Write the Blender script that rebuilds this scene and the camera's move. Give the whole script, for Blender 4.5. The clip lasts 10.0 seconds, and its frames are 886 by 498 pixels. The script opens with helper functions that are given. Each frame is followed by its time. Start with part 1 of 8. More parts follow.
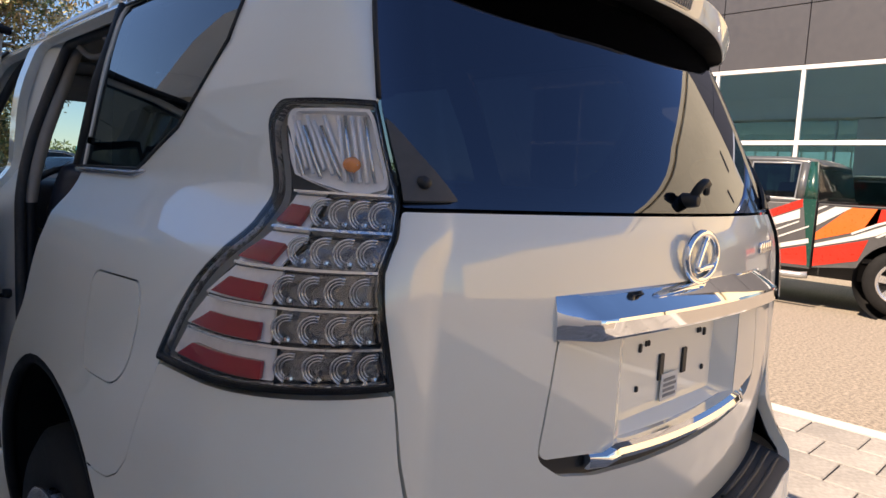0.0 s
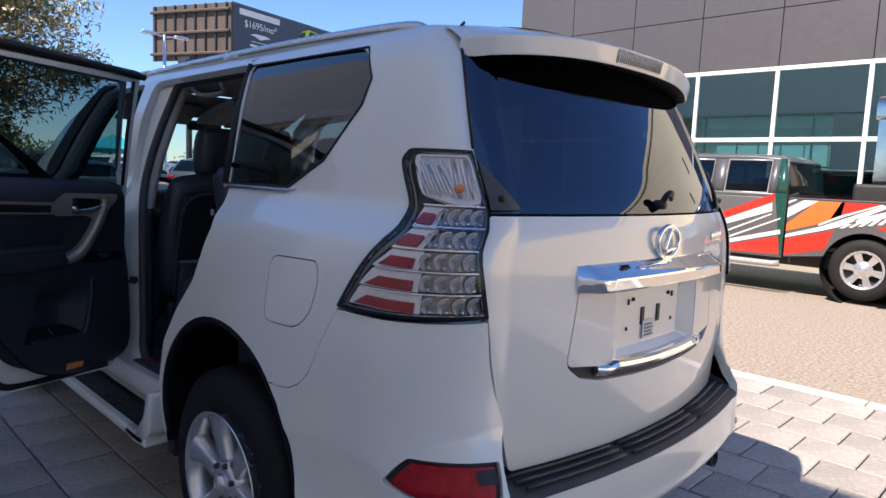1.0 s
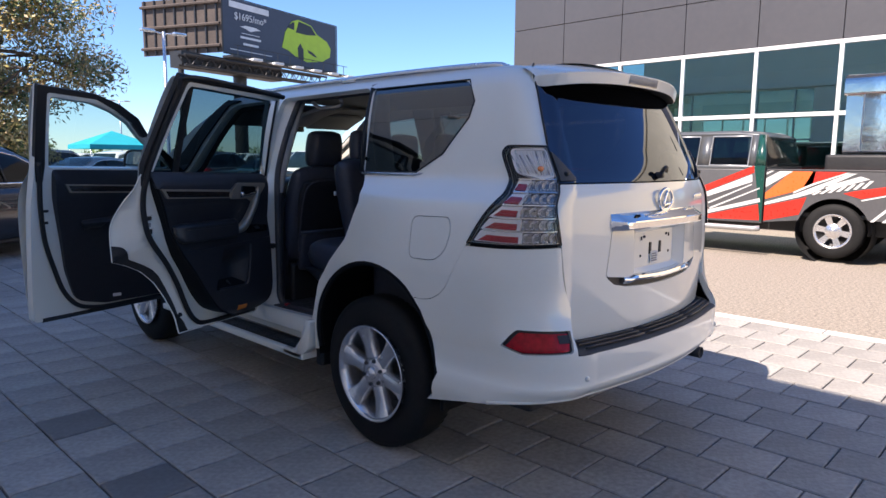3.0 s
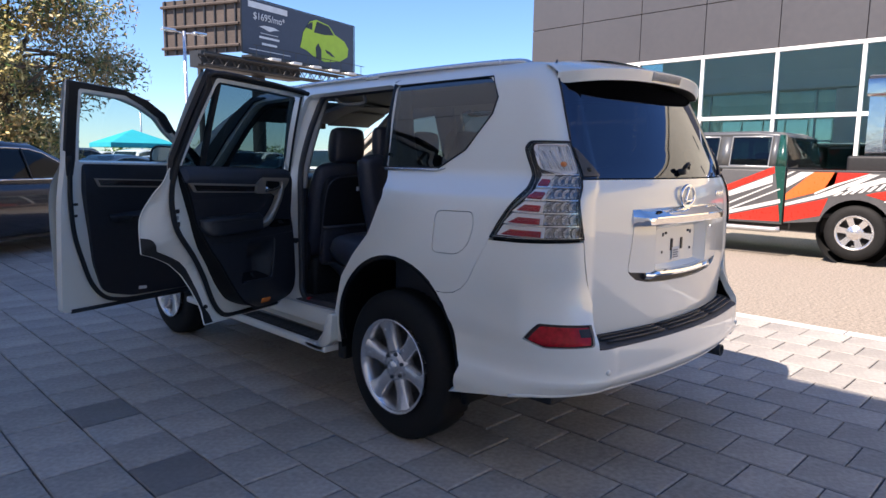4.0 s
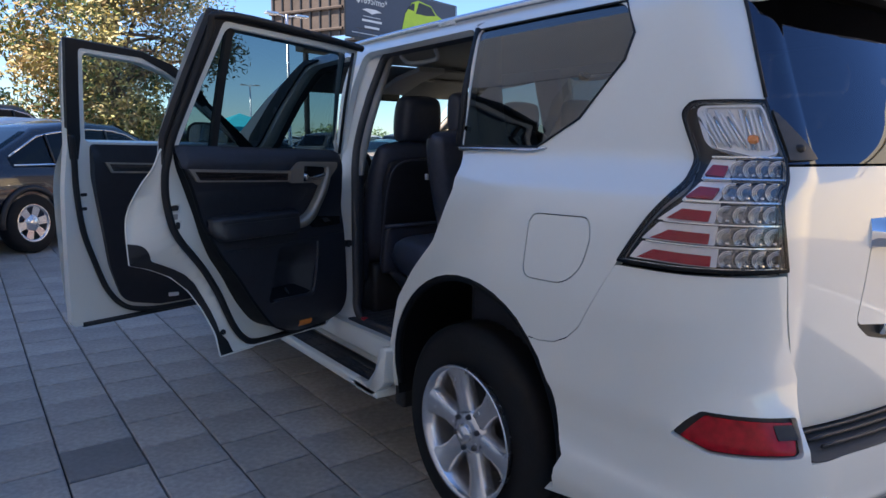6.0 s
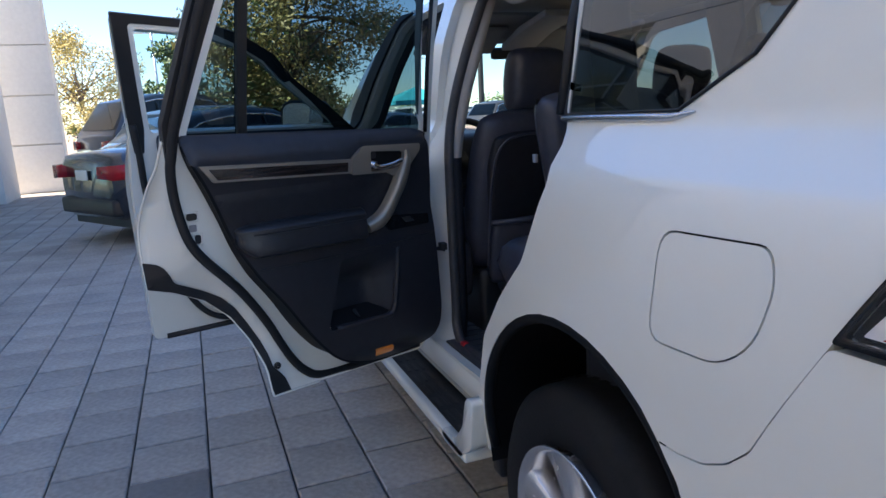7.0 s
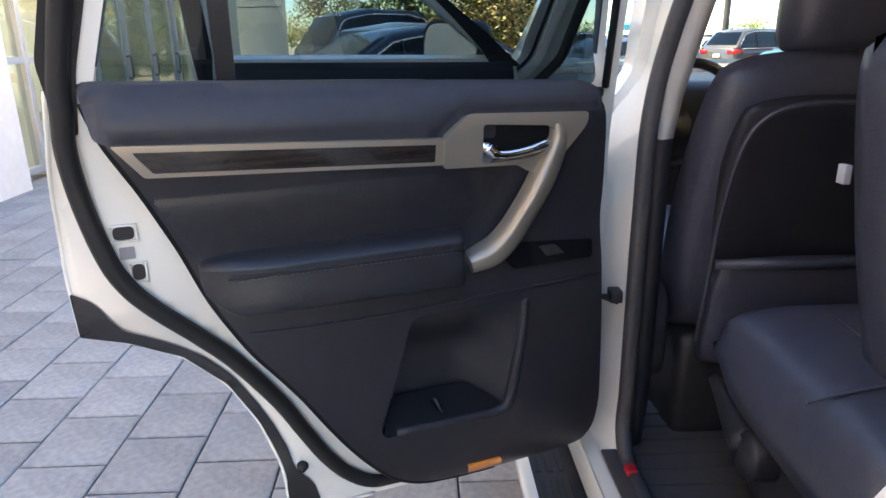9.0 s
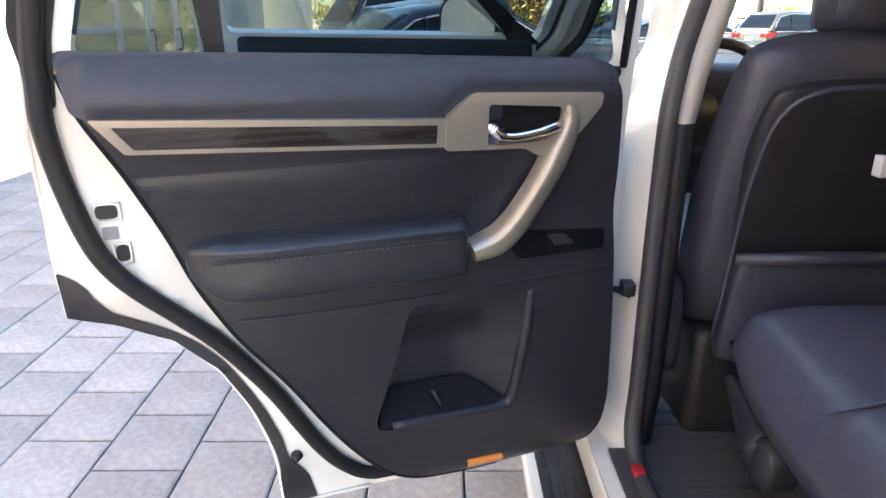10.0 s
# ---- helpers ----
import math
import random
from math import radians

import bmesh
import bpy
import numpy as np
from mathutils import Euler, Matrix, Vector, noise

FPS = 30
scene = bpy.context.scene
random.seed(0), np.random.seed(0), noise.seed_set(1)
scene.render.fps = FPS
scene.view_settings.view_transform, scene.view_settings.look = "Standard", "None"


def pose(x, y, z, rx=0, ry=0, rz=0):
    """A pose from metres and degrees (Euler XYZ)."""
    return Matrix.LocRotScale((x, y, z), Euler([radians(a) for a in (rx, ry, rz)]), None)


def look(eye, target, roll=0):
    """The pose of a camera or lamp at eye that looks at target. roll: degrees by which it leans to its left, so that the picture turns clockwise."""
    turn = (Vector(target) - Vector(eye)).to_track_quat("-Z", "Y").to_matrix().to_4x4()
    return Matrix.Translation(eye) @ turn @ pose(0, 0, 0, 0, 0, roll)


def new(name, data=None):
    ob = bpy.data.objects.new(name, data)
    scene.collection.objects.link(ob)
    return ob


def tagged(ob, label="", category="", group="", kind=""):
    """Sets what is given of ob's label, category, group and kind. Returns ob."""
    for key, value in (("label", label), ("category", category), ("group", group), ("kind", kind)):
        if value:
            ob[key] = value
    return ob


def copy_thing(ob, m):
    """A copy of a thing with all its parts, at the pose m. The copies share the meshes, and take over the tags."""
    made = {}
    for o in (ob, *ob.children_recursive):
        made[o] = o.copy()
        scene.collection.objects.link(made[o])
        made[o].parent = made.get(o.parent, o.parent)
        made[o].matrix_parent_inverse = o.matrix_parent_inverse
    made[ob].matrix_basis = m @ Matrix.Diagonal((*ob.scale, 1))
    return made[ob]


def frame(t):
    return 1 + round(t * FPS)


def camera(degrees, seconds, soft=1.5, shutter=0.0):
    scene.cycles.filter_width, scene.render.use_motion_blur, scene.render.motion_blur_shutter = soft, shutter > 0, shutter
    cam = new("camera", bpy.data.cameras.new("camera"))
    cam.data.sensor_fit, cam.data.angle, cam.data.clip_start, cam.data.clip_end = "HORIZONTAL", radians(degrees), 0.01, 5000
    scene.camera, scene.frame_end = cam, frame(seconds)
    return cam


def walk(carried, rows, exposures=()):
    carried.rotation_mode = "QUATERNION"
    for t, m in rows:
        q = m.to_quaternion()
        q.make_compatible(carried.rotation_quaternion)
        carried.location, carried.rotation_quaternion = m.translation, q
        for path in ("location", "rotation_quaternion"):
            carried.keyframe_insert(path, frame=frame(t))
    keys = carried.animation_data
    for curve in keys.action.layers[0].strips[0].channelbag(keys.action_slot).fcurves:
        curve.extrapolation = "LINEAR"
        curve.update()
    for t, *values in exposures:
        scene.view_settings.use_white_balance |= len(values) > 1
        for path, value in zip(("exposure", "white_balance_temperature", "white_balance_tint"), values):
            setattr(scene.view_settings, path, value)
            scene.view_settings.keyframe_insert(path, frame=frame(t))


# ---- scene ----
cam = camera(67.7, 10.0)
# seconds, stops, kelvin, tint
EXPOSURE = [(0.0, 1.27, 7400, 18), (0.5, 1.33, 6550, 18), (1.0, 1.38, 6350, 18), (2.0, 1.38, 6250, 18), (3.0, 1.43, 6200, 18), (5.0, 1.48, 6400, 17), (5.7, 1.6, 6400, 16), (7.0, 2.25, 6850, 15), (8.0, 3.14, 8200, 16), (9.0, 3.72, 9200, 19), (10.0, 4.42, 10300, 20)]
PATH = [
    (0, (-1.298, -1.662, 1.405), (0.089, -0.237, 1.194), 3.1),
    (0.5, (-1.624, -1.798, 1.42), (-0.22, -0.389, 1.211), 3.1),
    (1, (-1.914, -2.0, 1.45), (-0.499, -0.604, 1.228), 2.5),
    (1.5, (-2.278, -2.103, 1.444), (-0.826, -0.747, 1.216), 1.4),
    (2, (-2.556, -2.237, 1.459), (-1.097, -0.89, 1.22), 0.8),
    (2.5, (-2.748, -2.417, 1.449), (-1.301, -1.062, 1.186), 0.7),
    (3, (-2.971, -2.48, 1.452), (-1.542, -1.107, 1.184), 0.5),
    (3.2, (-3.089, -2.508, 1.42), (-1.667, -1.124, 1.166), 0.5),
    (4.3, (-2.94, -2.468, 1.439), (-1.546, -1.06, 1.163), 0.9),
    (4.5, (-2.862, -2.454, 1.444), (-1.467, -1.049, 1.167), 1.1),
    (5, (-2.643, -2.307, 1.415), (-1.294, -0.859, 1.126), 1.2),
    (5.5, (-2.394, -2.022, 1.409), (-1.132, -0.499, 1.108), 0.8),
    (5.6, (-2.344, -1.972, 1.43), (-1.109, -0.429, 1.124), -0.1),
    (5.7, (-2.365, -1.91, 1.416), (-1.125, -0.372, 1.105), 0.5),
    (6.8, (-1.71, -1.32, 1.401), (-0.955, 0.492, 1.018), -2.6),
    (7, (-1.631, -1.198, 1.413), (-0.95, 0.637, 1.004), -3.0),
    (7.5, (-1.418, -0.898, 1.418), (-1.087, 1.027, 0.99), -3.4),
    (8, (-1.289, -0.622, 1.433), (-1.16, 1.313, 0.945), -2.5),
    (8.5, (-1.252, -0.355, 1.427), (-1.123, 1.564, 0.878), -1.6),
    (9, (-1.193, -0.204, 1.431), (-1.126, 1.702, 0.829), -0.7),
    (9.5, (-1.164, -0.136, 1.419), (-1.131, 1.757, 0.774), -0.2),
    (10, (-1.157, -0.142, 1.422), (-1.155, 1.747, 0.765), 0.1),
]
walk(cam, [(t, look(eye, target, roll)) for t, eye, target, roll in PATH], EXPOSURE)

# ---- sky and sun ----
SUN = Vector((-1.0, 0.10, 1.30)).normalized()
world = bpy.data.worlds.new("sky")
scene.world = world
world.use_nodes = True
sky = world.node_tree.nodes.new("ShaderNodeTexSky")
sky.sky_type, sky.sun_disc = "NISHITA", False
sky.sun_elevation = math.asin(SUN.z)
sky.sun_rotation = math.atan2(SUN.x, SUN.y)
sky.air_density, sky.dust_density, sky.ozone_density = 1.0, 0.0, 6.0
back = world.node_tree.nodes["Background"]
back.inputs[1].default_value = 0.075
tone = world.node_tree.nodes.new("ShaderNodeMix")
tone.data_type, tone.blend_type = "RGBA", "MULTIPLY"
tone.inputs["Factor"].default_value = 1.0
tone.inputs["B"].default_value = (0.88, 0.985, 1.06, 1)
world.node_tree.links.new(sky.outputs[0], tone.inputs["A"])
world.node_tree.links.new(tone.outputs["Result"], back.inputs[0])
sun = new("sun", bpy.data.lights.new("sun", "SUN"))
sun.data.energy, sun.data.angle, sun.data.color = 4.1, radians(0.5), (1.0, 0.875, 0.70)
sun.matrix_world = look(SUN * 60, (0, 0, 0))


# ---- materials ----
def mat(name, color, rough=0.5, metal=0.0, vary=0.12, scale=6.0, bump_amount=0.0, bump_scale=60.0, coat=0.0, spec=0.5, stretch=None, spread=0.0,
        rough_vary=0.1):
    """A surface whose colour and roughness drift at two scales, with fine relief. spread: how far single pieces differ."""
    m = bpy.data.materials.new(name)
    m.use_nodes = True
    nt, b = m.node_tree, m.node_tree.nodes["Principled BSDF"]
    n, li = nt.nodes.new, nt.links.new
    tc = n("ShaderNodeTexCoord")
    vec = tc.outputs["Object"]
    if stretch:
        mp = n("ShaderNodeMapping")
        mp.inputs["Scale"].default_value = stretch
        li(vec, mp.inputs["Vector"])
        vec = mp.outputs["Vector"]
    big, fine = n("ShaderNodeTexNoise"), n("ShaderNodeTexNoise")
    big.inputs["Scale"].default_value, big.inputs["Detail"].default_value = scale * 0.25, 4
    fine.inputs["Scale"].default_value, fine.inputs["Detail"].default_value = scale * 4, 5
    li(vec, big.inputs["Vector"])
    li(vec, fine.inputs["Vector"])
    add = n("ShaderNodeMath")
    add.operation = "ADD"
    li(big.outputs["Fac"], add.inputs[0])
    li(fine.outputs["Fac"], add.inputs[1])
    rng = n("ShaderNodeMapRange")
    rng.inputs["From Min"].default_value, rng.inputs["From Max"].default_value = 0.7, 1.3
    rng.inputs["To Min"].default_value, rng.inputs["To Max"].default_value = 1 - vary, 1 + vary
    li(add.outputs[0], rng.inputs["Value"])
    value = rng.outputs[0]
    if spread:
        info, r2, mul = n("ShaderNodeObjectInfo"), n("ShaderNodeMapRange"), n("ShaderNodeMath")
        geo, both = n("ShaderNodeNewGeometry"), n("ShaderNodeMath")
        both.operation = "ADD"
        li(info.outputs["Random"], both.inputs[0])
        li(geo.outputs["Random Per Island"], both.inputs[1])
        r2.inputs["From Max"].default_value = 2.0
        r2.inputs["To Min"].default_value, r2.inputs["To Max"].default_value = 1 - spread, 1 + spread
        li(both.outputs[0], r2.inputs["Value"])
        mul.operation = "MULTIPLY"
        li(value, mul.inputs[0])
        li(r2.outputs[0], mul.inputs[1])
        value = mul.outputs[0]
    sc = n("ShaderNodeVectorMath")
    sc.operation = "SCALE"
    sc.inputs[0].default_value = color
    li(value, sc.inputs["Scale"])
    li(sc.outputs[0], b.inputs["Base Color"])
    rr = n("ShaderNodeMapRange")
    rr.inputs["To Min"].default_value, rr.inputs["To Max"].default_value = max(0.02, rough - rough_vary), min(1, rough + rough_vary)
    li(fine.outputs["Fac"], rr.inputs["Value"])
    li(rr.outputs[0], b.inputs["Roughness"])
    b.inputs["Metallic"].default_value = metal
    b.inputs["Specular IOR Level"].default_value = spec
    b.inputs["Coat Weight"].default_value, b.inputs["Coat Roughness"].default_value = coat, 0.03
    if bump_amount:
        tx, bp = n("ShaderNodeTexNoise"), n("ShaderNodeBump")
        tx.inputs["Scale"].default_value, tx.inputs["Detail"].default_value = bump_scale, 6
        bp.inputs["Strength"].default_value, bp.inputs["Distance"].default_value = 1.0, bump_amount
        li(vec, tx.inputs["Vector"])
        li(tx.outputs["Fac"], bp.inputs["Height"])
        li(bp.outputs["Normal"], b.inputs["Normal"])
    return m


def glass(name, tint, ior=1.5, rough=0.0, sheen=(1, 1, 1)):
    """A thin pane: what passes is tinted, and gloss grows towards grazing angles."""
    m = bpy.data.materials.new(name)
    m.use_nodes = True
    nt = m.node_tree
    nt.nodes.clear()
    n, li = nt.nodes.new, nt.links.new
    out, mix, tr, gl, fr = (n("ShaderNode" + k) for k in ("OutputMaterial", "MixShader", "BsdfTransparent", "BsdfGlossy", "LayerWeight"))
    tr.inputs[0].default_value = (*tint, 1)
    gl.inputs["Roughness"].default_value = rough
    gl.inputs["Color"].default_value = (*sheen, 1)
    fr.inputs["Blend"].default_value = 0.5
    low = ((ior - 1) / (ior + 1)) ** 2
    power, rise = n("ShaderNodeMath"), n("ShaderNodeMath")
    power.operation, rise.operation = "POWER", "MULTIPLY_ADD"
    power.inputs[1].default_value = 5.0
    rise.inputs[1].default_value, rise.inputs[2].default_value = 1 - low, low
    li(fr.outputs["Facing"], power.inputs[0])
    li(power.outputs[0], rise.inputs[0])
    li(rise.outputs[0], mix.inputs[0])
    li(tr.outputs[0], mix.inputs[1])
    li(gl.outputs[0], mix.inputs[2])
    li(mix.outputs[0], out.inputs[0])
    return m


def lamp_glow(name, color, strength):
    m = mat(name, color, 0.3)
    b = m.node_tree.nodes["Principled BSDF"]
    b.inputs["Emission Color"].default_value, b.inputs["Emission Strength"].default_value = (*color, 1), strength
    return m


PAINT = mat("pearl_white_paint", (0.815, 0.815, 0.75), 0.35, 0.0, 0.006, 1.5, coat=1.0, rough_vary=0.01)
PAINT.node_tree.nodes["Principled BSDF"].inputs["Coat IOR"].default_value = 1.7
PAINT.node_tree.nodes["Principled BSDF"].inputs["Coat Roughness"].default_value = 0.015
BLACK = mat("black_plastic", (0.018, 0.018, 0.019), 0.5, vary=0.25, bump_amount=0.0004, bump_scale=400)
GLOSSBLACK = mat("gloss_black_plastic", (0.008, 0.008, 0.009), 0.12, vary=0.1, coat=0.5)
# black plastic parts; also painted shade in the map pocket and on the trim's side wall
DEEPBLACK = mat("deep_black_plastic_and_shade", (0.006, 0.006, 0.007), 0.6, vary=0.2, spec=0.2)
RUBBER = mat("rubber_seal", (0.012, 0.012, 0.013), 0.6, vary=0.3, bump_amount=0.0004, bump_scale=300)
TYRE = mat("tyre_rubber", (0.012, 0.012, 0.0125), 0.7, vary=0.35, scale=12, bump_amount=0.0005, bump_scale=120, spec=0.25)
ALLOY = mat("silver_alloy", (0.70, 0.70, 0.71), 0.25, 0.85, 0.06, 10, rough_vary=0.06)
CHROME = mat("chrome", (0.86, 0.86, 0.87), 0.04, 1.0, 0.03, 8, rough_vary=0.02)
DARKMETAL = mat("dark_metal", (0.05, 0.05, 0.052), 0.5, 0.6, 0.3, 10)
DARKGREY = mat("dark_grey_plastic", (0.075, 0.070, 0.066), 0.5, vary=0.15, scale=20, bump_amount=0.0003, bump_scale=350)
STEPPAD = mat("grey_step_plastic", (0.055, 0.055, 0.058), 0.55, vary=0.2, scale=20, bump_amount=0.0006, bump_scale=350)
PRIVACY = glass("privacy_glass", (0.13, 0.14, 0.15), 2.1)
# the blue sheen tints reflections, standing in for a deeper blue sky
REARGLASS = glass("rear_privacy_glass", (0.03, 0.032, 0.035), 2.25, sheen=(0.55, 0.63, 0.82))
DOORGLASS = glass("green_door_glass", (0.62, 0.72, 0.70), 1.5)
DOORPRIV = glass("tinted_door_glass", (0.16, 0.22, 0.24), 1.55)
LENS = glass("clear_lens", (0.92, 0.92, 0.92), 1.5)
SMOKE = glass("lamp_lens", (0.95, 0.94, 0.94), 1.45)
PALELENS = mat("pale_ribbed_lens", (0.60, 0.55, 0.48), 0.25, vary=0.2, scale=40, coat=0.4)
REDLENS = mat("red_lens", (0.36, 0.010, 0.018), 0.15, vary=0.15, coat=0.15, spec=0.35)
FOGRED = mat("dark_red_lens", (0.38, 0.006, 0.016), 0.2, vary=0.45, scale=12, coat=0.0, spec=0.3)
SHINE = mat("lamp_reflector", (0.78, 0.77, 0.75), 0.12, 1.0, 0.08, 30, bump_amount=0.002, bump_scale=60)
SEATHIDE = mat("seat_leather", (0.050, 0.056, 0.078), 0.36, vary=0.15, scale=10, bump_amount=0.0005, bump_scale=260)
LEATHER = mat("black_leather", (0.020, 0.021, 0.025), 0.34, vary=0.2, scale=10, bump_amount=0.0006, bump_scale=260, spec=0.5)
SOFTTRIM = mat("dark_soft_trim", (0.022, 0.023, 0.028), 0.40, vary=0.14, scale=8, bump_amount=0.0005, bump_scale=420, spec=0.36)
# soft trim with a paler base: the sky's sheen on the upward pad is painted in
PADTRIM = mat("sky_lightened_trim", (0.040, 0.042, 0.050), 0.45, vary=0.12, scale=8, bump_amount=0.0004, bump_scale=420, spec=0.3)
STITCH = mat("grey_thread", (0.10, 0.10, 0.11), 0.7)
CARPET = mat("dark_carpet", (0.046, 0.041, 0.048), 0.95, vary=0.3, scale=30, bump_amount=0.002, bump_scale=300)
HEADLINE = mat("grey_headliner", (0.30, 0.29, 0.275), 0.9, vary=0.08, bump_amount=0.0005, bump_scale=300)
PILLAR = mat("beige_grey_pillar_trim", (0.46, 0.44, 0.41), 0.7, vary=0.06, bump_amount=0.0004, bump_scale=300)
SATIN = mat("satin_bronze_silver", (0.31, 0.27, 0.22), 0.30, 0.4, 0.015, 10, rough_vary=0.03)
WOOD = mat("dark_grained_wood", (0.024, 0.017, 0.015), 0.22, vary=0.95, scale=9, coat=0.5, stretch=(1.6, 1.6, 60), rough_vary=0.05)
AMBER = mat("amber_reflector", (0.95, 0.30, 0.06), 0.2, vary=0.1, coat=0.6)
REDPLASTIC = mat("red_plastic", (0.5, 0.02, 0.03), 0.35)
STICKER = mat("white_sticker", (0.78, 0.77, 0.74), 0.5, vary=0.03)
GREYTAG = mat("pale_grey_tag", (0.42, 0.43, 0.46), 0.6, vary=0.1, scale=80)
GREYPRINT = mat("grey_print", (0.25, 0.25, 0.26), 0.6)


from mathutils import geometry


# ---- building blocks ----
def keep_normals(me):
    """Shades a skin by the true normals of its surface; turned edges stay crisp."""
    if "true_normal" not in me.attributes or not len(me.polygons):
        return
    nv = np.zeros(len(me.vertices) * 3)
    me.attributes["true_normal"].data.foreach_get("vector", nv)
    nv = nv.reshape(-1, 3)
    top = np.zeros(len(me.polygons), int)
    me.attributes["top"].data.foreach_get("value", top)
    out = []
    for p in me.polygons:
        pn = np.array(p.normal)
        for v in p.vertices:
            k = nv[v]
            if top[p.index] and k @ k > 0.5 and abs(k @ pn) > 0.5:
                out.append(tuple(k if k @ pn > 0 else -k))
            else:
                out.append(tuple(pn))
    me.normals_split_custom_set(out)
    me.attributes.remove(me.attributes["true_normal"])
    me.attributes.remove(me.attributes["top"])


def part(name, bm, material, parent=None, label="", smooth=True, flip=False):
    """Links a bmesh as one mesh object under a thing or part."""
    if flip:
        bmesh.ops.reverse_faces(bm, faces=bm.faces)
    me = bpy.data.meshes.new(name)
    for f in bm.faces:
        f.smooth = smooth
    bm.to_mesh(me)
    bm.free()
    keep_normals(me)
    if isinstance(material, (list, tuple)):
        for m in material:
            me.materials.append(m)
    else:
        me.materials.append(material)
    ob = new(name, me)
    ob.parent = parent
    if label:
        ob["label"] = label
    return ob


def thing(name, label, category, group="", kind="", at=(0, 0, 0)):
    ob = new(name)
    ob.location = at
    return tagged(ob, label, category, group, kind)


def sharp(bm, degrees=35):
    for e in bm.edges:
        e.smooth = len(e.link_faces) == 2 and e.calc_face_angle(0) < radians(degrees)


def inside(pts, loops):
    """Even-odd test of points against closed loops."""
    hit = np.zeros(len(pts), bool)
    x, y = pts[:, 0], pts[:, 1]
    for lp in loops:
        a, b = np.array(lp, float), np.roll(np.array(lp, float), -1, 0)
        for (x0, y0), (x1, y1) in zip(a, b):
            if y0 != y1:
                cross = ((y0 > y) != (y1 > y)) & (x < (x1 - x0) * (y - y0) / (y1 - y0) + x0)
                hit ^= cross
    return hit


def rounded(pts, r=0.03, n=4):
    """A closed outline with its corners rounded; a point's third number is a radius of its own."""
    out = []
    k = len(pts)
    for i in range(k):
        p, a, b = Vector(pts[i][:2]), Vector(pts[i - 1][:2]), Vector(pts[(i + 1) % k][:2])
        rad = pts[i][2] if len(pts[i]) > 2 else r
        da, db = (a - p), (b - p)
        d = min(rad, da.length * 0.48, db.length * 0.48)
        if d < 1e-4:
            out.append(tuple(p))
            continue
        p0, p1 = p + da.normalized() * d, p + db.normalized() * d
        for j in range(n + 1):
            t = j / n
            out.append(tuple(p0 * (1 - t) ** 2 + p * 2 * t * (1 - t) + p1 * t * t))
    return out


def dense(loop, step):
    out = []
    for i in range(len(loop)):
        a, b = np.array(loop[i], float), np.array(loop[(i + 1) % len(loop)], float)
        m = max(1, int(math.ceil(np.linalg.norm(b - a) / step)))
        out += [tuple(a + (b - a) * j / m) for j in range(m)]
    clean = []
    for p in out:
        if not clean or abs(p[0] - clean[-1][0]) + abs(p[1] - clean[-1][1]) > 1e-5:
            clean.append(p)
    return clean


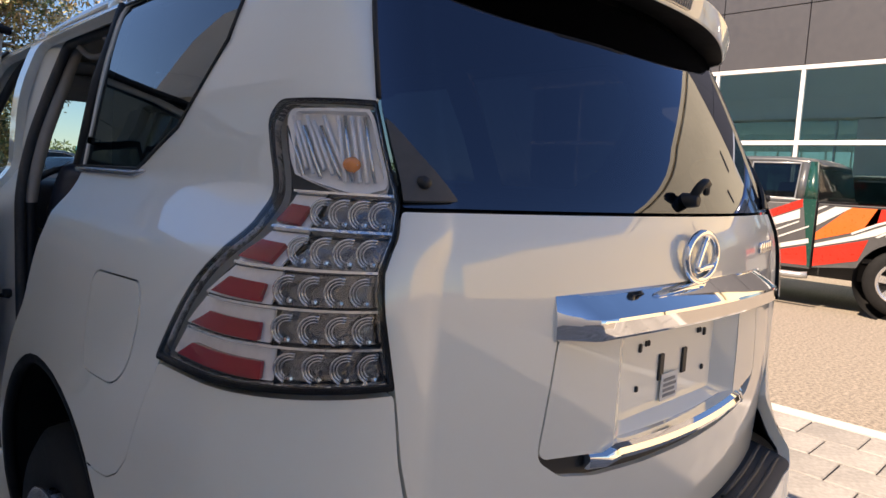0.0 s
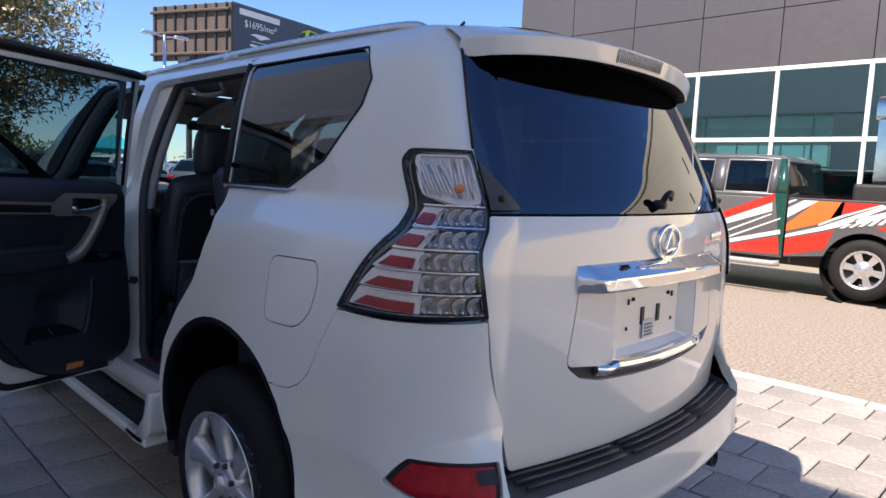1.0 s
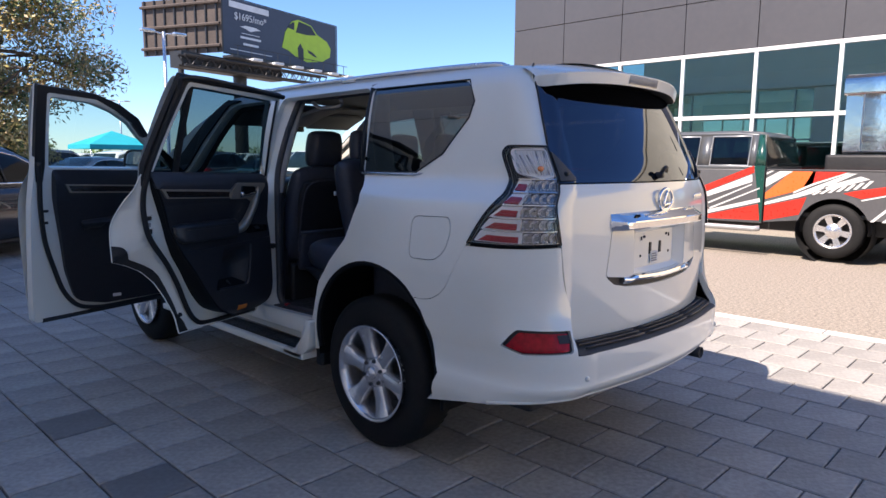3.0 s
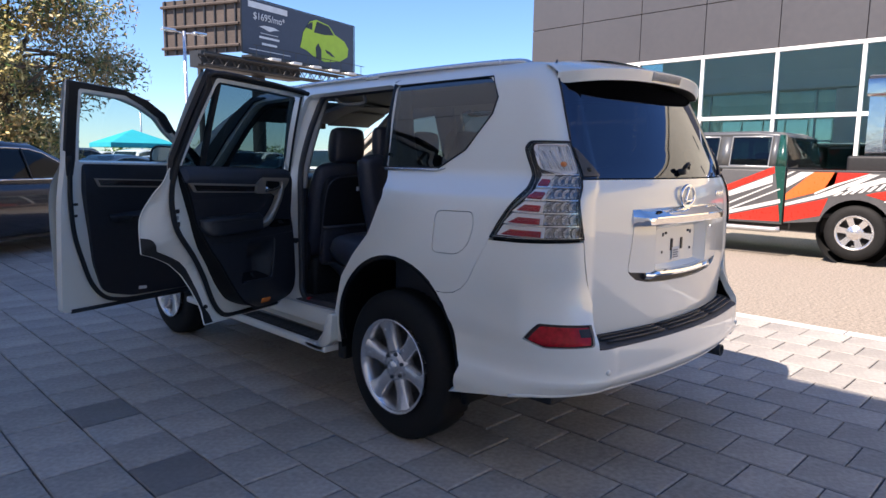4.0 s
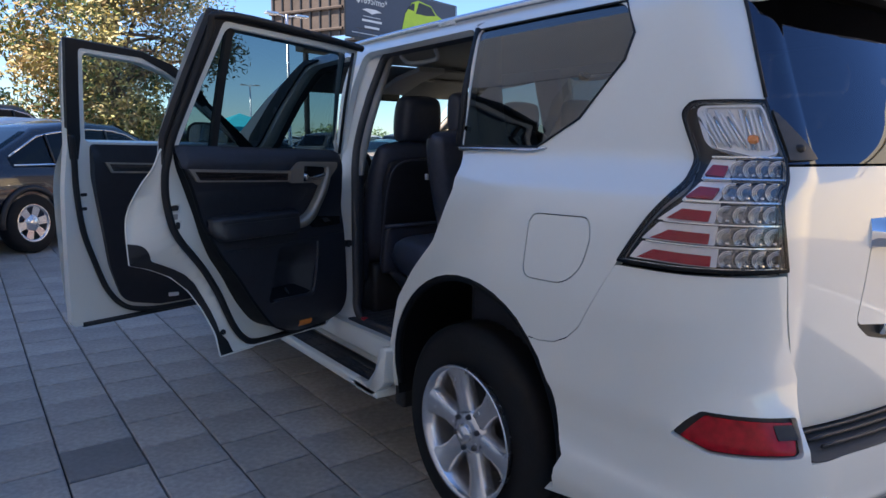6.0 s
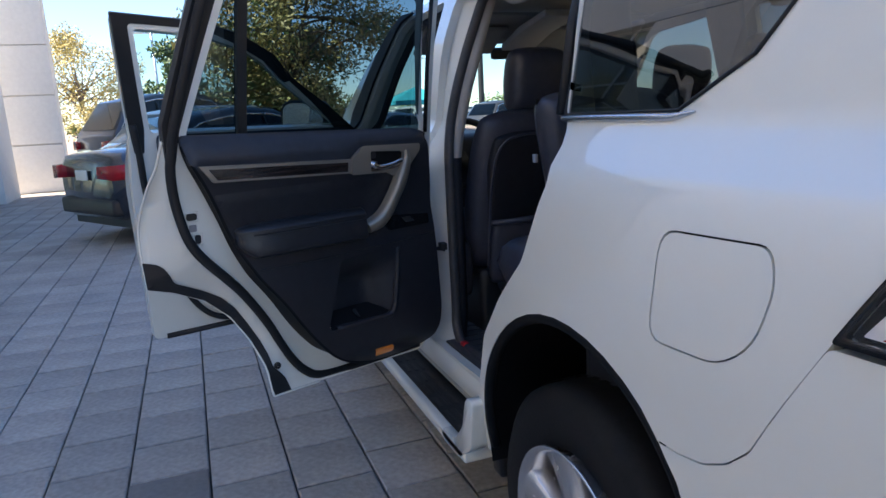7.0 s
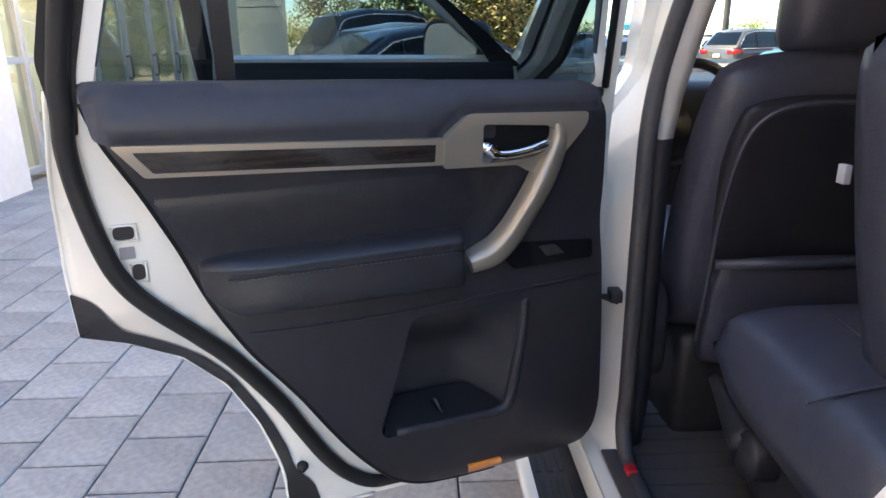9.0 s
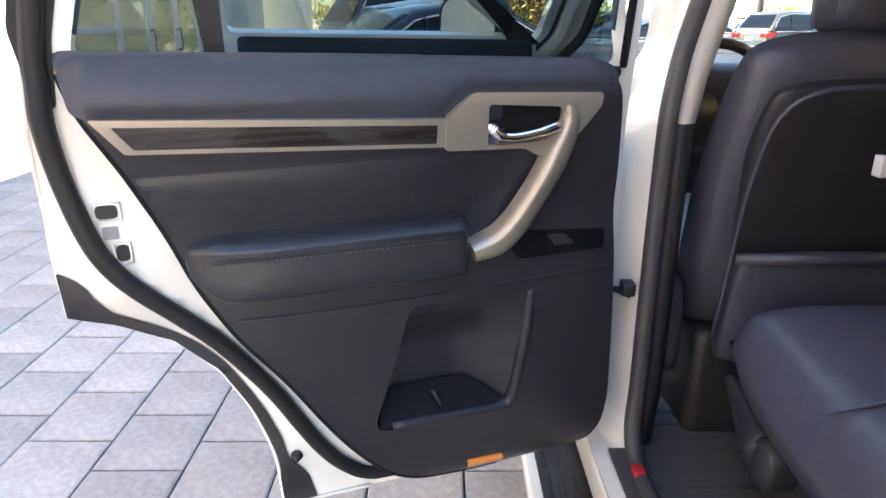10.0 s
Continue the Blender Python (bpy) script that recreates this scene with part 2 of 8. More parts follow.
def sheet(fn, outline, holes=(), step=0.05, rim=0.02, bm=None, out=0.0, grid=None, centre=(0.0, 0.8, 1.0), turn=False):
    """A skin over the outline (less the holes), laid on the surface fn(a, b); its edges turn in by rim. out: how far it stands off."""
    delaunay_2d_cdt = geometry.delaunay_2d_cdt
    bm = bm or bmesh.new()
    loops = [dense(lp, step) for lp in (outline, *holes)]
    verts, edges = [], []
    for lp in loops:
        s = len(verts)
        verts += lp
        edges += [(s + i, s + (i + 1) % len(lp)) for i in range(len(lp))]
    edge_pts = np.array(verts)
    lo, hi = edge_pts.min(0), edge_pts.max(0)
    g = np.stack(np.meshgrid(np.arange(lo[0] + step / 2, hi[0], step), np.arange(lo[1] + step / 2, hi[1], grid or step), indexing="ij"), -1).reshape(-1, 2)
    if len(g):
        g = g[inside(g, loops)]
    if len(g):
        near = np.array([np.min(np.abs(edge_pts - p).sum(1)) for p in g])
        g = g[near > 0.5 * step]
    allv = [Vector(p) for p in verts] + [Vector(p) for p in g]
    v2, _, faces, *_ = delaunay_2d_cdt(allv, edges, [], 0, 1e-7)
    v2 = np.array([tuple(v) for v in v2])
    tri = np.array([f for f in faces if len(f) == 3])
    tri = tri[inside(v2[tri].mean(1), loops)]
    h = 1e-3
    p3 = fn(v2[:, 0], v2[:, 1])
    da = fn(v2[:, 0] + h, v2[:, 1]) - fn(v2[:, 0] - h, v2[:, 1])
    db = fn(v2[:, 0], v2[:, 1] + h) - fn(v2[:, 0], v2[:, 1] - h)
    nr = np.cross(da, db)
    nr /= np.linalg.norm(nr, axis=1)[:, None] + 1e-12
    p3 = p3 + nr * out
    if centre is not None and np.mean(((p3 - np.array(centre)) * nr).sum(1)) < 0:
        rim = -rim
        turned = turn
    else:
        turned = False
    fresh = not len(bm.verts)
    bv = {i: bm.verts.new(p3[i]) for i in np.unique(tri)}
    new_faces = []
    for a, b, c in tri:
        area = (v2[b][0] - v2[a][0]) * (v2[c][1] - v2[a][1]) - (v2[b][1] - v2[a][1]) * (v2[c][0] - v2[a][0])
        try:
            new_faces.append(bm.faces.new([bv[a], bv[b], bv[c]] if area > 0 else [bv[a], bv[c], bv[b]]))
        except ValueError:
            pass
    if turned:
        bmesh.ops.reverse_faces(bm, faces=new_faces)
    if fresh:
        lay, flag = bm.verts.layers.float_vector.new("true_normal"), bm.faces.layers.int.new("top")
        bm.verts.ensure_lookup_table()
        for (i, v), q in zip(bv.items(), bm.verts):
            q[lay] = nr[i]
        for f in bm.faces:
            f[flag] = 1
        bv = dict(zip(bv, bm.verts))
        new_faces = list(bm.faces)
    if rim:
        border = [e for f in new_faces for e in f.edges if len(e.link_faces) == 1]
        idx = {v: i for i, v in bv.items()}
        low = {}
        for e in border:
            for v in e.verts:
                if v not in low:
                    low[v] = bm.verts.new(np.array(v.co) - nr[idx[v]] * rim)
        for e in border:
            f = e.link_faces[0]
            vs = list(f.verts)
            i = vs.index(e.verts[0])
            a, b = (e.verts[0], e.verts[1]) if vs[(i + 1) % len(vs)] == e.verts[1] else (e.verts[1], e.verts[0])
            bm.faces.new([b, a, low[a], low[b]])
            e.smooth = False
    return bm


def lathe(profile, n=48, axis="x", center=(0, 0, 0), bm=None):
    """Turns (radius, along) pairs about an axis through center."""
    bm = bm or bmesh.new()
    rings = []
    for r, h in profile:
        ring = []
        for i in range(n):
            a = 2 * math.pi * i / n
            c, s = r * math.cos(a), r * math.sin(a)
            p = {"x": (h, c, s), "y": (c, h, s), "z": (c, s, h)}[axis]
            ring.append(bm.verts.new(Vector(p) + Vector(center)))
        rings.append(ring)
    for a, b in zip(rings, rings[1:]):
        for i in range(n):
            bm.faces.new([a[i], a[(i + 1) % n], b[(i + 1) % n], b[i]])
    if axis == "y":
        bmesh.ops.reverse_faces(bm, faces=bm.faces)
    return bm


def box(lo, hi, bevel=0.0, bm=None, segs=2):
    bm = bm or bmesh.new()
    vs = [bm.verts.new((x, y, z)) for x in (lo[0], hi[0]) for y in (lo[1], hi[1]) for z in (lo[2], hi[2])]
    fs = [bm.faces.new([vs[i] for i in q]) for q in ((0, 1, 3, 2), (4, 6, 7, 5), (0, 4, 5, 1), (2, 3, 7, 6), (0, 2, 6, 4), (1, 5, 7, 3))]
    if bevel:
        bmesh.ops.bevel(bm, geom=list({e for f in fs for e in f.edges}), offset=bevel, segments=segs, affect="EDGES", profile=0.6)
    return bm


def tube(path, r, n=10, bm=None, closed=False, flat=1.0):
    """A rod along a path of places; r is one radius or one for each place."""
    bm = bm or bmesh.new()
    pts = [Vector(p) for p in path]
    rings = []
    k = len(pts)
    ref = None
    for i, p in enumerate(pts):
        a, b = (pts[i - 1] if i or closed else p), (pts[(i + 1) % k] if i < k - 1 or closed else p)
        t = (b - a).normalized()
        if ref is None:
            ref = t.orthogonal().normalized()
        ref = (ref - t * ref.dot(t)).normalized()
        s = t.cross(ref)
        rad = r[i] if isinstance(r, (list, tuple)) else r
        rings.append([bm.verts.new(p + (ref * math.cos(2 * math.pi * j / n) * flat + s * math.sin(2 * math.pi * j / n)) * rad) for j in range(n)])
    loop = list(zip(rings, rings[1:])) + ([(rings[-1], rings[0])] if closed else [])
    for a, b in loop:
        for j in range(n):
            bm.faces.new([a[j], a[(j + 1) % n], b[(j + 1) % n], b[j]])
    if not closed:
        bm.faces.new(rings[0][::-1])
        bm.faces.new(rings[-1])
    return bm


def smooth_path(pts, per=6):
    """Catmull-Rom through places."""
    p = [Vector(q) for q in pts]
    p = [2 * p[0] - p[1]] + p + [2 * p[-1] - p[-2]]
    out = []
    for i in range(1, len(p) - 2):
        for j in range(per):
            t = j / per
            out.append(0.5 * (2 * p[i] + (p[i + 1] - p[i - 1]) * t + (2 * p[i - 1] - 5 * p[i] + 4 * p[i + 1] - p[i + 2]) * t * t
                              + (3 * p[i] - p[i - 1] - 3 * p[i + 1] + p[i + 2]) * t ** 3))
    return out + [p[-2]]


def slab(outline, fn, thick, bm=None, bevel=0.0):
    """A plate: the outline (a, b) on the surface fn(a, b, d) from d = 0 to thick."""
    bm = bm or bmesh.new()
    top = [bm.verts.new(fn(a, b, thick)) for a, b in outline]
    bot = [bm.verts.new(fn(a, b, 0)) for a, b in outline]
    f1 = bm.faces.new(top)
    bm.faces.new(bot[::-1])
    k = len(top)
    for i in range(k):
        bm.faces.new([top[i], bot[i], bot[(i + 1) % k], top[(i + 1) % k]])
    if bevel:
        bmesh.ops.bevel(bm, geom=list(f1.edges), offset=bevel, segments=2, affect="EDGES", profile=0.6)
    bmesh.ops.recalc_face_normals(bm, faces=bm.faces)
    return bm


def loft(sections, bm=None, close=True):
    """Skins a row of equal-length rings; returns the bmesh."""
    bm = bm or bmesh.new()
    rings = [[bm.verts.new(p) for p in s] for s in sections]
    k = len(rings[0])
    for a, b in zip(rings, rings[1:]):
        for i in range(k):
            bm.faces.new([a[i], a[(i + 1) % k], b[(i + 1) % k], b[i]])
    if close:
        bm.faces.new(rings[0][::-1])
        bm.faces.new(rings[-1])
    bmesh.ops.recalc_face_normals(bm, faces=bm.faces)
    return bm


def curve(pts):
    """A smooth monotone-safe curve through (s, v) pairs."""
    xs = np.array([p[0] for p in pts], float)
    ys = np.array([p[1] for p in pts], float)
    h, d = np.diff(xs), np.diff(ys) / np.diff(xs)
    m = np.zeros(len(xs))
    m[0], m[-1] = d[0], d[-1]
    for i in range(1, len(xs) - 1):
        if d[i - 1] * d[i] > 0:
            m[i] = (h[i - 1] + h[i]) / (h[i - 1] / d[i] + h[i] / d[i - 1])

    def at(s):
        s = np.clip(np.asarray(s, float), xs[0], xs[-1])
        i = np.clip(np.searchsorted(xs, s) - 1, 0, len(xs) - 2)
        t = (s - xs[i]) / h[i]
        return ((1 + 2 * t) * (1 - t) ** 2 * ys[i] + t * (1 - t) ** 2 * h[i] * m[i]
                + t * t * (3 - 2 * t) * ys[i + 1] + t * t * (t - 1) * h[i] * m[i + 1])
    return at


# half width, tail length and corner radius of the body by height
BODY_W = curve([(0.25, 0.86), (0.42, 0.90), (0.55, 0.918), (0.75, 0.928), (0.95, 0.928), (1.1, 0.918), (1.2, 0.905), (1.27, 0.88),
                (1.33, 0.825), (1.37, 0.795), (1.45, 0.775), (1.6, 0.74), (1.72, 0.705), (1.80, 0.675), (1.85, 0.635), (1.88, 0.58)])
BODY_R = curve([(0.25, 1.0), (0.6, 1.06), (0.72, 1.07), (1.0, 1.078), (1.2, 1.072), (1.3, 1.06), (1.36, 1.04), (1.5, 0.98), (1.66, 0.905),
                (1.74, 0.865), (1.82, 0.82), (1.88, 0.77)])
BODY_C = curve([(0.25, 0.24), (0.9, 0.24), (1.2, 0.22), (1.4, 0.17), (1.88, 0.15)])


# the bumper's own sections: proud of the body low down, flush with it below the lamps
BUMP_R = curve([(0.30, 1.0), (0.40, 1.055), (0.46, 1.105), (0.50, 1.148), (0.515, 1.160), (0.54, 1.157), (0.60, 1.156), (0.68, 1.15), (0.75, 1.105), (0.83, 1.08), (1.12, 1.077)])
BUMP_C = curve([(0.30, 0.30), (0.7, 0.295), (0.85, 0.25), (1.12, 0.228)])
BUMP_W = curve([(0.30, 0.872), (0.37, 0.922), (0.45, 0.942), (0.51, 0.936), (0.57, 0.922), (0.64, 0.922), (0.72, 0.930), (0.85, 0.929), (0.95, 0.929), (1.12, 0.917)])


BUMP_BOW = curve([(0.30, 0.15), (0.74, 0.15), (0.95, 0.19), (1.12, 0.19)])


def plan(u, z, w, r, c, bow=0.19):
    """A place on the left half of a shell with rounded rear corners. u: 0 middle of the tail, 1 start of the corner, 2 its end, then metres ahead."""
    u, z = np.asarray(u, float), np.asarray(z, float)
    a = np.clip(u - 1, 0, 1) * np.pi / 2
    x = -(np.clip(u, 0, 1) * (w - c)) - c * np.sin(a)
    y = -r + c * (1 - np.cos(a)) + np.clip(u - 2, 0, None)
    y = y + bow * np.clip(-x, 0, w - c) ** 2 * np.clip((2.6 - u) / 0.6, 0, 1)
    x = x * (1 - 0.045 * np.clip(-y, 0, None) ** 2) * (1 - 0.03 * np.clip(y - 1.9, 0, None) ** 2)
    return np.stack([x, y, z + 0 * u], -1)


def body(u, z):
    return plan(u, z, BODY_W(z), BODY_R(z), BODY_C(z))


def bump(u, z):
    return plan(u, z, BUMP_W(z), BUMP_R(z), BUMP_C(z), BUMP_BOW(z))

# ---- ground ----
PAVER = mat("grey_paver", (0.325, 0.307, 0.285), 0.8, vary=0.26, scale=9, bump_amount=0.0022, bump_scale=70, spread=0.22)
SAND = mat("joint_sand", (0.04, 0.038, 0.036), 0.95, vary=0.3, scale=30, bump_amount=0.002, bump_scale=120)
ASPHALT = mat("sun_bleached_asphalt", (0.27, 0.232, 0.19), 0.9, vary=0.6, scale=130, bump_amount=0.006, bump_scale=60)
CONCRETE = mat("pale_concrete", (0.55, 0.53, 0.50), 0.85, vary=0.12, scale=5, bump_amount=0.001, bump_scale=60)
KERB_X = 3.30


def plate(lo, hi, z):
    bm = bmesh.new()
    bm.faces.new([bm.verts.new((x, y, z)) for x, y in ((lo[0], lo[1]), (hi[0], lo[1]), (hi[0], hi[1]), (lo[0], hi[1]))])
    return bm


ground = part("ground", plate((-900, -900), (900, 900), -0.06), ASPHALT)
tagged(ground, "sun-bleached grey asphalt reaching to the horizon", "ground", kind="structure")
bed = part("pavement", box((-5.5, -9, -0.3), (KERB_X, 19, -0.022)), SAND, smooth=False)
tagged(bed, "grey square concrete pavers with dark sanded joints", "pavement", kind="structure")
kerb = thing("kerb", "flush pale concrete edging strip beside the pavers", "kerb", kind="structure")
for k in range(14):
    part("kerb_stone", box((KERB_X + 0.002, -9 + k * 2 + 0.004, -0.3), (KERB_X + 0.13, -7 + k * 2 - 0.004, 0.004), 0.008), CONCRETE, kerb, smooth=False)

# ---- grey panelled building with a window band ----
PANEL = mat("grey_metal_panel", (0.088, 0.086, 0.091), 0.45, 0.25, 0.05, 2, spread=0.02)
MULLION = mat("white_mullion", (0.78, 0.78, 0.77), 0.4, vary=0.04)
TEAL = glass("teal_window_glass", (0.34, 0.48, 0.48), 3.4, sheen=(0.60, 0.88, 0.86))
DIM = mat("dim_office_interior", (0.50, 0.55, 0.55), 0.9, vary=0.5, scale=1.2)
BX = 12.85
office = thing("panelled_building", "grey metal-panelled building with a white-framed teal window band", "building", kind="structure")
part("wall", box((BX + 0.06, -0.36, -0.1), (BX + 0.3, 9.9, 0.75)), PANEL, office, smooth=False)
part("wall", box((BX + 0.06, -0.36, 3.98), (BX + 0.3, 9.9, 9.0)), PANEL, office, smooth=False)
part("wall", box((BX + 0.3, 9.6, -0.1), (BX + 20, 9.9, 9.0)), PANEL, office, smooth=False)
part("back_wall", box((BX + 4.5, -0.36, -0.1), (BX + 4.8, 9.6, 9.0)), DIM, office, smooth=False)
part("roof", box((BX + 0.3, -0.36, 8.7), (BX + 20, 9.6, 9.0)), PANEL, office, smooth=False)
part("upper_floor", box((BX + 0.3, -0.36, 4.0), (BX + 4.5, 9.6, 4.3)), DIM, office, smooth=False)
JOINTS = [9.9, 8.2 - 0.02, 6.42, 4.73, 3.04, 1.35, -0.34]
for j, (b, a) in enumerate(zip(JOINTS, JOINTS[1:])):
    for lo, hi in ((3.99, 5.17), (5.17, 6.6), (6.6, 8.0), (8.0, 9.05)):
        part("cladding_panel", box((BX, a + 0.008, lo + 0.008), (BX + 0.058, b - 0.008, hi - 0.008), 0.004, segs=1), PANEL, office, smooth=False)
band = thing("window_1", "white-framed band of teal tinted office windows", "window", kind="structure")
for z0, z1 in ((3.90, 3.985), (2.44, 2.53), (0.75, 0.84)):
    part("rail", box((BX - 0.03, -0.36, z0), (BX + 0.09, 9.8, z1), 0.006, segs=1), MULLION, band, smooth=False)
for j, y in enumerate(JOINTS[1:]):
    for z0, z1 in ((2.53, 3.90), (0.84, 2.44)):
        part("mullion", box((BX - 0.025, y - 0.04, z0), (BX + 0.085, y + 0.04, z1), 0.006, segs=1), MULLION, band, smooth=False)
        if j + 2 < len(JOINTS):
            part("pane", box((BX + 0.03, JOINTS[j + 2] + 0.04, z0), (BX + 0.038, y - 0.04, z1)), TEAL, band, smooth=False)

# ---- entrance building that shades the forecourt ----
STUCCO = mat("cream_white_stucco", (0.80, 0.78, 0.73), 0.85, vary=0.05, scale=3, bump_amount=0.0008, bump_scale=150)
SILVER = mat("silver_aluminium_frame", (0.55, 0.56, 0.57), 0.4, 0.5, 0.06, 6)
SHOPGLASS = glass("shop_glass", (0.72, 0.80, 0.76), 2.2)
FLOOR_IN = mat("showroom_tile", (0.45, 0.44, 0.42), 0.35, vary=0.08, scale=2)
EX = -5.5
ROOF_Z = 9.35
entry = thing("entrance_building", "cream showroom building with tall white piers", "building", kind="structure")
part("wall", box((EX - 0.35, -24, -0.1), (EX, 5.2, ROOF_Z), 0.0), STUCCO, entry, smooth=False)
part("wall", box((EX - 0.35, 5.2, 4.9), (EX, 15.2, ROOF_Z), 0.0), STUCCO, entry, smooth=False)
part("pier", box((EX - 0.45, 13.9, -0.1), (EX - 0.05, 14.5, 4.9), 0.01), STUCCO, entry, smooth=False)
part("pier", box((EX - 0.30, 14.62, -0.1), (EX + 0.25, 15.9, 4.9), 0.01), STUCCO, entry, smooth=False)
part("back_wall", box((EX - 8, -24, -0.1), (EX - 7.7, 5.2, ROOF_Z)), STUCCO, entry, smooth=False)
# lower back wall left out: an added opening with mullions, to brighten the showroom
part("back_wall", box((EX - 8, 5.2, 4.0), (EX - 7.7, 15.5, ROOF_Z)), STUCCO, entry, smooth=False)
part("ceiling_slab", box((EX - 7.7, 5.2, 4.95), (EX - 0.35, 15.2, 5.2)), STUCCO, entry, smooth=False)
for k in range(9):
    part("back_mullion", box((EX - 7.9, 5.2 + k * 1.25 - 0.04, -0.1), (EX - 7.8, 5.2 + k * 1.25 + 0.04, 4.0)), STUCCO, entry, smooth=False)
part("showroom_floor", box((EX - 7.7, 5.2, -0.1), (EX - 0.2, 15.2, 0.01)), FLOOR_IN, entry, smooth=False)
part("roof", box((EX - 8, -24, ROOF_Z - 0.3), (EX - 0.35, 15.5, ROOF_Z)), STUCCO, entry, smooth=False)
part("side_wall", box((EX - 7.7, 4.9, -0.1), (EX - 0.35, 5.2, ROOF_Z - 0.3)), STUCCO, entry, smooth=False)
part("side_wall", box((EX - 7.7, 15.2, -0.1), (EX - 0.35, 15.5, ROOF_Z - 0.3)), STUCCO, entry, smooth=False)
part("pier", box((EX, 4.6, -0.1), (EX + 0.28, 6.72, 4.86), 0.01), STUCCO, entry, smooth=False)
part("ledge", box((EX, 4.4, 4.93), (EX + 0.22, 15.1, 5.06), 0.01), STUCCO, entry, smooth=False)
wing = thing("panel_wall", "sunlit cream panel wall with horizontal joints", "wall", kind="structure")
part("core", box((EX - 0.5, 16.8, -0.1), (EX + 1.1, 17.3, 5.62)), STUCCO, wing, smooth=False)
for k in range(5):
    part("wall_panel", box((EX - 0.5, 16.74, 1.12 * k + 0.012), (EX + 1.12, 16.8, 1.12 * k + 1.108), 0.006, segs=1), STUCCO, wing, smooth=False)
front = thing("window_2", "silver-framed glass entrance wall with double doors", "window", kind="structure")
COLS = [5.2, 6.4, 7.6, 9.3, 12.55, 13.9]
for y in COLS:
    part("post", box((EX - 0.14, y - 0.04, 0), (EX - 0.02, y + 0.04, 4.9), 0.004, segs=1), SILVER, front, smooth=False)
for a, b in zip(COLS, COLS[1:]):
    door = a == 9.3
    levels = [2.62, 3.75, 4.86] if door else [0.04, 1.24, 2.5, 3.75, 4.86]
    for z in levels:
        part("rail", box((EX - 0.13, a + 0.04, z), (EX - 0.03, b - 0.04, z + 0.075), 0.004, segs=1), SILVER, front, smooth=False)
    for z0, z1 in zip(levels, levels[1:]):
        part("pane", box((EX - 0.085, a + 0.04, z0 + 0.075), (EX - 0.077, b - 0.04, z1)), SHOPGLASS, front, smooth=False)
doors = thing("door_1", "closed glass entrance doors in silver frames with pull handles", "door", kind="structure")
w = (12.55 - 9.3 - 0.08) / 3
for k in range(3):
    a, b = 9.34 + k * w + 0.006, 9.34 + (k + 1) * w - 0.006
    for lo, hi in (((a, 0.02), (a + 0.1, 2.6)), ((b - 0.1, 0.02), (b, 2.6)), ((a + 0.1, 0.02), (b - 0.1, 0.24)), ((a + 0.1, 2.48), (b - 0.1, 2.6))):
        part("door_frame", box((EX - 0.12, lo[0], lo[1]), (EX - 0.06, hi[0], hi[1]), 0.004, segs=1), SILVER, doors, smooth=False)
    part("pane", box((EX - 0.094, a + 0.1, 0.24), (EX - 0.086, b - 0.1, 2.48)), SHOPGLASS, doors, smooth=False)
    part("pull_handle", tube(smooth_path([(EX - 0.06, b - 0.05, 0.95), (EX, b - 0.05, 0.95), (EX, b - 0.05, 1.25), (EX - 0.06, b - 0.05, 1.25)], 3), 0.012), DARKMETAL, doors)

# ---- sunlit building mirrored in the tailgate glass ----
TAN = mat("sunlit_tan_stucco", (0.86, 0.72, 0.46), 0.85, vary=0.06, scale=2, bump_amount=0.001, bump_scale=90)
far_hall = thing("tan_building", "tan stucco hall with a flat roof and narrow slots", "building", kind="structure")
part("wall", box((BX, -42, -0.1), (BX + 14, -0.38, 6.7), 0.05), TAN, far_hall, smooth=False)
part("parapet", box((BX - 0.08, -42.1, 6.7), (BX + 14.1, -0.37, 6.9), 0.03), TAN, far_hall, smooth=False)
for y, z in ((-1.2, 4.2), (-2.1, 3.6), (-6.0, 4.2), (-11.0, 4.2)):
    part("wall_slot", box((BX - 0.02, y - 0.08, z), (BX + 0.02, y + 0.08, z + 0.5)), DARKMETAL, far_hall, smooth=False)


def U(y, z):
    """The shell's u of a place on the flank."""
    w, r, c = float(BODY_W(z)), float(BODY_R(z)), float(BODY_C(z))
    b = 0.19 * (w - c) ** 2
    s = y + r - c
    return 2 + (s if s >= 0.6 else (s - b) / (1 - b / 0.6))


def flank(pts):
    return [(U(p[0], p[1]), *p[1:]) for p in pts]


def mirrored(fn):
    return lambda a, b: fn(a, b) * np.array([-1.0, 1.0, 1.0])


def both(fn):
    """The same shell over both halves: a < 0 is the right half."""
    return lambda a, b: fn(np.abs(a), b) * np.stack([np.where(np.asarray(a) < 0, -1.0, 1.0), 1.0 + 0 * np.asarray(a), 1.0 + 0 * np.asarray(a)], -1)


# ---- the white off-roader ----
suv = thing("suv", "pearl white suv with two doors wide open on pavers", "car")

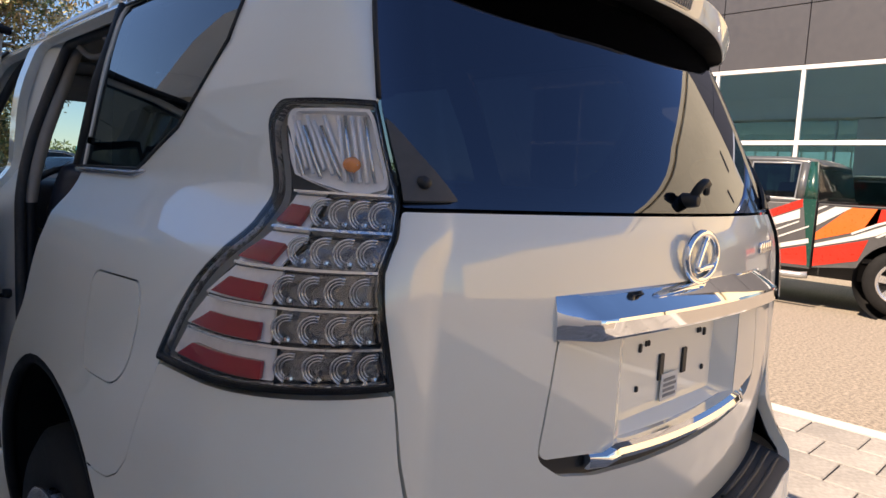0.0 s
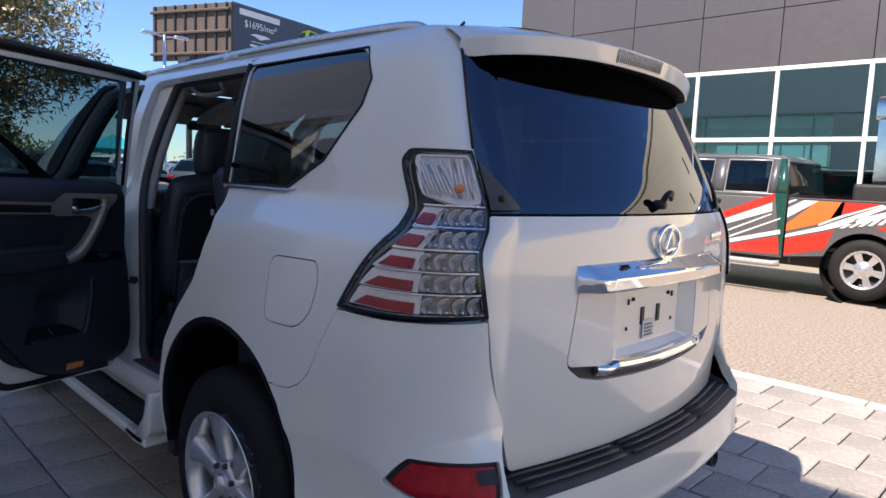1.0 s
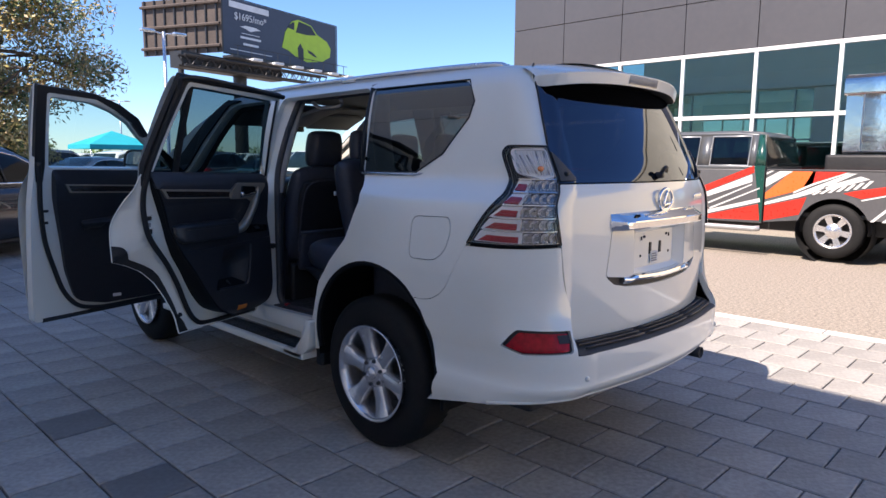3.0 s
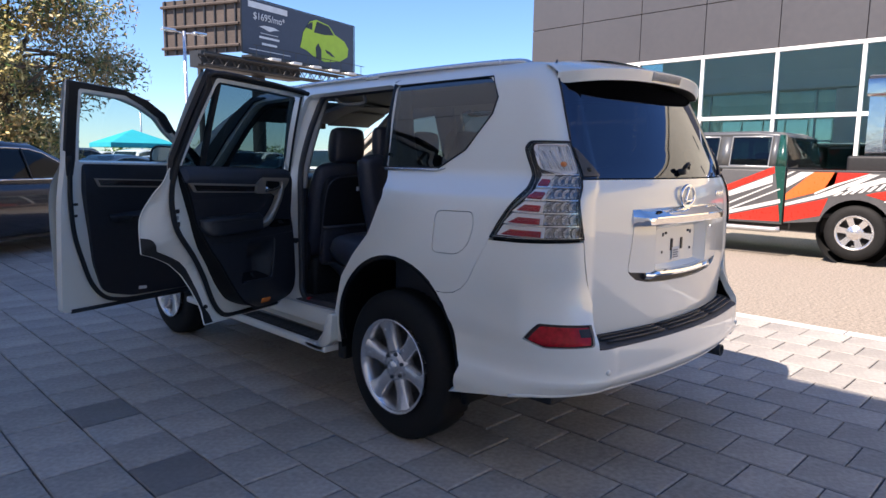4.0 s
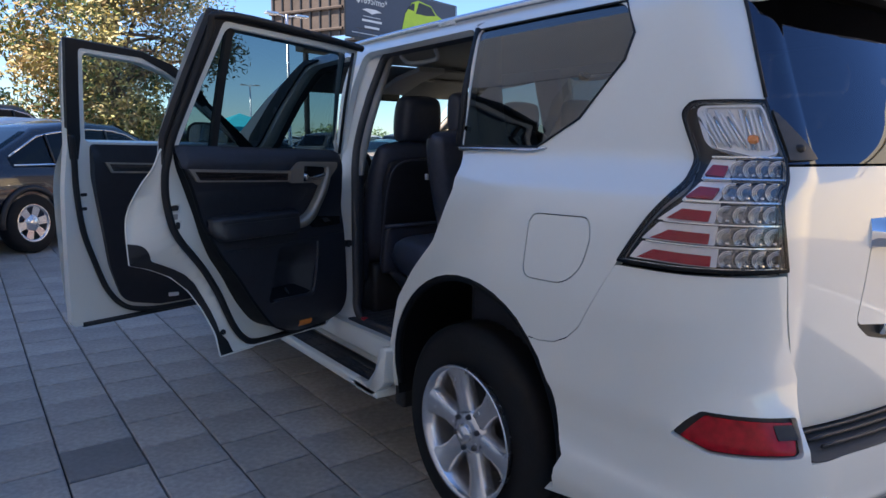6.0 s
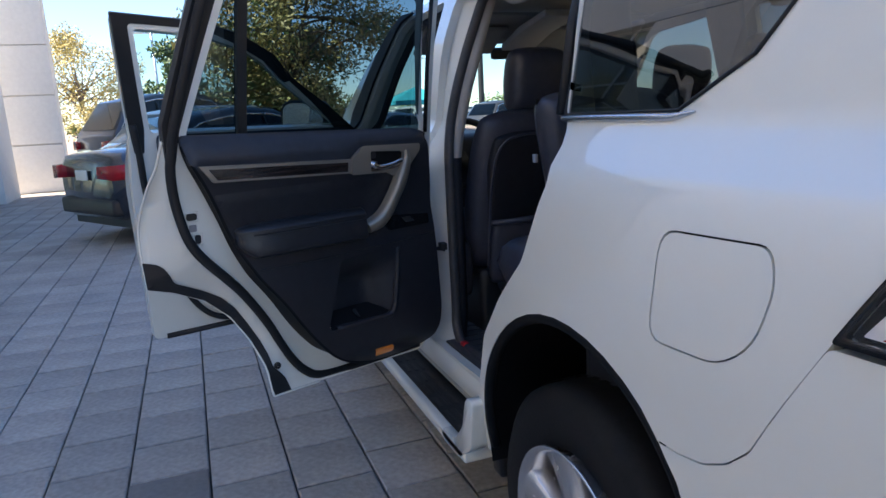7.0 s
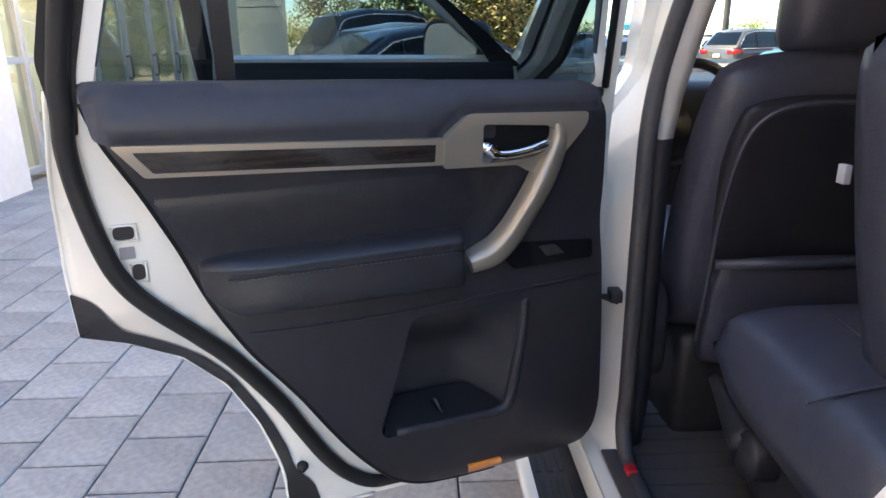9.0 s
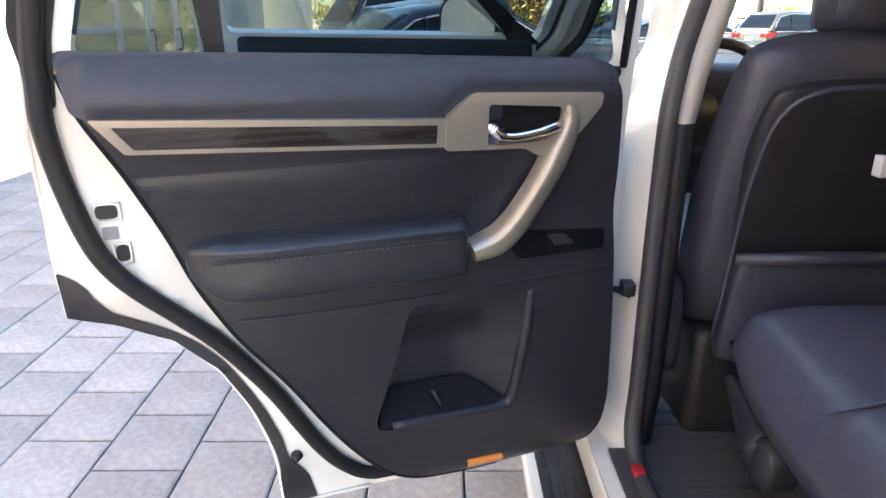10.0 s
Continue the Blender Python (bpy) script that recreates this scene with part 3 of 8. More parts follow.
# outlines on the flank, as (metres ahead of the rear axle, height)
ARCH = [(-0.01 + 0.457 * math.cos(radians(a)), 0.50 + 0.457 * math.sin(radians(a))) for a in range(-10, 132, 8)]
FARCH = [(2.79 + 0.45 * math.cos(radians(a)), 0.47 + 0.45 * math.sin(radians(a))) for a in range(-8, 190, 9)]
LAMP_LEFT = [(2.150, 1.100), (2.066, 1.238), (2.028, 1.30), (2.036, 1.36), (2.058, 1.42), (2.074, 1.485), (2.035, 1.516)]
SEAM_TOP = [(1.432, 1.514), (1.43, 1.63), (1.43, 1.745), (1.45, 1.80), (1.50, 1.86)]
REAR_OPENING = [(0.270, 1.825, 0.05), (0.185, 1.385, 0.02), (0.135, 1.32), (0.100, 1.24), (0.135, 1.15), (0.180, 1.05), (0.305, 0.925), (0.405, 0.80), (0.455, 0.64),
                (0.49, 0.555, 0.05), (1.15, 0.54, 0.05), (1.205, 0.60), (1.21, 1.0), (1.205, 1.38), (1.10, 1.815, 0.05)]
FRONT_OPENING = [(1.22, 1.815, 0.05), (1.275, 1.38), (1.275, 0.60), (1.30, 0.54, 0.05), (2.12, 0.54, 0.06), (2.2, 0.66), (2.22, 1.30), (1.72, 1.80, 0.1)]
QUARTER = [(0.238, 1.815, 0.02), (0.190, 1.39, 0.02), (-0.20, 1.392, 0.04), (-0.352, 1.478), (-0.475, 1.64, 0.05), (-0.487, 1.715, 0.05), (-0.425, 1.815, 0.05)]
R_REAR_WIN = [(1.06, 1.79, 0.04), (0.33, 1.79, 0.04), (0.26, 1.40, 0.03), (1.10, 1.39, 0.03)]
R_FRONT_WIN = [(1.75, 1.75, 0.08), (1.22, 1.79, 0.04), (1.24, 1.39, 0.03), (2.15, 1.37, 0.04)]
OUTER = (flank([(p[0], p[1], 0) for p in ARCH]) + flank([(-0.322, 0.828, 0), (-0.372, 0.827), (-0.43, 0.836), (-0.478, 0.860), (-0.519, 0.900)]) + LAMP_LEFT + SEAM_TOP
         + flank([(-0.4, 1.876), (0.2, 1.878), (1.3, 1.876), (1.75, 1.855), (2.2, 1.66), (2.85, 1.33), (3.3, 1.22), (3.55, 1.05), (3.6, 0.6)])
         + flank([(p[0], p[1], 0) for p in FARCH]) + flank([(2.3, 0.42), (0.55, 0.40)]))
FUEL = rounded(flank([(-0.303, 1.197), (-0.520, 1.203), (-0.535, 1.15), (-0.512, 1.06), (-0.452, 1.012), (-0.296, 1.008)]), 0.04)
grown = lambda pts, k: [(sum(p[0] for p in pts) / len(pts) + (q[0] - sum(p[0] for p in pts) / len(pts)) * k,
                         sum(p[1] for p in pts) / len(pts) + (q[1] - sum(p[1] for p in pts) / len(pts)) * k) for q in pts]

def ramp(v, lo, hi):
    t = np.clip((np.asarray(v, float) - lo) / (hi - lo), 0, 1)
    return t * t * (3 - 2 * t)


def frame_skin(a, b):
    """The flank, set in where the doors cover the sill and the middle pillar."""
    p = body(a, b)
    y, z = p[..., 1], p[..., 2]
    sill = 0.085 * ramp(y, 0.47, 0.62) * (1 - ramp(y, 2.2, 2.35)) * (1 - ramp(z, 0.60, 0.68))
    post = 0.06 * ramp(y, 0.9, 1.08) * (1 - ramp(y, 1.38, 1.5)) * (1 - ramp(z, 1.25, 1.7))
    p[..., 0] += np.maximum(sill, post)
    return p


side = sheet(frame_skin, rounded(OUTER, 0.012), [rounded(flank(REAR_OPENING), 0.02), rounded(flank(FRONT_OPENING), 0.03), rounded(flank(QUARTER), 0.02), grown(FUEL, 1.035)],
             step=0.035, rim=0.03)
part("body_side", side, PAINT, suv, "pearl white pressed flank with door openings", flip=True)
right = sheet(mirrored(body), rounded(OUTER, 0.012), [rounded(flank(R_REAR_WIN), 0.02), rounded(flank(R_FRONT_WIN), 0.03), rounded(flank(QUARTER), 0.02)], step=0.06, rim=0.03)
part("body_side", right, PAINT, suv)
fuel = part("fuel_flap", sheet(body, FUEL, step=0.03, rim=0.012, out=-0.001), PAINT, suv, flip=True)
# glazing of the flanks
for fn, fl in ((body, True), (mirrored(body), False)):
    q = part("quarter_window", sheet(fn, grown(rounded(flank(QUARTER), 0.02), 1.01), step=0.06, rim=0.004, out=0.004 if fl else -0.004), PRIVACY, suv, "dark privacy glass", flip=fl)
    q.visible_shadow = False
for win in (R_REAR_WIN, R_FRONT_WIN):
    q = part("side_window", sheet(mirrored(body), grown(rounded(flank(win), 0.02), 1.02), step=0.08, rim=0.004, out=-0.006), DOORPRIV if win is R_REAR_WIN else DOORGLASS, suv)
    q.visible_shadow = False


def on_body(y, z, out=0.0, fn=body):
    p = fn(np.array([U(y, z)]), np.array([z]))[0]
    return Vector((p[0] - out, p[1], p[2]))


part("window_moulding", tube([on_body(y, 1.379 + max(0, -0.19 - y) * 0.18, 0.004) for y in (0.19, 0.1, 0.0, -0.1, -0.19, -0.225, -0.245)], [0.010, 0.010, 0.010, 0.010, 0.009, 0.006, 0.003], 8, flat=0.7), ALLOY, suv, "thin bright strip under the quarter glass")
part("window_gasket", tube([on_body(p[0], p[1], 0.002) for p in QUARTER], 0.004, 6, closed=True), RUBBER, suv)
part("window_divider", tube([on_body(0.205, 1.39, 0.004), on_body(0.23, 1.6, 0.004), on_body(0.255, 1.82, 0.004)], 0.012, 6), RUBBER, suv)

# roof: a shallow dome between the flanks, with rails
def roof_fn(a, b):
    """a: across from -1 to 1, b: metres ahead."""
    a, b = np.asarray(a, float), np.asarray(b, float)
    edge = BODY_W(1.876) * np.where(b < -0.3, 1 - 0.25 * ((-0.3 - b) / 0.5) ** 2, 1.0) - 0.004
    front = np.clip(b - 1.6, 0, None)
    z = 1.876 + 0.045 * (1 - np.abs(a) ** 2.2) - 0.02 * np.clip(-b - 0.2, 0, None) ** 2 - 0.12 * front ** 1.5
    return np.stack([a * edge, b, z], -1)


part("roof", sheet(roof_fn, [(-1, -0.72), (1, -0.72), (1, 1.85), (-1, 1.85)], step=0.08, rim=0.0), PAINT, suv)
part("windscreen", sheet(lambda a, b: np.stack([a * (0.58 + 0.12 * b), 1.85 + 0.95 * b, 1.86 - 0.55 * b], -1), [(-1, 0), (1, 0), (1, 1), (-1, 1)], step=0.2, rim=0.0), DOORGLASS, suv).visible_shadow = False
part("bonnet", sheet(lambda a, b: np.stack([a * (0.80 - 0.05 * b), 2.8 + 0.75 * b, 1.31 - 0.10 * b ** 2 + 0.03 * (1 - a * a)], -1), [(-1, 0), (1, 0), (1, 1), (-1, 1)], step=0.1, rim=0.02), PAINT, suv)
for s in (-1, 1):
    rail = part("roof_rail", tube(smooth_path([(s * 0.555, -0.56, 1.862), (s * 0.57, -0.44, 1.882), (s * 0.578, 0.2, 1.891), (s * 0.578, 1.1, 1.887), (s * 0.57, 1.55, 1.874), (s * 0.565, 1.66, 1.852)]), 0.020, 10), ALLOY, suv, "low silver roof rail")
    for y in (0.55, 1.45):
        part("rail_foot", box((s * 0.578 - 0.021, y - 0.06, 1.868), (s * 0.578 + 0.021, y + 0.06, 1.900), 0.008), ALLOY, rail)

# tailgate, in the shell's own terms; a > 0 is the left half
GATE_L = [(0.935, 0.695), (0.985, 0.815), (1.112, 1.0), (1.158, 1.107), (1.285, 1.317), (1.33, 1.355)]
gate_low = rounded([(a, b, 0.02) for a, b in GATE_L] + [(-a, b, 0.02) for a, b in GATE_L[::-1]], 0.02)
PL = [(0.622, 1.212), (0.64, 1.15), (0.688, 0.955, 0.03), (0.60, 0.914), (0.468, 0.897), (0.25, 0.889), (0.0, 0.886)]
PLATE = rounded(PL + [(-p[0], *p[1:]) for p in PL[::-1][1:]], 0.02)
tail = both(body)
gate = part("tailgate", sheet(tail, gate_low, [PLATE], step=0.035, grid=0.028, rim=0.025), PAINT, suv, "white tailgate with a plate recess", flip=True)
GLASS_L = [(1.338, 1.362), (1.42, 1.514), (1.42, 1.63), (1.42, 1.745), (1.40, 1.80)]
glass_out = rounded([(a, b) for a, b in GLASS_L] + [(-a, b) for a, b in GLASS_L[::-1]], 0.02)
part("rear_window", sheet(tail, glass_out, step=0.03, rim=0.006, out=0.002), REARGLASS, gate, "dark privacy rear glass", flip=True)
for k in (1, -1):
    cover = part("glass_hinge_cover", sheet(tail, rounded([(a * k, b) for a, b in ((1.015, 1.3705), (1.338, 1.368), (1.405, 1.488), (1.362, 1.478), (1.20, 1.428))], 0.006), step=0.03, rim=0.008, out=-0.008), DARKGREY, gate, "grey corner cover on the rear glass", flip=True)
    knob = Vector(tail(np.array([1.24 * k]), np.array([1.398]))[0])
    part("knob", lathe([(0.001, -0.020), (0.007, -0.019), (0.010, -0.013), (0.010, 0.0)], 16, "y", knob), BLACK, cover)
# recess: a black backing, two flush cheeks and a flat sunk plate field
def sunk(a, b):
    p = tail(a, b)
    p[..., 1] += 0.012
    return p


part("plate_backing", sheet(sunk, grown(PLATE, 1.03), [rounded([(0.40, 1.15), (-0.40, 1.15), (-0.40, 0.93), (0.40, 0.93)], 0.01)], step=0.05, rim=0.0), BLACK, gate, flip=True)
for k in (1, -1):
    ear = rounded([(0.398 * k, 1.150, 0.004), (0.634 * k, 1.150, 0.01), (0.679 * k, 0.964, 0.03), (0.66 * k, 0.952, 0.02), (0.398 * k, 0.934, 0.004)], 0.01)
    part("plate_cheek", sheet(tail, ear, step=0.03, rim=0.014), PAINT, gate, "flush white cheek beside the plate field", flip=True)
bm = bmesh.new()
mouth = rounded([(0.40, 1.152), (-0.40, 1.152), (-0.40, 0.930), (0.40, 0.930)], 0.02)
floor_of = rounded([(-0.195, 1.128), (0.195, 1.128), (0.195, 0.962), (-0.195, 0.962)], 0.012)
o3 = [bm.verts.new(p) for p in tail(np.array([p[0] for p in mouth]), np.array([p[1] for p in mouth]))]
i3 = [bm.verts.new((x, -1.03, z)) for x, z in floor_of]
for i in range(len(o3)):
    bm.faces.new([o3[i], o3[(i + 1) % len(o3)], i3[(i + 1) % len(o3)], i3[i]])
bm.faces.new(i3)
bmesh.ops.recalc_face_normals(bm, faces=bm.faces)
if i3[0].link_faces[-1].normal.y > 0 and o3[0].co.y < -1:
    bmesh.ops.reverse_faces(bm, faces=bm.faces)
sharp(bm, 18)
part("plate_field", bm, PAINT, gate, "bare white number plate field without a plate")


def tail_at(a, b, out=0.0):
    p = tail(np.array([float(a)]), np.array([float(b)]))[0]
    return Vector((p[0], p[1] - out, p[2]))


def bar(stations, profile, name, label):
    """A chrome section swept across the tail: stations of (a, lift, thickness)."""
    bm = bmesh.new()
    rings = [[bm.verts.new(tail_at(a, z + lift, o * k)) for o, z in profile] for a, lift, k in stations]
    for r0, r1 in zip(rings, rings[1:]):
        for j in range(len(r0) - 1):
            bm.faces.new([r0[j], r0[j + 1], r1[j + 1], r1[j]])
    bm.faces.new(rings[0])
    bm.faces.new(rings[-1][::-1])
    bmesh.ops.recalc_face_normals(bm, faces=bm.faces)
    sharp(bm, 24)
    return part(name, bm, CHROME, gate, label)


span = [k * v for k, v in ((1, 0.652), (1, 0.615), (1, 0.585), (1, 0.57))] + list(np.linspace(0.5, -0.5, 15)) + [-0.57, -0.585, -0.615, -0.652]
thick = [0.10, 0.62, 0.94, 1.0] + [1.0] * 15 + [1.0, 0.94, 0.62, 0.10]
bar([(a, 0.004 * (1 - (a / 0.65) ** 2), k) for a, k in zip(span, thick)],
    [(-0.02, 1.226), (0.0, 1.225), (0.024, 1.211), (0.048, 1.196), (0.0545, 1.191), (0.056, 1.186), (0.052, 1.160), (0.048, 1.155), (0.01, 1.150), (-0.02, 1.149)],
    "chrome_garnish", "broad chrome bar over the plate field")
span = [0.50, 0.45, 0.40] + list(np.linspace(0.34, -0.34, 13)) + [-0.40, -0.45, -0.50]
thick = [0.3, 0.8, 1.0] + [1.0] * 13 + [1.0, 0.8, 0.3]
bar([(a, -0.012 + 0.012 * (abs(a) / 0.5) ** 2 - (0.012 if abs(a) > 0.44 else 0), k) for a, k in zip(span, thick)],
    [(-0.03, 0.952), (0.006, 0.953), (0.017, 0.948), (0.022, 0.938), (0.019, 0.929), (0.006, 0.924), (-0.02, 0.924)],
    "chrome_strip", "thin chrome strip under the plate field")
HOLES = ((0.14, 1.097, 0.0045, 0.009), (0.118, 1.103, 0.003, 0.006), (0.108, 1.103, 0.003, 0.006), (0.143, 1.015, 0.0045, 0.006), (0.05, 1.045, 0.010, 0.028))
for s in (1, -1):
    for x, z, w, h in HOLES:
        part("plate_hole", box((s * x + 0.008 - w, -1.0345, z - h), (s * x + 0.008 + w, -1.028, z + h), 0.002, segs=1), BLACK, gate, smooth=False)
label = part("paper_label", box((-0.042, -1.036, 0.972), (0.028, -1.0335, 1.030)), STICKER, gate, "small white paper label with grey print", smooth=False)
for k in range(4):
    part("print_bar", box((-0.034, -1.0375, 0.980 + k * 0.011), (0.02 - 0.006 * (k % 2), -1.0365, 0.986 + k * 0.011)), GREYPRINT, label, smooth=False)

part("gate_gap", tube([Vector(body(np.array([a]), np.array([z]))[0]) + Vector((-0.002, -0.002, 0)) for a, z in ((1.43, 1.52), (1.428, 1.63), (1.43, 1.745), (1.452, 1.80), (1.50, 1.855), (1.53, 1.874))], 0.0045, 6), RUBBER, suv, "dark gap beside the tailgate glass")
# emblem: an upright ring with a hooked stroke, and letters to its right
ec = tail_at(0, 1.277, 0.012)
ring = [ec + Vector((0.066 * math.cos(t), 0, 0.048 * math.sin(t))) for t in np.linspace(0, 2 * math.pi, 32, endpoint=False)]
emblem = part("emblem", tube(ring, 0.008, 8, closed=True), CHROME, gate, "oval chrome badge")
part("emblem_stroke", tube(smooth_path([ec + Vector(p) for p in ((0.012, 0, 0.04), (-0.012, 0, -0.005), (-0.02, 0, -0.026), (0.01, 0, -0.024), (0.045, 0, -0.022))], 4), 0.008, 6), CHROME, emblem)
for k in range(5):
    x = -0.46 - 0.035 * k
    p = tail_at(x / 0.69, 1.275, 0.006)
    part("badge_letter", box((p.x - 0.011, p.y - 0.003, p.z - 0.014), (p.x + 0.011, p.y + 0.004, p.z + 0.014), 0.003, segs=1), CHROME, gate)

# roof spoiler over the rear glass
def spoiler(a, b):
    """a: across -1..1, b: 0 front edge on the roof, 1 tip, 2 back under to the glass."""
    a, b = np.asarray(a, float), np.asarray(b, float)
    m = np.abs(a)
    tip = -0.945 + 0.13 * m ** 2.5 + 0.06 * ramp(m, 0.93, 1.0)
    front = -0.64 - 0.04 * m ** 2
    y = np.where(b <= 1, front + (tip - front) * b, np.where(b <= 1.2, tip + 0.012 * (b - 1) / 0.2, tip + 0.012 + 0.12 * (b - 1.2)))
    top = 1.907 - 0.055 * m ** 3
    lip = 1.850 - 0.038 * m ** 3
    low = 1.797 - 0.036 * m ** 3
    z = np.where(b <= 1, top + (lip - top) * np.clip(b, 0, 1) ** 1.4, np.where(b <= 1.2, lip + (low - lip) * (b - 1) / 0.2, low + 0.02 * (b - 1.2)))
    return np.stack([a * (0.612 + 0.008 * np.clip(b, 0, 1)), y, z], -1)


part("spoiler", sheet(spoiler, rounded([(-1, 0.0, 0.02), (1, 0.0, 0.02), (1, 1.24, 0.05), (-1, 1.24, 0.05)], 0.02), step=0.04, rim=0.0), PAINT, gate, "white roof spoiler")
lamp = part("brake_lamp", sheet(spoiler, rounded([(-0.22, 1.02), (0.22, 1.02), (0.215, 1.17), (-0.215, 1.17)], 0.01), step=0.03, rim=0.006, out=-0.003), PALELENS, gate, "clear ribbed high brake lamp")
for k in range(25):
    a = -0.21 + k * 0.0175
    part("lens_rib", tube([Vector(spoiler(np.array([a]), np.array([b]))[0]) + Vector((0, -0.004, 0)) for b in (1.03, 1.16)], 0.0022, 5), PALELENS, lamp)
part("spoiler_underside", sheet(spoiler, [(-0.995, 1.2), (0.995, 1.2), (0.97, 2.1), (-0.97, 2.1)], step=0.06, rim=0.0, out=0.002), DEEPBLACK, gate)
part("upper_gate_frame", sheet(tail, rounded([(1.418, 1.695), (1.422, 1.775), (1.30, 1.872), (-1.30, 1.872), (-1.422, 1.775), (-1.418, 1.695), (-0.9, 1.708), (0.9, 1.708)], 0.01), step=0.03, rim=0.012, out=0.012), DEEPBLACK, gate, flip=True)
for k in (1, -1):
    part("gate_cheek", sheet(tail, rounded([(1.425 * k, 1.765), (1.428 * k, 1.80), (1.46 * k, 1.874), (1.20 * k, 1.874), (1.30 * k, 1.80)], 0.006), step=0.04, rim=0.01, out=0.008), PAINT, gate, flip=True)
p = tail_at(-0.01, 1.388, 0.010)
part("wiper", tube(smooth_path([p, p + Vector((0.004, -0.016, 0.030)), p + Vector((0.026, -0.018, 0.036)), p + Vector((0.046, -0.010, 0.016))], 5), [0.010] * 12 + [0.007] * 4, 8), BLACK, gate, "folded black rear wiper arm")
part("wiper_pivot", lathe([(0.001, -0.016), (0.012, -0.016), (0.015, 0.0), (0.015, 0.02)], 16, "y", p), BLACK, gate)

LAMPBACK = mat('lamp_housing', (0.02, 0.02, 0.021), 0.3, 0.0, 0.15, 20, spec=0.3)
PALE = mat('pale_lamp_plastic', (0.92, 0.90, 0.88), 0.2, 0.0, 0.06, 20, coat=0.6)
TRAYMETAL = mat('smoked_reflector', (0.24, 0.235, 0.23), 0.14, 1.0, 0.3, 60, bump_amount=0.0015, bump_scale=160)

# tail lamps, left and right
LAMP = [(2.150, 1.100, 0.01)] + LAMP_LEFT[1:] + [(1.438, 1.512, 0.012), (1.385, 1.40), (1.30, 1.317), (1.165, 1.108, 0.012)]
lamp_out = rounded(LAMP, 0.02)


def scaled(k, pts=lamp_out, dz=0.0):
    return [(a, b) for a, b in grown(pts, k)]


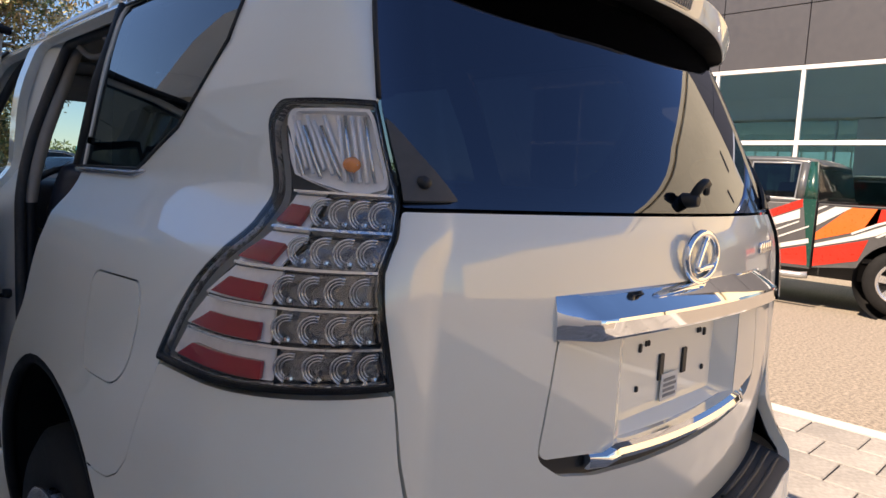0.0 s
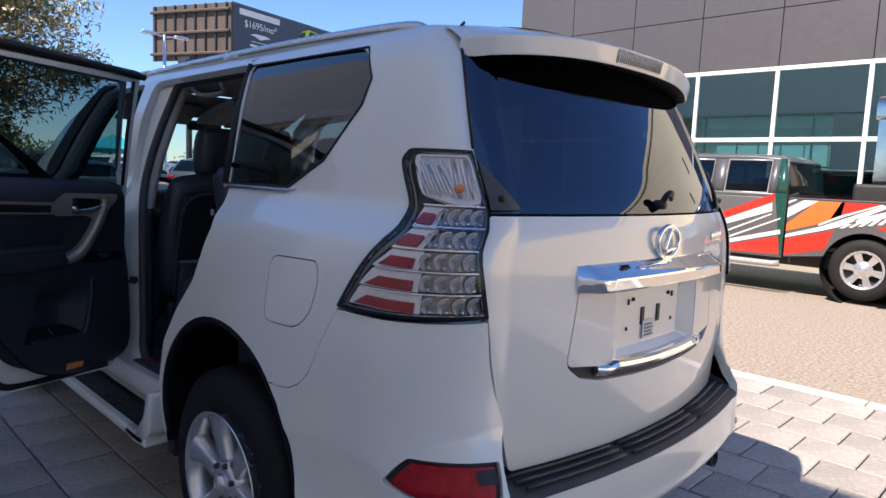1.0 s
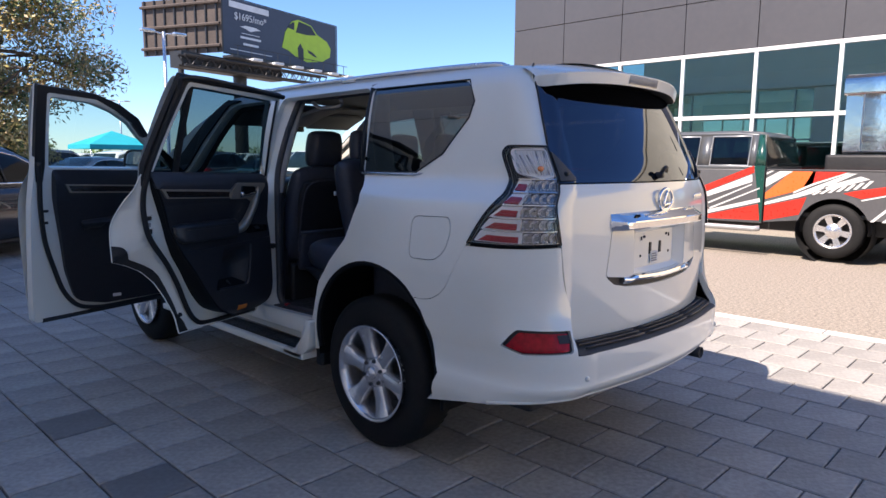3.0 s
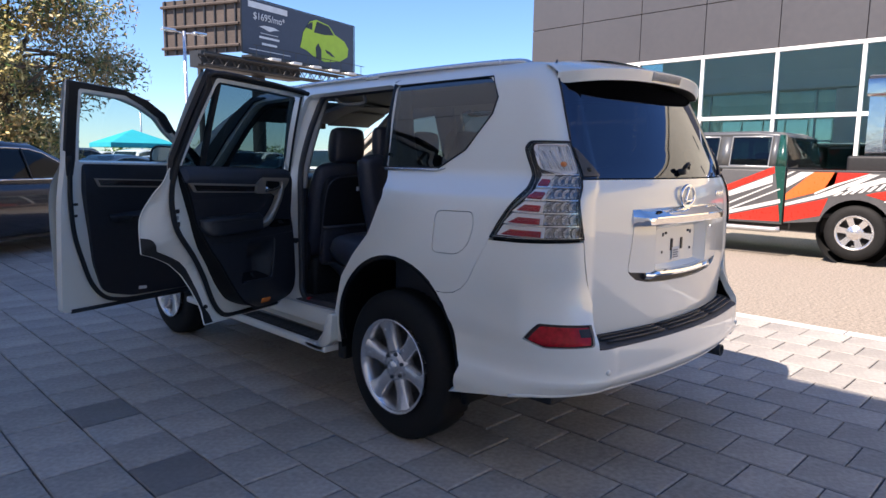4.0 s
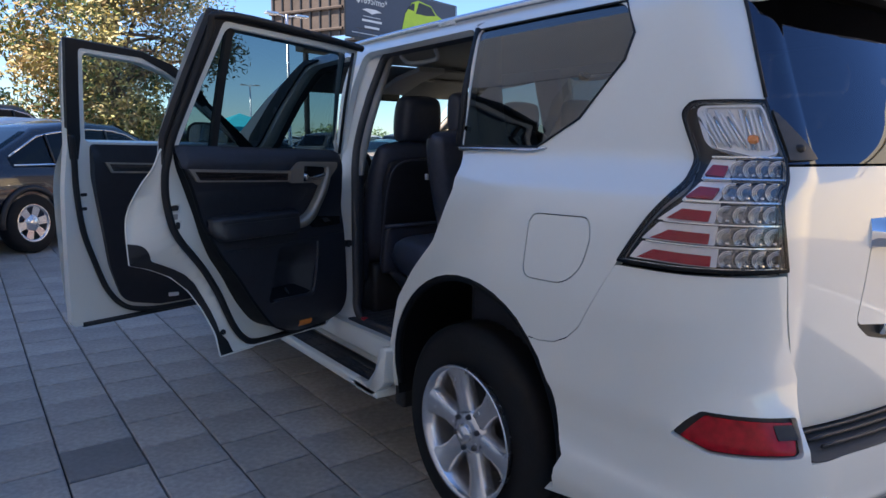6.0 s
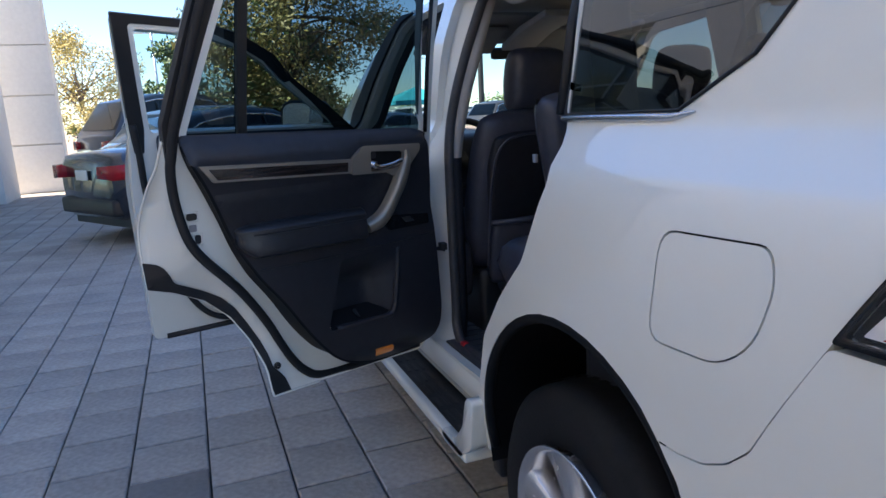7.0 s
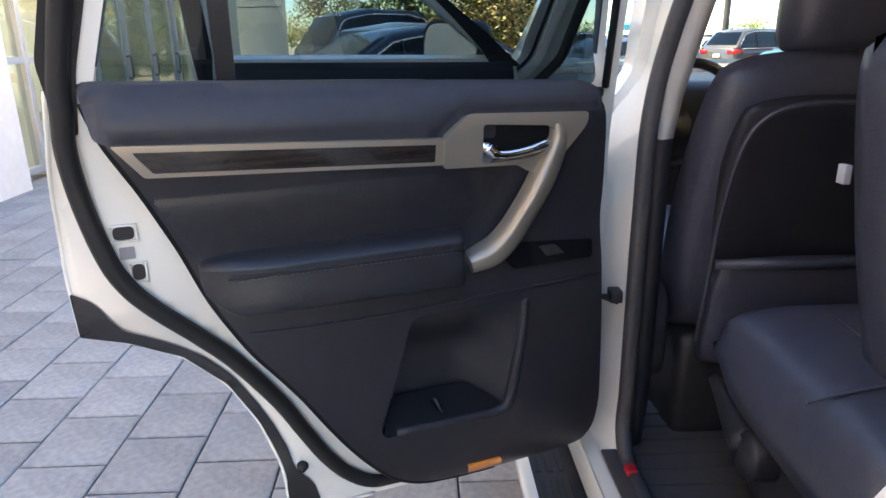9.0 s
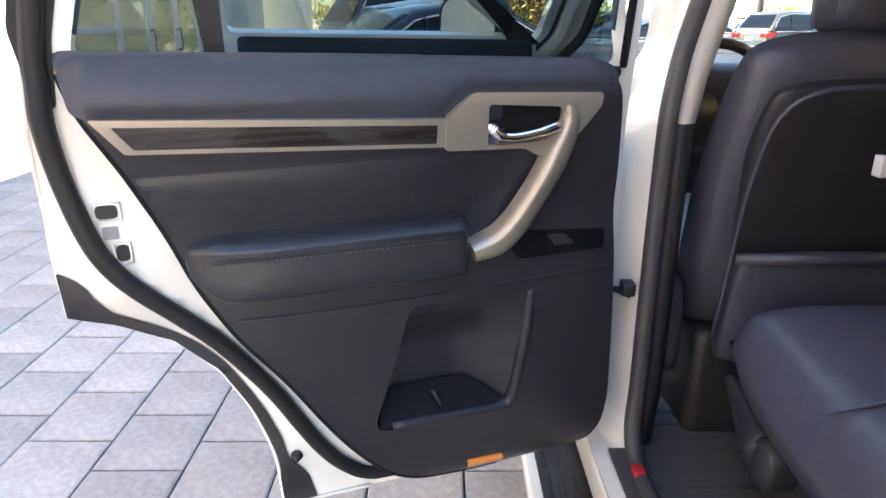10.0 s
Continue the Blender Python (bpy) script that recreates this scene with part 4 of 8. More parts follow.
for sgn, fn in ((1, body), (-1, mirrored(body))):
    fl = sgn == 1
    k = 1 if fl else -1
    case = part("tail_lamp", sheet(fn, scaled(0.985), step=0.05, rim=0.03, out=0.024 * k), LAMPBACK, suv, "tail lamp with red bars under a clear lens", flip=fl)
    # bezel: dark outer band, then lens proud of the body
    part("lamp_frame", sheet(fn, scaled(0.992), [scaled(0.955)], step=0.04, rim=0.012, out=-0.010 * k), DEEPBLACK, case, flip=fl)
    ln = part("lens", sheet(fn, scaled(0.965), step=0.05, rim=0.006, out=-0.014 * k), SMOKE, case, "clear smoked lens", flip=fl)
    ln.visible_shadow = False
    part("chrome_edge", sheet(fn, scaled(0.962), [scaled(0.948)], step=0.04, rim=0.012, out=-0.005 * k), SHINE, case, "thin bright lens edge", flip=fl)
    top = rounded([(2.035, 1.503), (1.465, 1.503), (1.40, 1.385), (1.56, 1.372), (2.015, 1.40)], 0.03)
    part("indicator_reflector", sheet(fn, top, step=0.03, rim=0.012, out=0.010 * k), PALE, case, "bright ribbed indicator bowl", flip=fl)
    part("bowl_edge", sheet(fn, grown(top, 0.97), [grown(top, 0.90)], step=0.03, rim=0.014, out=-0.002 * k), PALE, case, flip=fl)
    for j in range(13):
        a = 1.49 + j * 0.040
        pts = [Vector(fn(np.array([a + (0.3 if j < 5 else 1.5) * v]), np.array([1.443 + v]))[0]) for v in ((-0.05, 0, 0.046) if j < 5 else (-0.046 + 0.006 * (j % 3), -0.02 + 0.012 * (j % 2), 0.03 + 0.008 * (j % 3)))]
        part("rib", tube([q + Vector((0, 0.0055, 0)) for q in pts], 0.0035, 6), PALE if j % 3 else SHINE, case)
    part("indicator_bulb", lathe([(0.001, -0.010), (0.008, -0.008), (0.012, 0.0), (0.010, 0.012)], 14, "y", Vector(fn(np.array([1.60]), np.array([1.418]))[0])), AMBER, case)
    # five tiers: red bars in pale plastic outboard, faceted bowls inboard, a shelf between each
    for j in range(5):
        z0, z1 = 1.116 + j * 0.052, 1.116 + (j + 1) * 0.052
        left = [2.125, 2.095, 2.06, 2.015, 2.0][j]
        left1 = [2.09, 2.05, 2.005, 1.985, 1.99][j]
        mid = 1.64 + 0.03 * j
        rin = [1.195, 1.228, 1.262, 1.296, 1.345][j]
        pale = rounded([(left - 0.012, z0 + 0.002), (mid, z0 + 0.002), (mid, z1 - 0.004), (left1 - 0.012, z1 - 0.004)], 0.004)
        part("pale_field", sheet(fn, pale, step=0.04, rim=0.004, out=0.006 * k), PALE, case, flip=fl)
        red = rounded([(left - 0.045, z0 + 0.006), (mid + 0.04, z0 + 0.004), (mid + 0.04, z0 + 0.029), (left1 - 0.06, z0 + 0.031)], 0.004)
        part("red_bar", sheet(fn, red, step=0.04, rim=0.008, out=-0.004 * k), REDLENS, case, flip=fl)
        chrome = rounded([(mid, z0 + 0.003), (rin, z0 + 0.003), (rin + 0.022, z1 - 0.004), (mid + 0.015, z1 - 0.004)], 0.004)
        part("reflector_tray", sheet(fn, chrome, step=0.04, rim=0.004, out=0.016 * k), TRAYMETAL, case, flip=fl)
        for i in range(4):
            a = rin + 0.055 + i * (mid - rin - 0.03) / 3.9
            cpos = Vector(fn(np.array([a]), np.array([(z0 + z1) / 2 - 0.004]))[0])
            nrm = Vector((cpos.x * 0.45, cpos.y + 0.55, 0)).normalized()
            across = nrm.cross(Vector((0, 0, 1))) * sgn
            for rr, th in ((0.021, 0.0022), (0.017, 0.0016), (0.013, 0.0013)):
                arc = [cpos + Vector((0, 0, 1)) * rr * math.cos(t) + across * rr * 1.1 * math.sin(t) - nrm * 0.004 for t in np.linspace(-0.25, 2.7, 10)]
                part("bowl_edge", tube(arc, th, 5), SHINE, case)
            lamp_bm = bmesh.new()
            bmesh.ops.create_icosphere(lamp_bm, subdivisions=1, radius=0.005, matrix=Matrix.Translation(cpos - Vector((0, 0, 0.013)) - nrm * 0.002))
            part("led", lamp_bm, SHINE, case, smooth=False)
        shelf = rounded([(left1 - 0.03, z1 - 0.003), (rin + 0.03, z1 - 0.003), (rin + 0.03, z1 + 0.0005), (left1 - 0.03, z1 + 0.0005)], 0.001)
        part("tier_shelf", sheet(fn, shelf, step=0.06, rim=0.014, out=-0.004 * k), SHINE, case, flip=fl)

# bumper
lower_l = [(2.30, 0.362), (2.03, 0.420), (1.75, 0.452), (1.35, 0.466), (0.75, 0.468)]


def UB(y, z):
    w, r, c = float(BUMP_W(z)), float(BUMP_R(z)), float(BUMP_C(z))
    b = float(BUMP_BOW(z)) * (w - c) ** 2
    s = y + r - c
    return 2 + (s if s >= 0.6 else (s - b) / (1 - b / 0.6))


arch_b = [(-0.01 + 0.457 * math.cos(radians(a)), 0.50 + 0.457 * math.sin(radians(a))) for a in (133, 144, 154, 164, 174, 184, 194)]
arch_b = [(UB(y, z), z) for y, z in arch_b]
seam_b = [(UB(-0.324, 0.8255), 0.8255), (UB(-0.372, 0.8245), 0.8245), (UB(-0.4315, 0.8335), 0.8335), (UB(-0.480, 0.858), 0.858), (UB(-0.5212, 0.898), 0.898)]
half = [(1.25, 0.658), (1.235, 0.70), (1.15, 0.772), (1.035, 0.84), (1.118, 1.0), (1.162, 1.100), (UB(-0.625, 1.092), 1.092)] + seam_b[::-1] + arch_b + lower_l
bump_out = half + [(-a, b) for a, b in half[::-1]]
FOG = rounded([(1.925, 0.695), (1.70, 0.765), (1.20, 0.758), (1.305, 0.676), (1.75, 0.668)], 0.02)
bumper = part("rear_bumper", sheet(both(bump), rounded(bump_out, 0.012), [grown(FOG, 1.04), [(-a, b) for a, b in grown(FOG, 1.04)]], step=0.05, grid=0.035, rim=0.03), PAINT, suv, "white rear bumper cover", flip=True)
for k in (1, -1):
    o = [(a * k, b) for a, b in FOG]
    fog = part("fog_lamp", sheet(both(bump), [(a * k, b) for a, b in grown(FOG, 1.035)], step=0.05, rim=0.02, out=0.016), BLACK, bumper, "red reflector lamp in a black bezel", flip=True)
    part("lens", sheet(both(bump), [(a * k, b) for a, b in rounded([(1.885, 0.696), (1.69, 0.756), (1.225, 0.750), (1.325, 0.683), (1.745, 0.675)], 0.015)], step=0.05, rim=0.008, out=0.004), FOGRED, fog, flip=True)
    part("reflector_patch", sheet(both(bump), [(a * k, b) for a, b in rounded([(1.35, 0.745), (1.235, 0.745), (1.262, 0.715), (1.375, 0.715)], 0.008)], step=0.05, rim=0.004, out=0.0), DARKMETAL, fog, flip=True)
    c = bump(np.array([1.15]), np.array([0.56]))[0]
    part("sensor", lathe([(0.001, -0.006), (0.011, -0.006), (0.013, 0.004)], 14, "y", (c[0] * k, c[1], c[2])), PAINT, bumper)


def step_fn(a, b):
    """The bumper's tread: a across as on the shell, b from its rear lip (0) to the tailgate foot (1)."""
    a, b = np.asarray(a, float), np.asarray(b, float)
    lo = both(bump)(a, 0.664 + 0 * a)
    hi = both(body)(a, 0.692 + 0 * a)
    hi[..., 1] += 0.03
    p = lo + (hi - lo) * b[..., None]
    p[..., 2] += 0.006 * np.sin(np.clip(b, 0, 1) * math.pi)
    return p


part("bumper_tread", sheet(step_fn, rounded([(-1.22, 0, 0.08), (1.22, 0, 0.08), (1.10, 1), (-1.10, 1)], 0.03), step=0.06, grid=0.15, rim=0.015, out=0.003), STEPPAD, bumper, "dark grey ribbed step pad", flip=True)
for b0 in (0.22, 0.42, 0.62):
    for a0, a1 in ((1.04, 0.40), (0.34, -0.34), (-0.40, -1.04)):
        pts = [step_fn(np.array([a]), np.array([b0]))[0] for a in np.linspace(a0, a1, 8)]
        part("tread_rib", tube([Vector(p) + Vector((0, 0, 0.006)) for p in pts], 0.008, 6, flat=0.6), STEPPAD, bumper)
low_z = lambda a: float(np.interp(abs(a), [p[0] for p in lower_l[::-1]], [p[1] for p in lower_l[::-1]]))
part("bumper_lip", tube([Vector(both(bump)(np.array([a]), np.array([low_z(a) + 0.004]))[0]) + Vector((0, 0.006, 0)) for a in np.linspace(1.9, -1.9, 44)], 0.009, 6), PAINT, bumper)
part("exhaust_tip", lathe([(0.03, 0.0), (0.032, -0.16), (0.027, -0.16), (0.026, -0.02)], 20, "y", (0.62, -0.88, 0.395)), DARKMETAL, suv)
part("tow_hook", box((0.40, -0.9, 0.33), (0.46, -0.55, 0.42), 0.01), DARKMETAL, suv)


# wheels
def wheel(x, y, r=0.385, sgn=-1):
    """A tyre with a six-spoke alloy rim; sgn: the side its face looks to."""
    c = Vector((x, y, r))
    prof = [(0.235, -0.11), (0.25, -0.118), (0.30, -0.13), (0.345, -0.128), (0.368, -0.115), (0.381, -0.095), (0.385, -0.06), (0.385, 0.045), (0.381, 0.075), (0.345, 0.10), (0.25, 0.09), (0.235, 0.085)]
    tyre = part("tyre", lathe([(a, -h * sgn * -1) for a, h in prof], 56, "x", c), TYRE, suv, "black road tyre", flip=True)
    tb = bmesh.new()
    for k in range(56):
        a = 2 * math.pi * k / 56
        for h0, h1 in ((-0.098, -0.055), (-0.045, -0.005), (0.005, 0.045)) if sgn > 0 else ((-0.045, -0.005), (0.005, 0.045), (0.055, 0.098)):
            pts = []
            for da, hh in ((0, h0), (0.07, h0), (0.085, h1), (0.015, h1)):
                rad = 0.390 if abs(hh) < 0.09 else 0.384
                pts.append(tb.verts.new(c + Vector((hh, rad * math.cos(a + da), rad * math.sin(a + da)))))
            tb.faces.new(pts)
    bmesh.ops.recalc_face_normals(tb, faces=tb.faces)
    part("tread", tb, TYRE, tyre)
    f = lambda h: h * sgn
    rim = part("rim", lathe([(0.243, f(0.112)), (0.247, f(0.118)), (0.24, f(0.12)), (0.228, f(0.108)), (0.218, f(0.06)), (0.212, f(-0.10))], 56, "x", c), ALLOY, suv, "silver six-spoke alloy rim", flip=sgn > 0)
    bm = bmesh.new()
    for k in range(6):
        a0 = radians(60 * k + 12)
        e, s = Vector((0, math.cos(a0), math.sin(a0))), Vector((0, -math.sin(a0), math.cos(a0)))
        rows = []
        for rad, wid, h in ((0.045, 0.036, 0.085), (0.085, 0.036, 0.092), (0.14, 0.034, 0.092), (0.19, 0.042, 0.098), (0.226, 0.058, 0.106)):
            rows.append([bm.verts.new(c + e * rad + s * q * wid + Vector((f(h + d), 0, 0))) for q, d in ((-1, -0.05), (-1, -0.008), (-0.75, 0.0), (0.75, 0.0), (1, -0.008), (1, -0.05))])
        for r0, r1 in zip(rows, rows[1:]):
            for j in range(5):
                bm.faces.new([r0[j], r0[j + 1], r1[j + 1], r1[j]])
    bmesh.ops.recalc_face_normals(bm, faces=bm.faces)
    sharp(bm, 50)
    part("spoke_star", bm, ALLOY, rim)
    part("hub", lathe([(0.001, f(0.10)), (0.05, f(0.098)), (0.082, f(0.088)), (0.085, f(0.03))], 32, "x", c), ALLOY, rim, flip=sgn < 0)
    part("hub_cap", lathe([(0.001, f(0.118)), (0.028, f(0.116)), (0.034, f(0.105)), (0.034, f(0.09))], 24, "x", c), ALLOY, rim, flip=sgn < 0)
    part("cap_badge", tube([c + Vector((f(0.118), 0.017 * math.cos(t), 0.013 * math.sin(t))) for t in np.linspace(0, 6.283, 16, endpoint=False)], 0.0022, 5, closed=True), CHROME, rim)
    for k in range(6):
        a0 = radians(60 * k + 42)
        part("wheel_nut", lathe([(0.001, f(0.104)), (0.009, f(0.104)), (0.011, f(0.085))], 8, "x", c + Vector((0, 0.063 * math.cos(a0), 0.063 * math.sin(a0)))), DARKMETAL, rim, flip=sgn < 0)
    part("brake_disc", lathe([(0.06, f(0.0)), (0.165, f(0.0)), (0.165, f(-0.03)), (0.06, f(-0.03))], 32, "x", c), DARKMETAL, rim, flip=sgn < 0)
    part("wheel_backing", lathe([(0.001, f(-0.05)), (0.215, f(-0.05))], 32, "x", c), BLACK, rim, flip=sgn < 0)


wheel(-0.80, 0.0)
wheel(-0.79, 2.79)
wheel(0.79, 0.0, sgn=1)
wheel(0.79, 2.79, sgn=1)
# wheel housings and black arch lips
for s in (-1, 1):
    for yc, zc in ((-0.01, 0.503), (2.79, 0.47)):
        bm = bmesh.new()
        prev = None
        for a in range(-14, 200, 8):
            y, z = yc + 0.455 * math.cos(radians(a)), zc + 0.455 * math.sin(radians(a))
            cur = [bm.verts.new((s * 0.905, y, z)), bm.verts.new((s * 0.50, y, z))]
            if prev:
                bm.faces.new([prev[0], prev[1], cur[1], cur[0]])
            prev = cur
        part("wheel_housing", bm, DEEPBLACK, suv)
        part("inner_arch_wall", box((min(s * 0.50, s * 0.48), yc - 0.5, 0.28), (max(s * 0.50, s * 0.48), yc + 0.5, 0.97)), BLACK, suv, smooth=False)
        lip = []
        for a in range(-8, 196, 6):
            y, z = yc + 0.444 * math.cos(radians(a)), zc + 0.444 * math.sin(radians(a))
            if z > 0.36:
                p = body(np.array([max(U(y, z), 2.05)]), np.array([z]))[0]
                lip.append(Vector((s * (abs(p[0]) - 0.012), y, z)))
        part("arch_lip", tube(lip, 0.016, 6), DEEPBLACK, suv)
part("mud_flap", box((-0.87, -0.475, 0.30), (-0.70, -0.445, 0.50), 0.012), DEEPBLACK, suv, "black mud flap behind the rear wheel")
part("underbody", box((-0.72, -0.85, 0.36), (0.72, 3.2, 0.47), 0.02), BLACK, suv, smooth=False)
part("rear_axle", tube([(-0.68, 0, 0.36), (0.68, 0, 0.36)], 0.05), DARKMETAL, suv)

# running boards
for s in (-1, 1):
    board = part("running_board", box((min(s * 0.80, s * 0.955), 0.53, 0.342), (max(s * 0.80, s * 0.955), 2.33, 0.385), 0.012, segs=3), PAINT, suv, "white running board with a black tread")
    part("board_tread", box((min(s * 0.80, s * 0.925), 0.56, 0.384), (max(s * 0.80, s * 0.948), 2.31, 0.392), 0.004), BLACK, board)
    for k in range(14):
        for dx in (0.85, 0.88, 0.91):
            part("tread_bar", box((s * dx - 0.008, 0.60 + k * 0.12, 0.392), (s * dx + 0.008, 0.69 + k * 0.12, 0.396), 0.002, segs=1), BLACK, board, smooth=False)
    part("board_end", slab(rounded([(0.72, 0.343), (0.58, 0.343), (0.475, 0.42), (0.452, 0.58), (0.50, 0.58), (0.535, 0.47), (0.61, 0.388), (0.72, 0.386)], 0.02), lambda a, b, d: (s * (0.90 + d), a, b), 0.055, bevel=0.006), PAINT, board, "white curved end of the board")
    part("board_bracket", box((min(s * 0.7, s * 0.86), 0.47, 0.30), (max(s * 0.7, s * 0.86), 0.54, 0.50), 0.015), BLACK, board)

# ---- the two open doors ----
def door_frame_of(degrees, shift_a, shift_o):
    """Door axes: e runs from the hinge to the latch edge, n towards the cabin side. Returns place(a, o, z) and the skin's o."""
    e = Vector((-math.cos(radians(degrees)), -math.sin(radians(degrees)), 0))
    n = Vector((math.sin(radians(degrees)), -math.cos(radians(degrees)), 0))
    ea, na = np.array(e), np.array(n)

    def place(a, o, z):
        a, o, z = (np.asarray(v, float) for v in (a, o, z))
        p = a[..., None] * ea + o[..., None] * na
        p[..., 2] = z
        return p

    def skin(a, z):
        y = shift_a - np.asarray(a, float)
        u = 2 + y + BODY_R(z) - BODY_C(z)
        return body(u, z)[..., 0] + shift_o
    return e, n, place, skin


class Door:
    """One open door: maps (a, z) on its skin, its steel inner face or its trim to places."""

    def __init__(self, degrees, shift_a, shift_o, face, trim):
        self.e, self.n, self.place, self.skin_o = door_frame_of(degrees, shift_a, shift_o)
        self.face_o, self.trim_o = face, trim
        self.behind = tuple(self.place(np.array([0.8]), np.array([-6.0]), np.array([1.0]))[0])

    def skin(self, a, z):
        return self.place(a, self.skin_o(a, z), z)

    def face(self, a, z, d=0.0):
        return self.place(a, self.face_o(z) + d, z)

    def trim(self, a, z, d=0.0):
        return self.place(a, self.trim_o(z) + d, z)

    def at(self, a, z, d=0.0, on="trim"):
        fn = self.trim if on == "trim" else self.face
        return Vector(fn(np.array([float(a)]), np.array([float(z)]), d)[0])

    def on_trim(self, d=0.0):
        return lambda a, z: self.trim(a, z, d)

    def on_face(self, d=0.0):
        return lambda a, z: self.face(a, z, d)

    def pad(self, outline, base, depth, power=2.0, step=0.03):
        """A soft cushion over an outline of (a, z): thick in the middle, thin at its edges."""
        pts = np.array(outline)

        def fn(a, z):
            a, z = np.asarray(a, float), np.asarray(z, float)
            d = np.full(a.shape, 9.0)
            for p, q in zip(pts, np.roll(pts, -1, 0)):
                v = q - p
                t = np.clip(((a - p[0]) * v[0] + (z - p[1]) * v[1]) / (v @ v + 1e-12), 0, 1)
                d = np.minimum(d, np.hypot(a - p[0] - t * v[0], z - p[1] - t * v[1]))
            k = np.clip(d / 0.035, 0, 1)
            return self.trim(a, z, base + depth * (1 - (1 - k) ** power))
        return sheet(fn, outline, step=step, rim=max(base, 0.0) + 0.012, centre=self.behind, turn=True)


def curve_o(*pts):
    return curve(pts)


REAR = Door(20.5, 1.528, -0.525, curve_o((0.40, -1.415), (0.6, -1.40), (0.9, -1.36), (1.1, -1.32), (1.2, -1.31), (1.37, -1.27), (1.6, -1.20), (1.83, -1.12), (1.9, -1.10)),
            curve_o((0.45, -1.36), (0.53, -1.335), (0.565, -1.30), (0.60, -1.268), (0.66, -1.254), (0.72, -1.25), (0.9, -1.252), (1.0, -1.258), (1.1, -1.272), (1.2, -1.255), (1.3, -1.24), (1.37, -1.26)))
R_OUT = rounded([(0.37, 0.54, 0.04), (0.35, 0.64), (0.36, 1.0), (0.40, 1.36, 0.05), (0.455, 1.815, 0.02), (1.215, 1.838, 0.015), (1.334, 1.37, 0.03), (1.345, 1.30), (1.358, 1.25), (1.366, 1.20), (1.373, 1.14), (1.377, 1.06),
                 (1.371, 0.942, 0.004), (1.300, 0.918), (1.212, 0.874), (1.140, 0.805), (1.089, 0.715), (1.056, 0.62), (1.050, 0.518, 0.006), (0.906, 0.517), (0.42, 0.505, 0.04)], 0.03)
POCKET_HOLE = rounded([(0.91, 0.74), (0.90, 0.70), (0.60, 0.69), (0.56, 0.97), (0.82, 0.975)], 0.04)
R_WIN = rounded([(0.425, 1.345, 0.02), (0.482, 1.775, 0.02), (1.150, 1.795, 0.03), (1.275, 1.372, 0.02)], 0.02)
SEAL = [(0.44, 1.80), (0.80, 1.822), (1.19, 1.826), (1.225, 1.75), (1.305, 1.42), (1.316, 1.34), (1.321, 1.285), (1.314, 1.205), (1.296, 1.12), (1.274, 1.067), (1.238, 1.018), (1.180, 0.955), (1.125, 0.89),
        (1.055, 0.785), (1.010, 0.70), (0.968, 0.625), (0.920, 0.566), (0.855, 0.530), (0.70, 0.522), (0.42, 0.522)]
EDGE_O = curve_o((0.45, -1.37), (0.55, -1.385), (0.7, -1.425), (0.97, -1.46), (1.1, -1.458), (1.15, -1.44), (1.2, -1.405), (1.25, -1.365), (1.3, -1.318), (1.4, -1.275), (1.9, -1.12))


def gap(a, z, pts, closed):
    """How far places on the door lie from a line of (a, z)."""
    d = np.full(np.shape(a), 9.0)
    pts = np.array(pts)
    for p, q in zip(pts, np.roll(pts, -1, 0) if closed else pts[1:]):
        v = q - p
        t = np.clip(((a - p[0]) * v[0] + (z - p[1]) * v[1]) / (v @ v + 1e-12), 0, 1)
        d = np.minimum(d, np.hypot(a - p[0] - t * v[0], z - p[1] - t * v[1]))
    return d


SEAL_FIELD = SEAL[4:] + [(0.42, 1.42)]


def rear_shell(lift=0.0):
    """The door's steel inner face: flat inside the seal, falling away to the outer skin beyond it."""
    def fn(a, z):
        a, z = np.asarray(a, float), np.asarray(z, float)
        outside = ~inside(np.stack([a.ravel(), z.ravel()], -1), [SEAL_FIELD]).reshape(a.shape)
        d0, d1 = gap(a, z, SEAL[4:], False), gap(a, z, R_OUT, True)
        w = np.where(outside, d0 / (d0 + d1 + 1e-6), 0.0) * ramp(a, 0.55, 0.8) * (1 - ramp(z, 1.34, 1.42))
        o = REAR.face_o(z)
        return REAR.place(a, o + (EDGE_O(z) - o) * w + lift, z)
    return fn


def rear_skin(a, z):
    """The outer skin, drawn in to meet the inner shell along its edge."""
    a, z = np.asarray(a, float), np.asarray(z, float)
    k = np.maximum(ramp(gap(a, z, R_OUT, True), 0.0, 0.08), ramp(z, 1.34, 1.42))
    o = EDGE_O(z) - 0.004
    return REAR.place(a, o + (REAR.skin_o(a, z) - o) * k, z)


skin = sheet(rear_skin, R_OUT, [R_WIN], step=0.035, rim=0.0, centre=None)
rear_door = part("rear_door", skin, PAINT, suv, "white rear door standing open, black leather trim", flip=True)
part("inner_shell", sheet(rear_shell(), R_OUT, [R_WIN, POCKET_HOLE], step=0.03, rim=0.0, centre=REAR.behind, turn=True), PAINT, rear_door)
part("frame_cover", sheet(REAR.on_face(0.004), rounded([(0.470, 1.796, 0.01), (1.168, 1.811, 0.02), (1.290, 1.395), (1.302, 1.31, 0.004), (1.326, 1.31, 0.004), (1.336, 1.41), (1.220, 1.842, 0.01), (0.452, 1.819, 0.01)], 0.01), step=0.05, rim=0.03, centre=REAR.behind, turn=True), RUBBER, rear_door, "black window frame cover")
pane = part("window_glass", sheet(REAR.on_face(-0.045), grown(R_WIN, 1.02), step=0.2, rim=0.004, centre=REAR.behind, turn=True), DOORPRIV, rear_door, "green-tinted door glass")
pane.visible_shadow = False
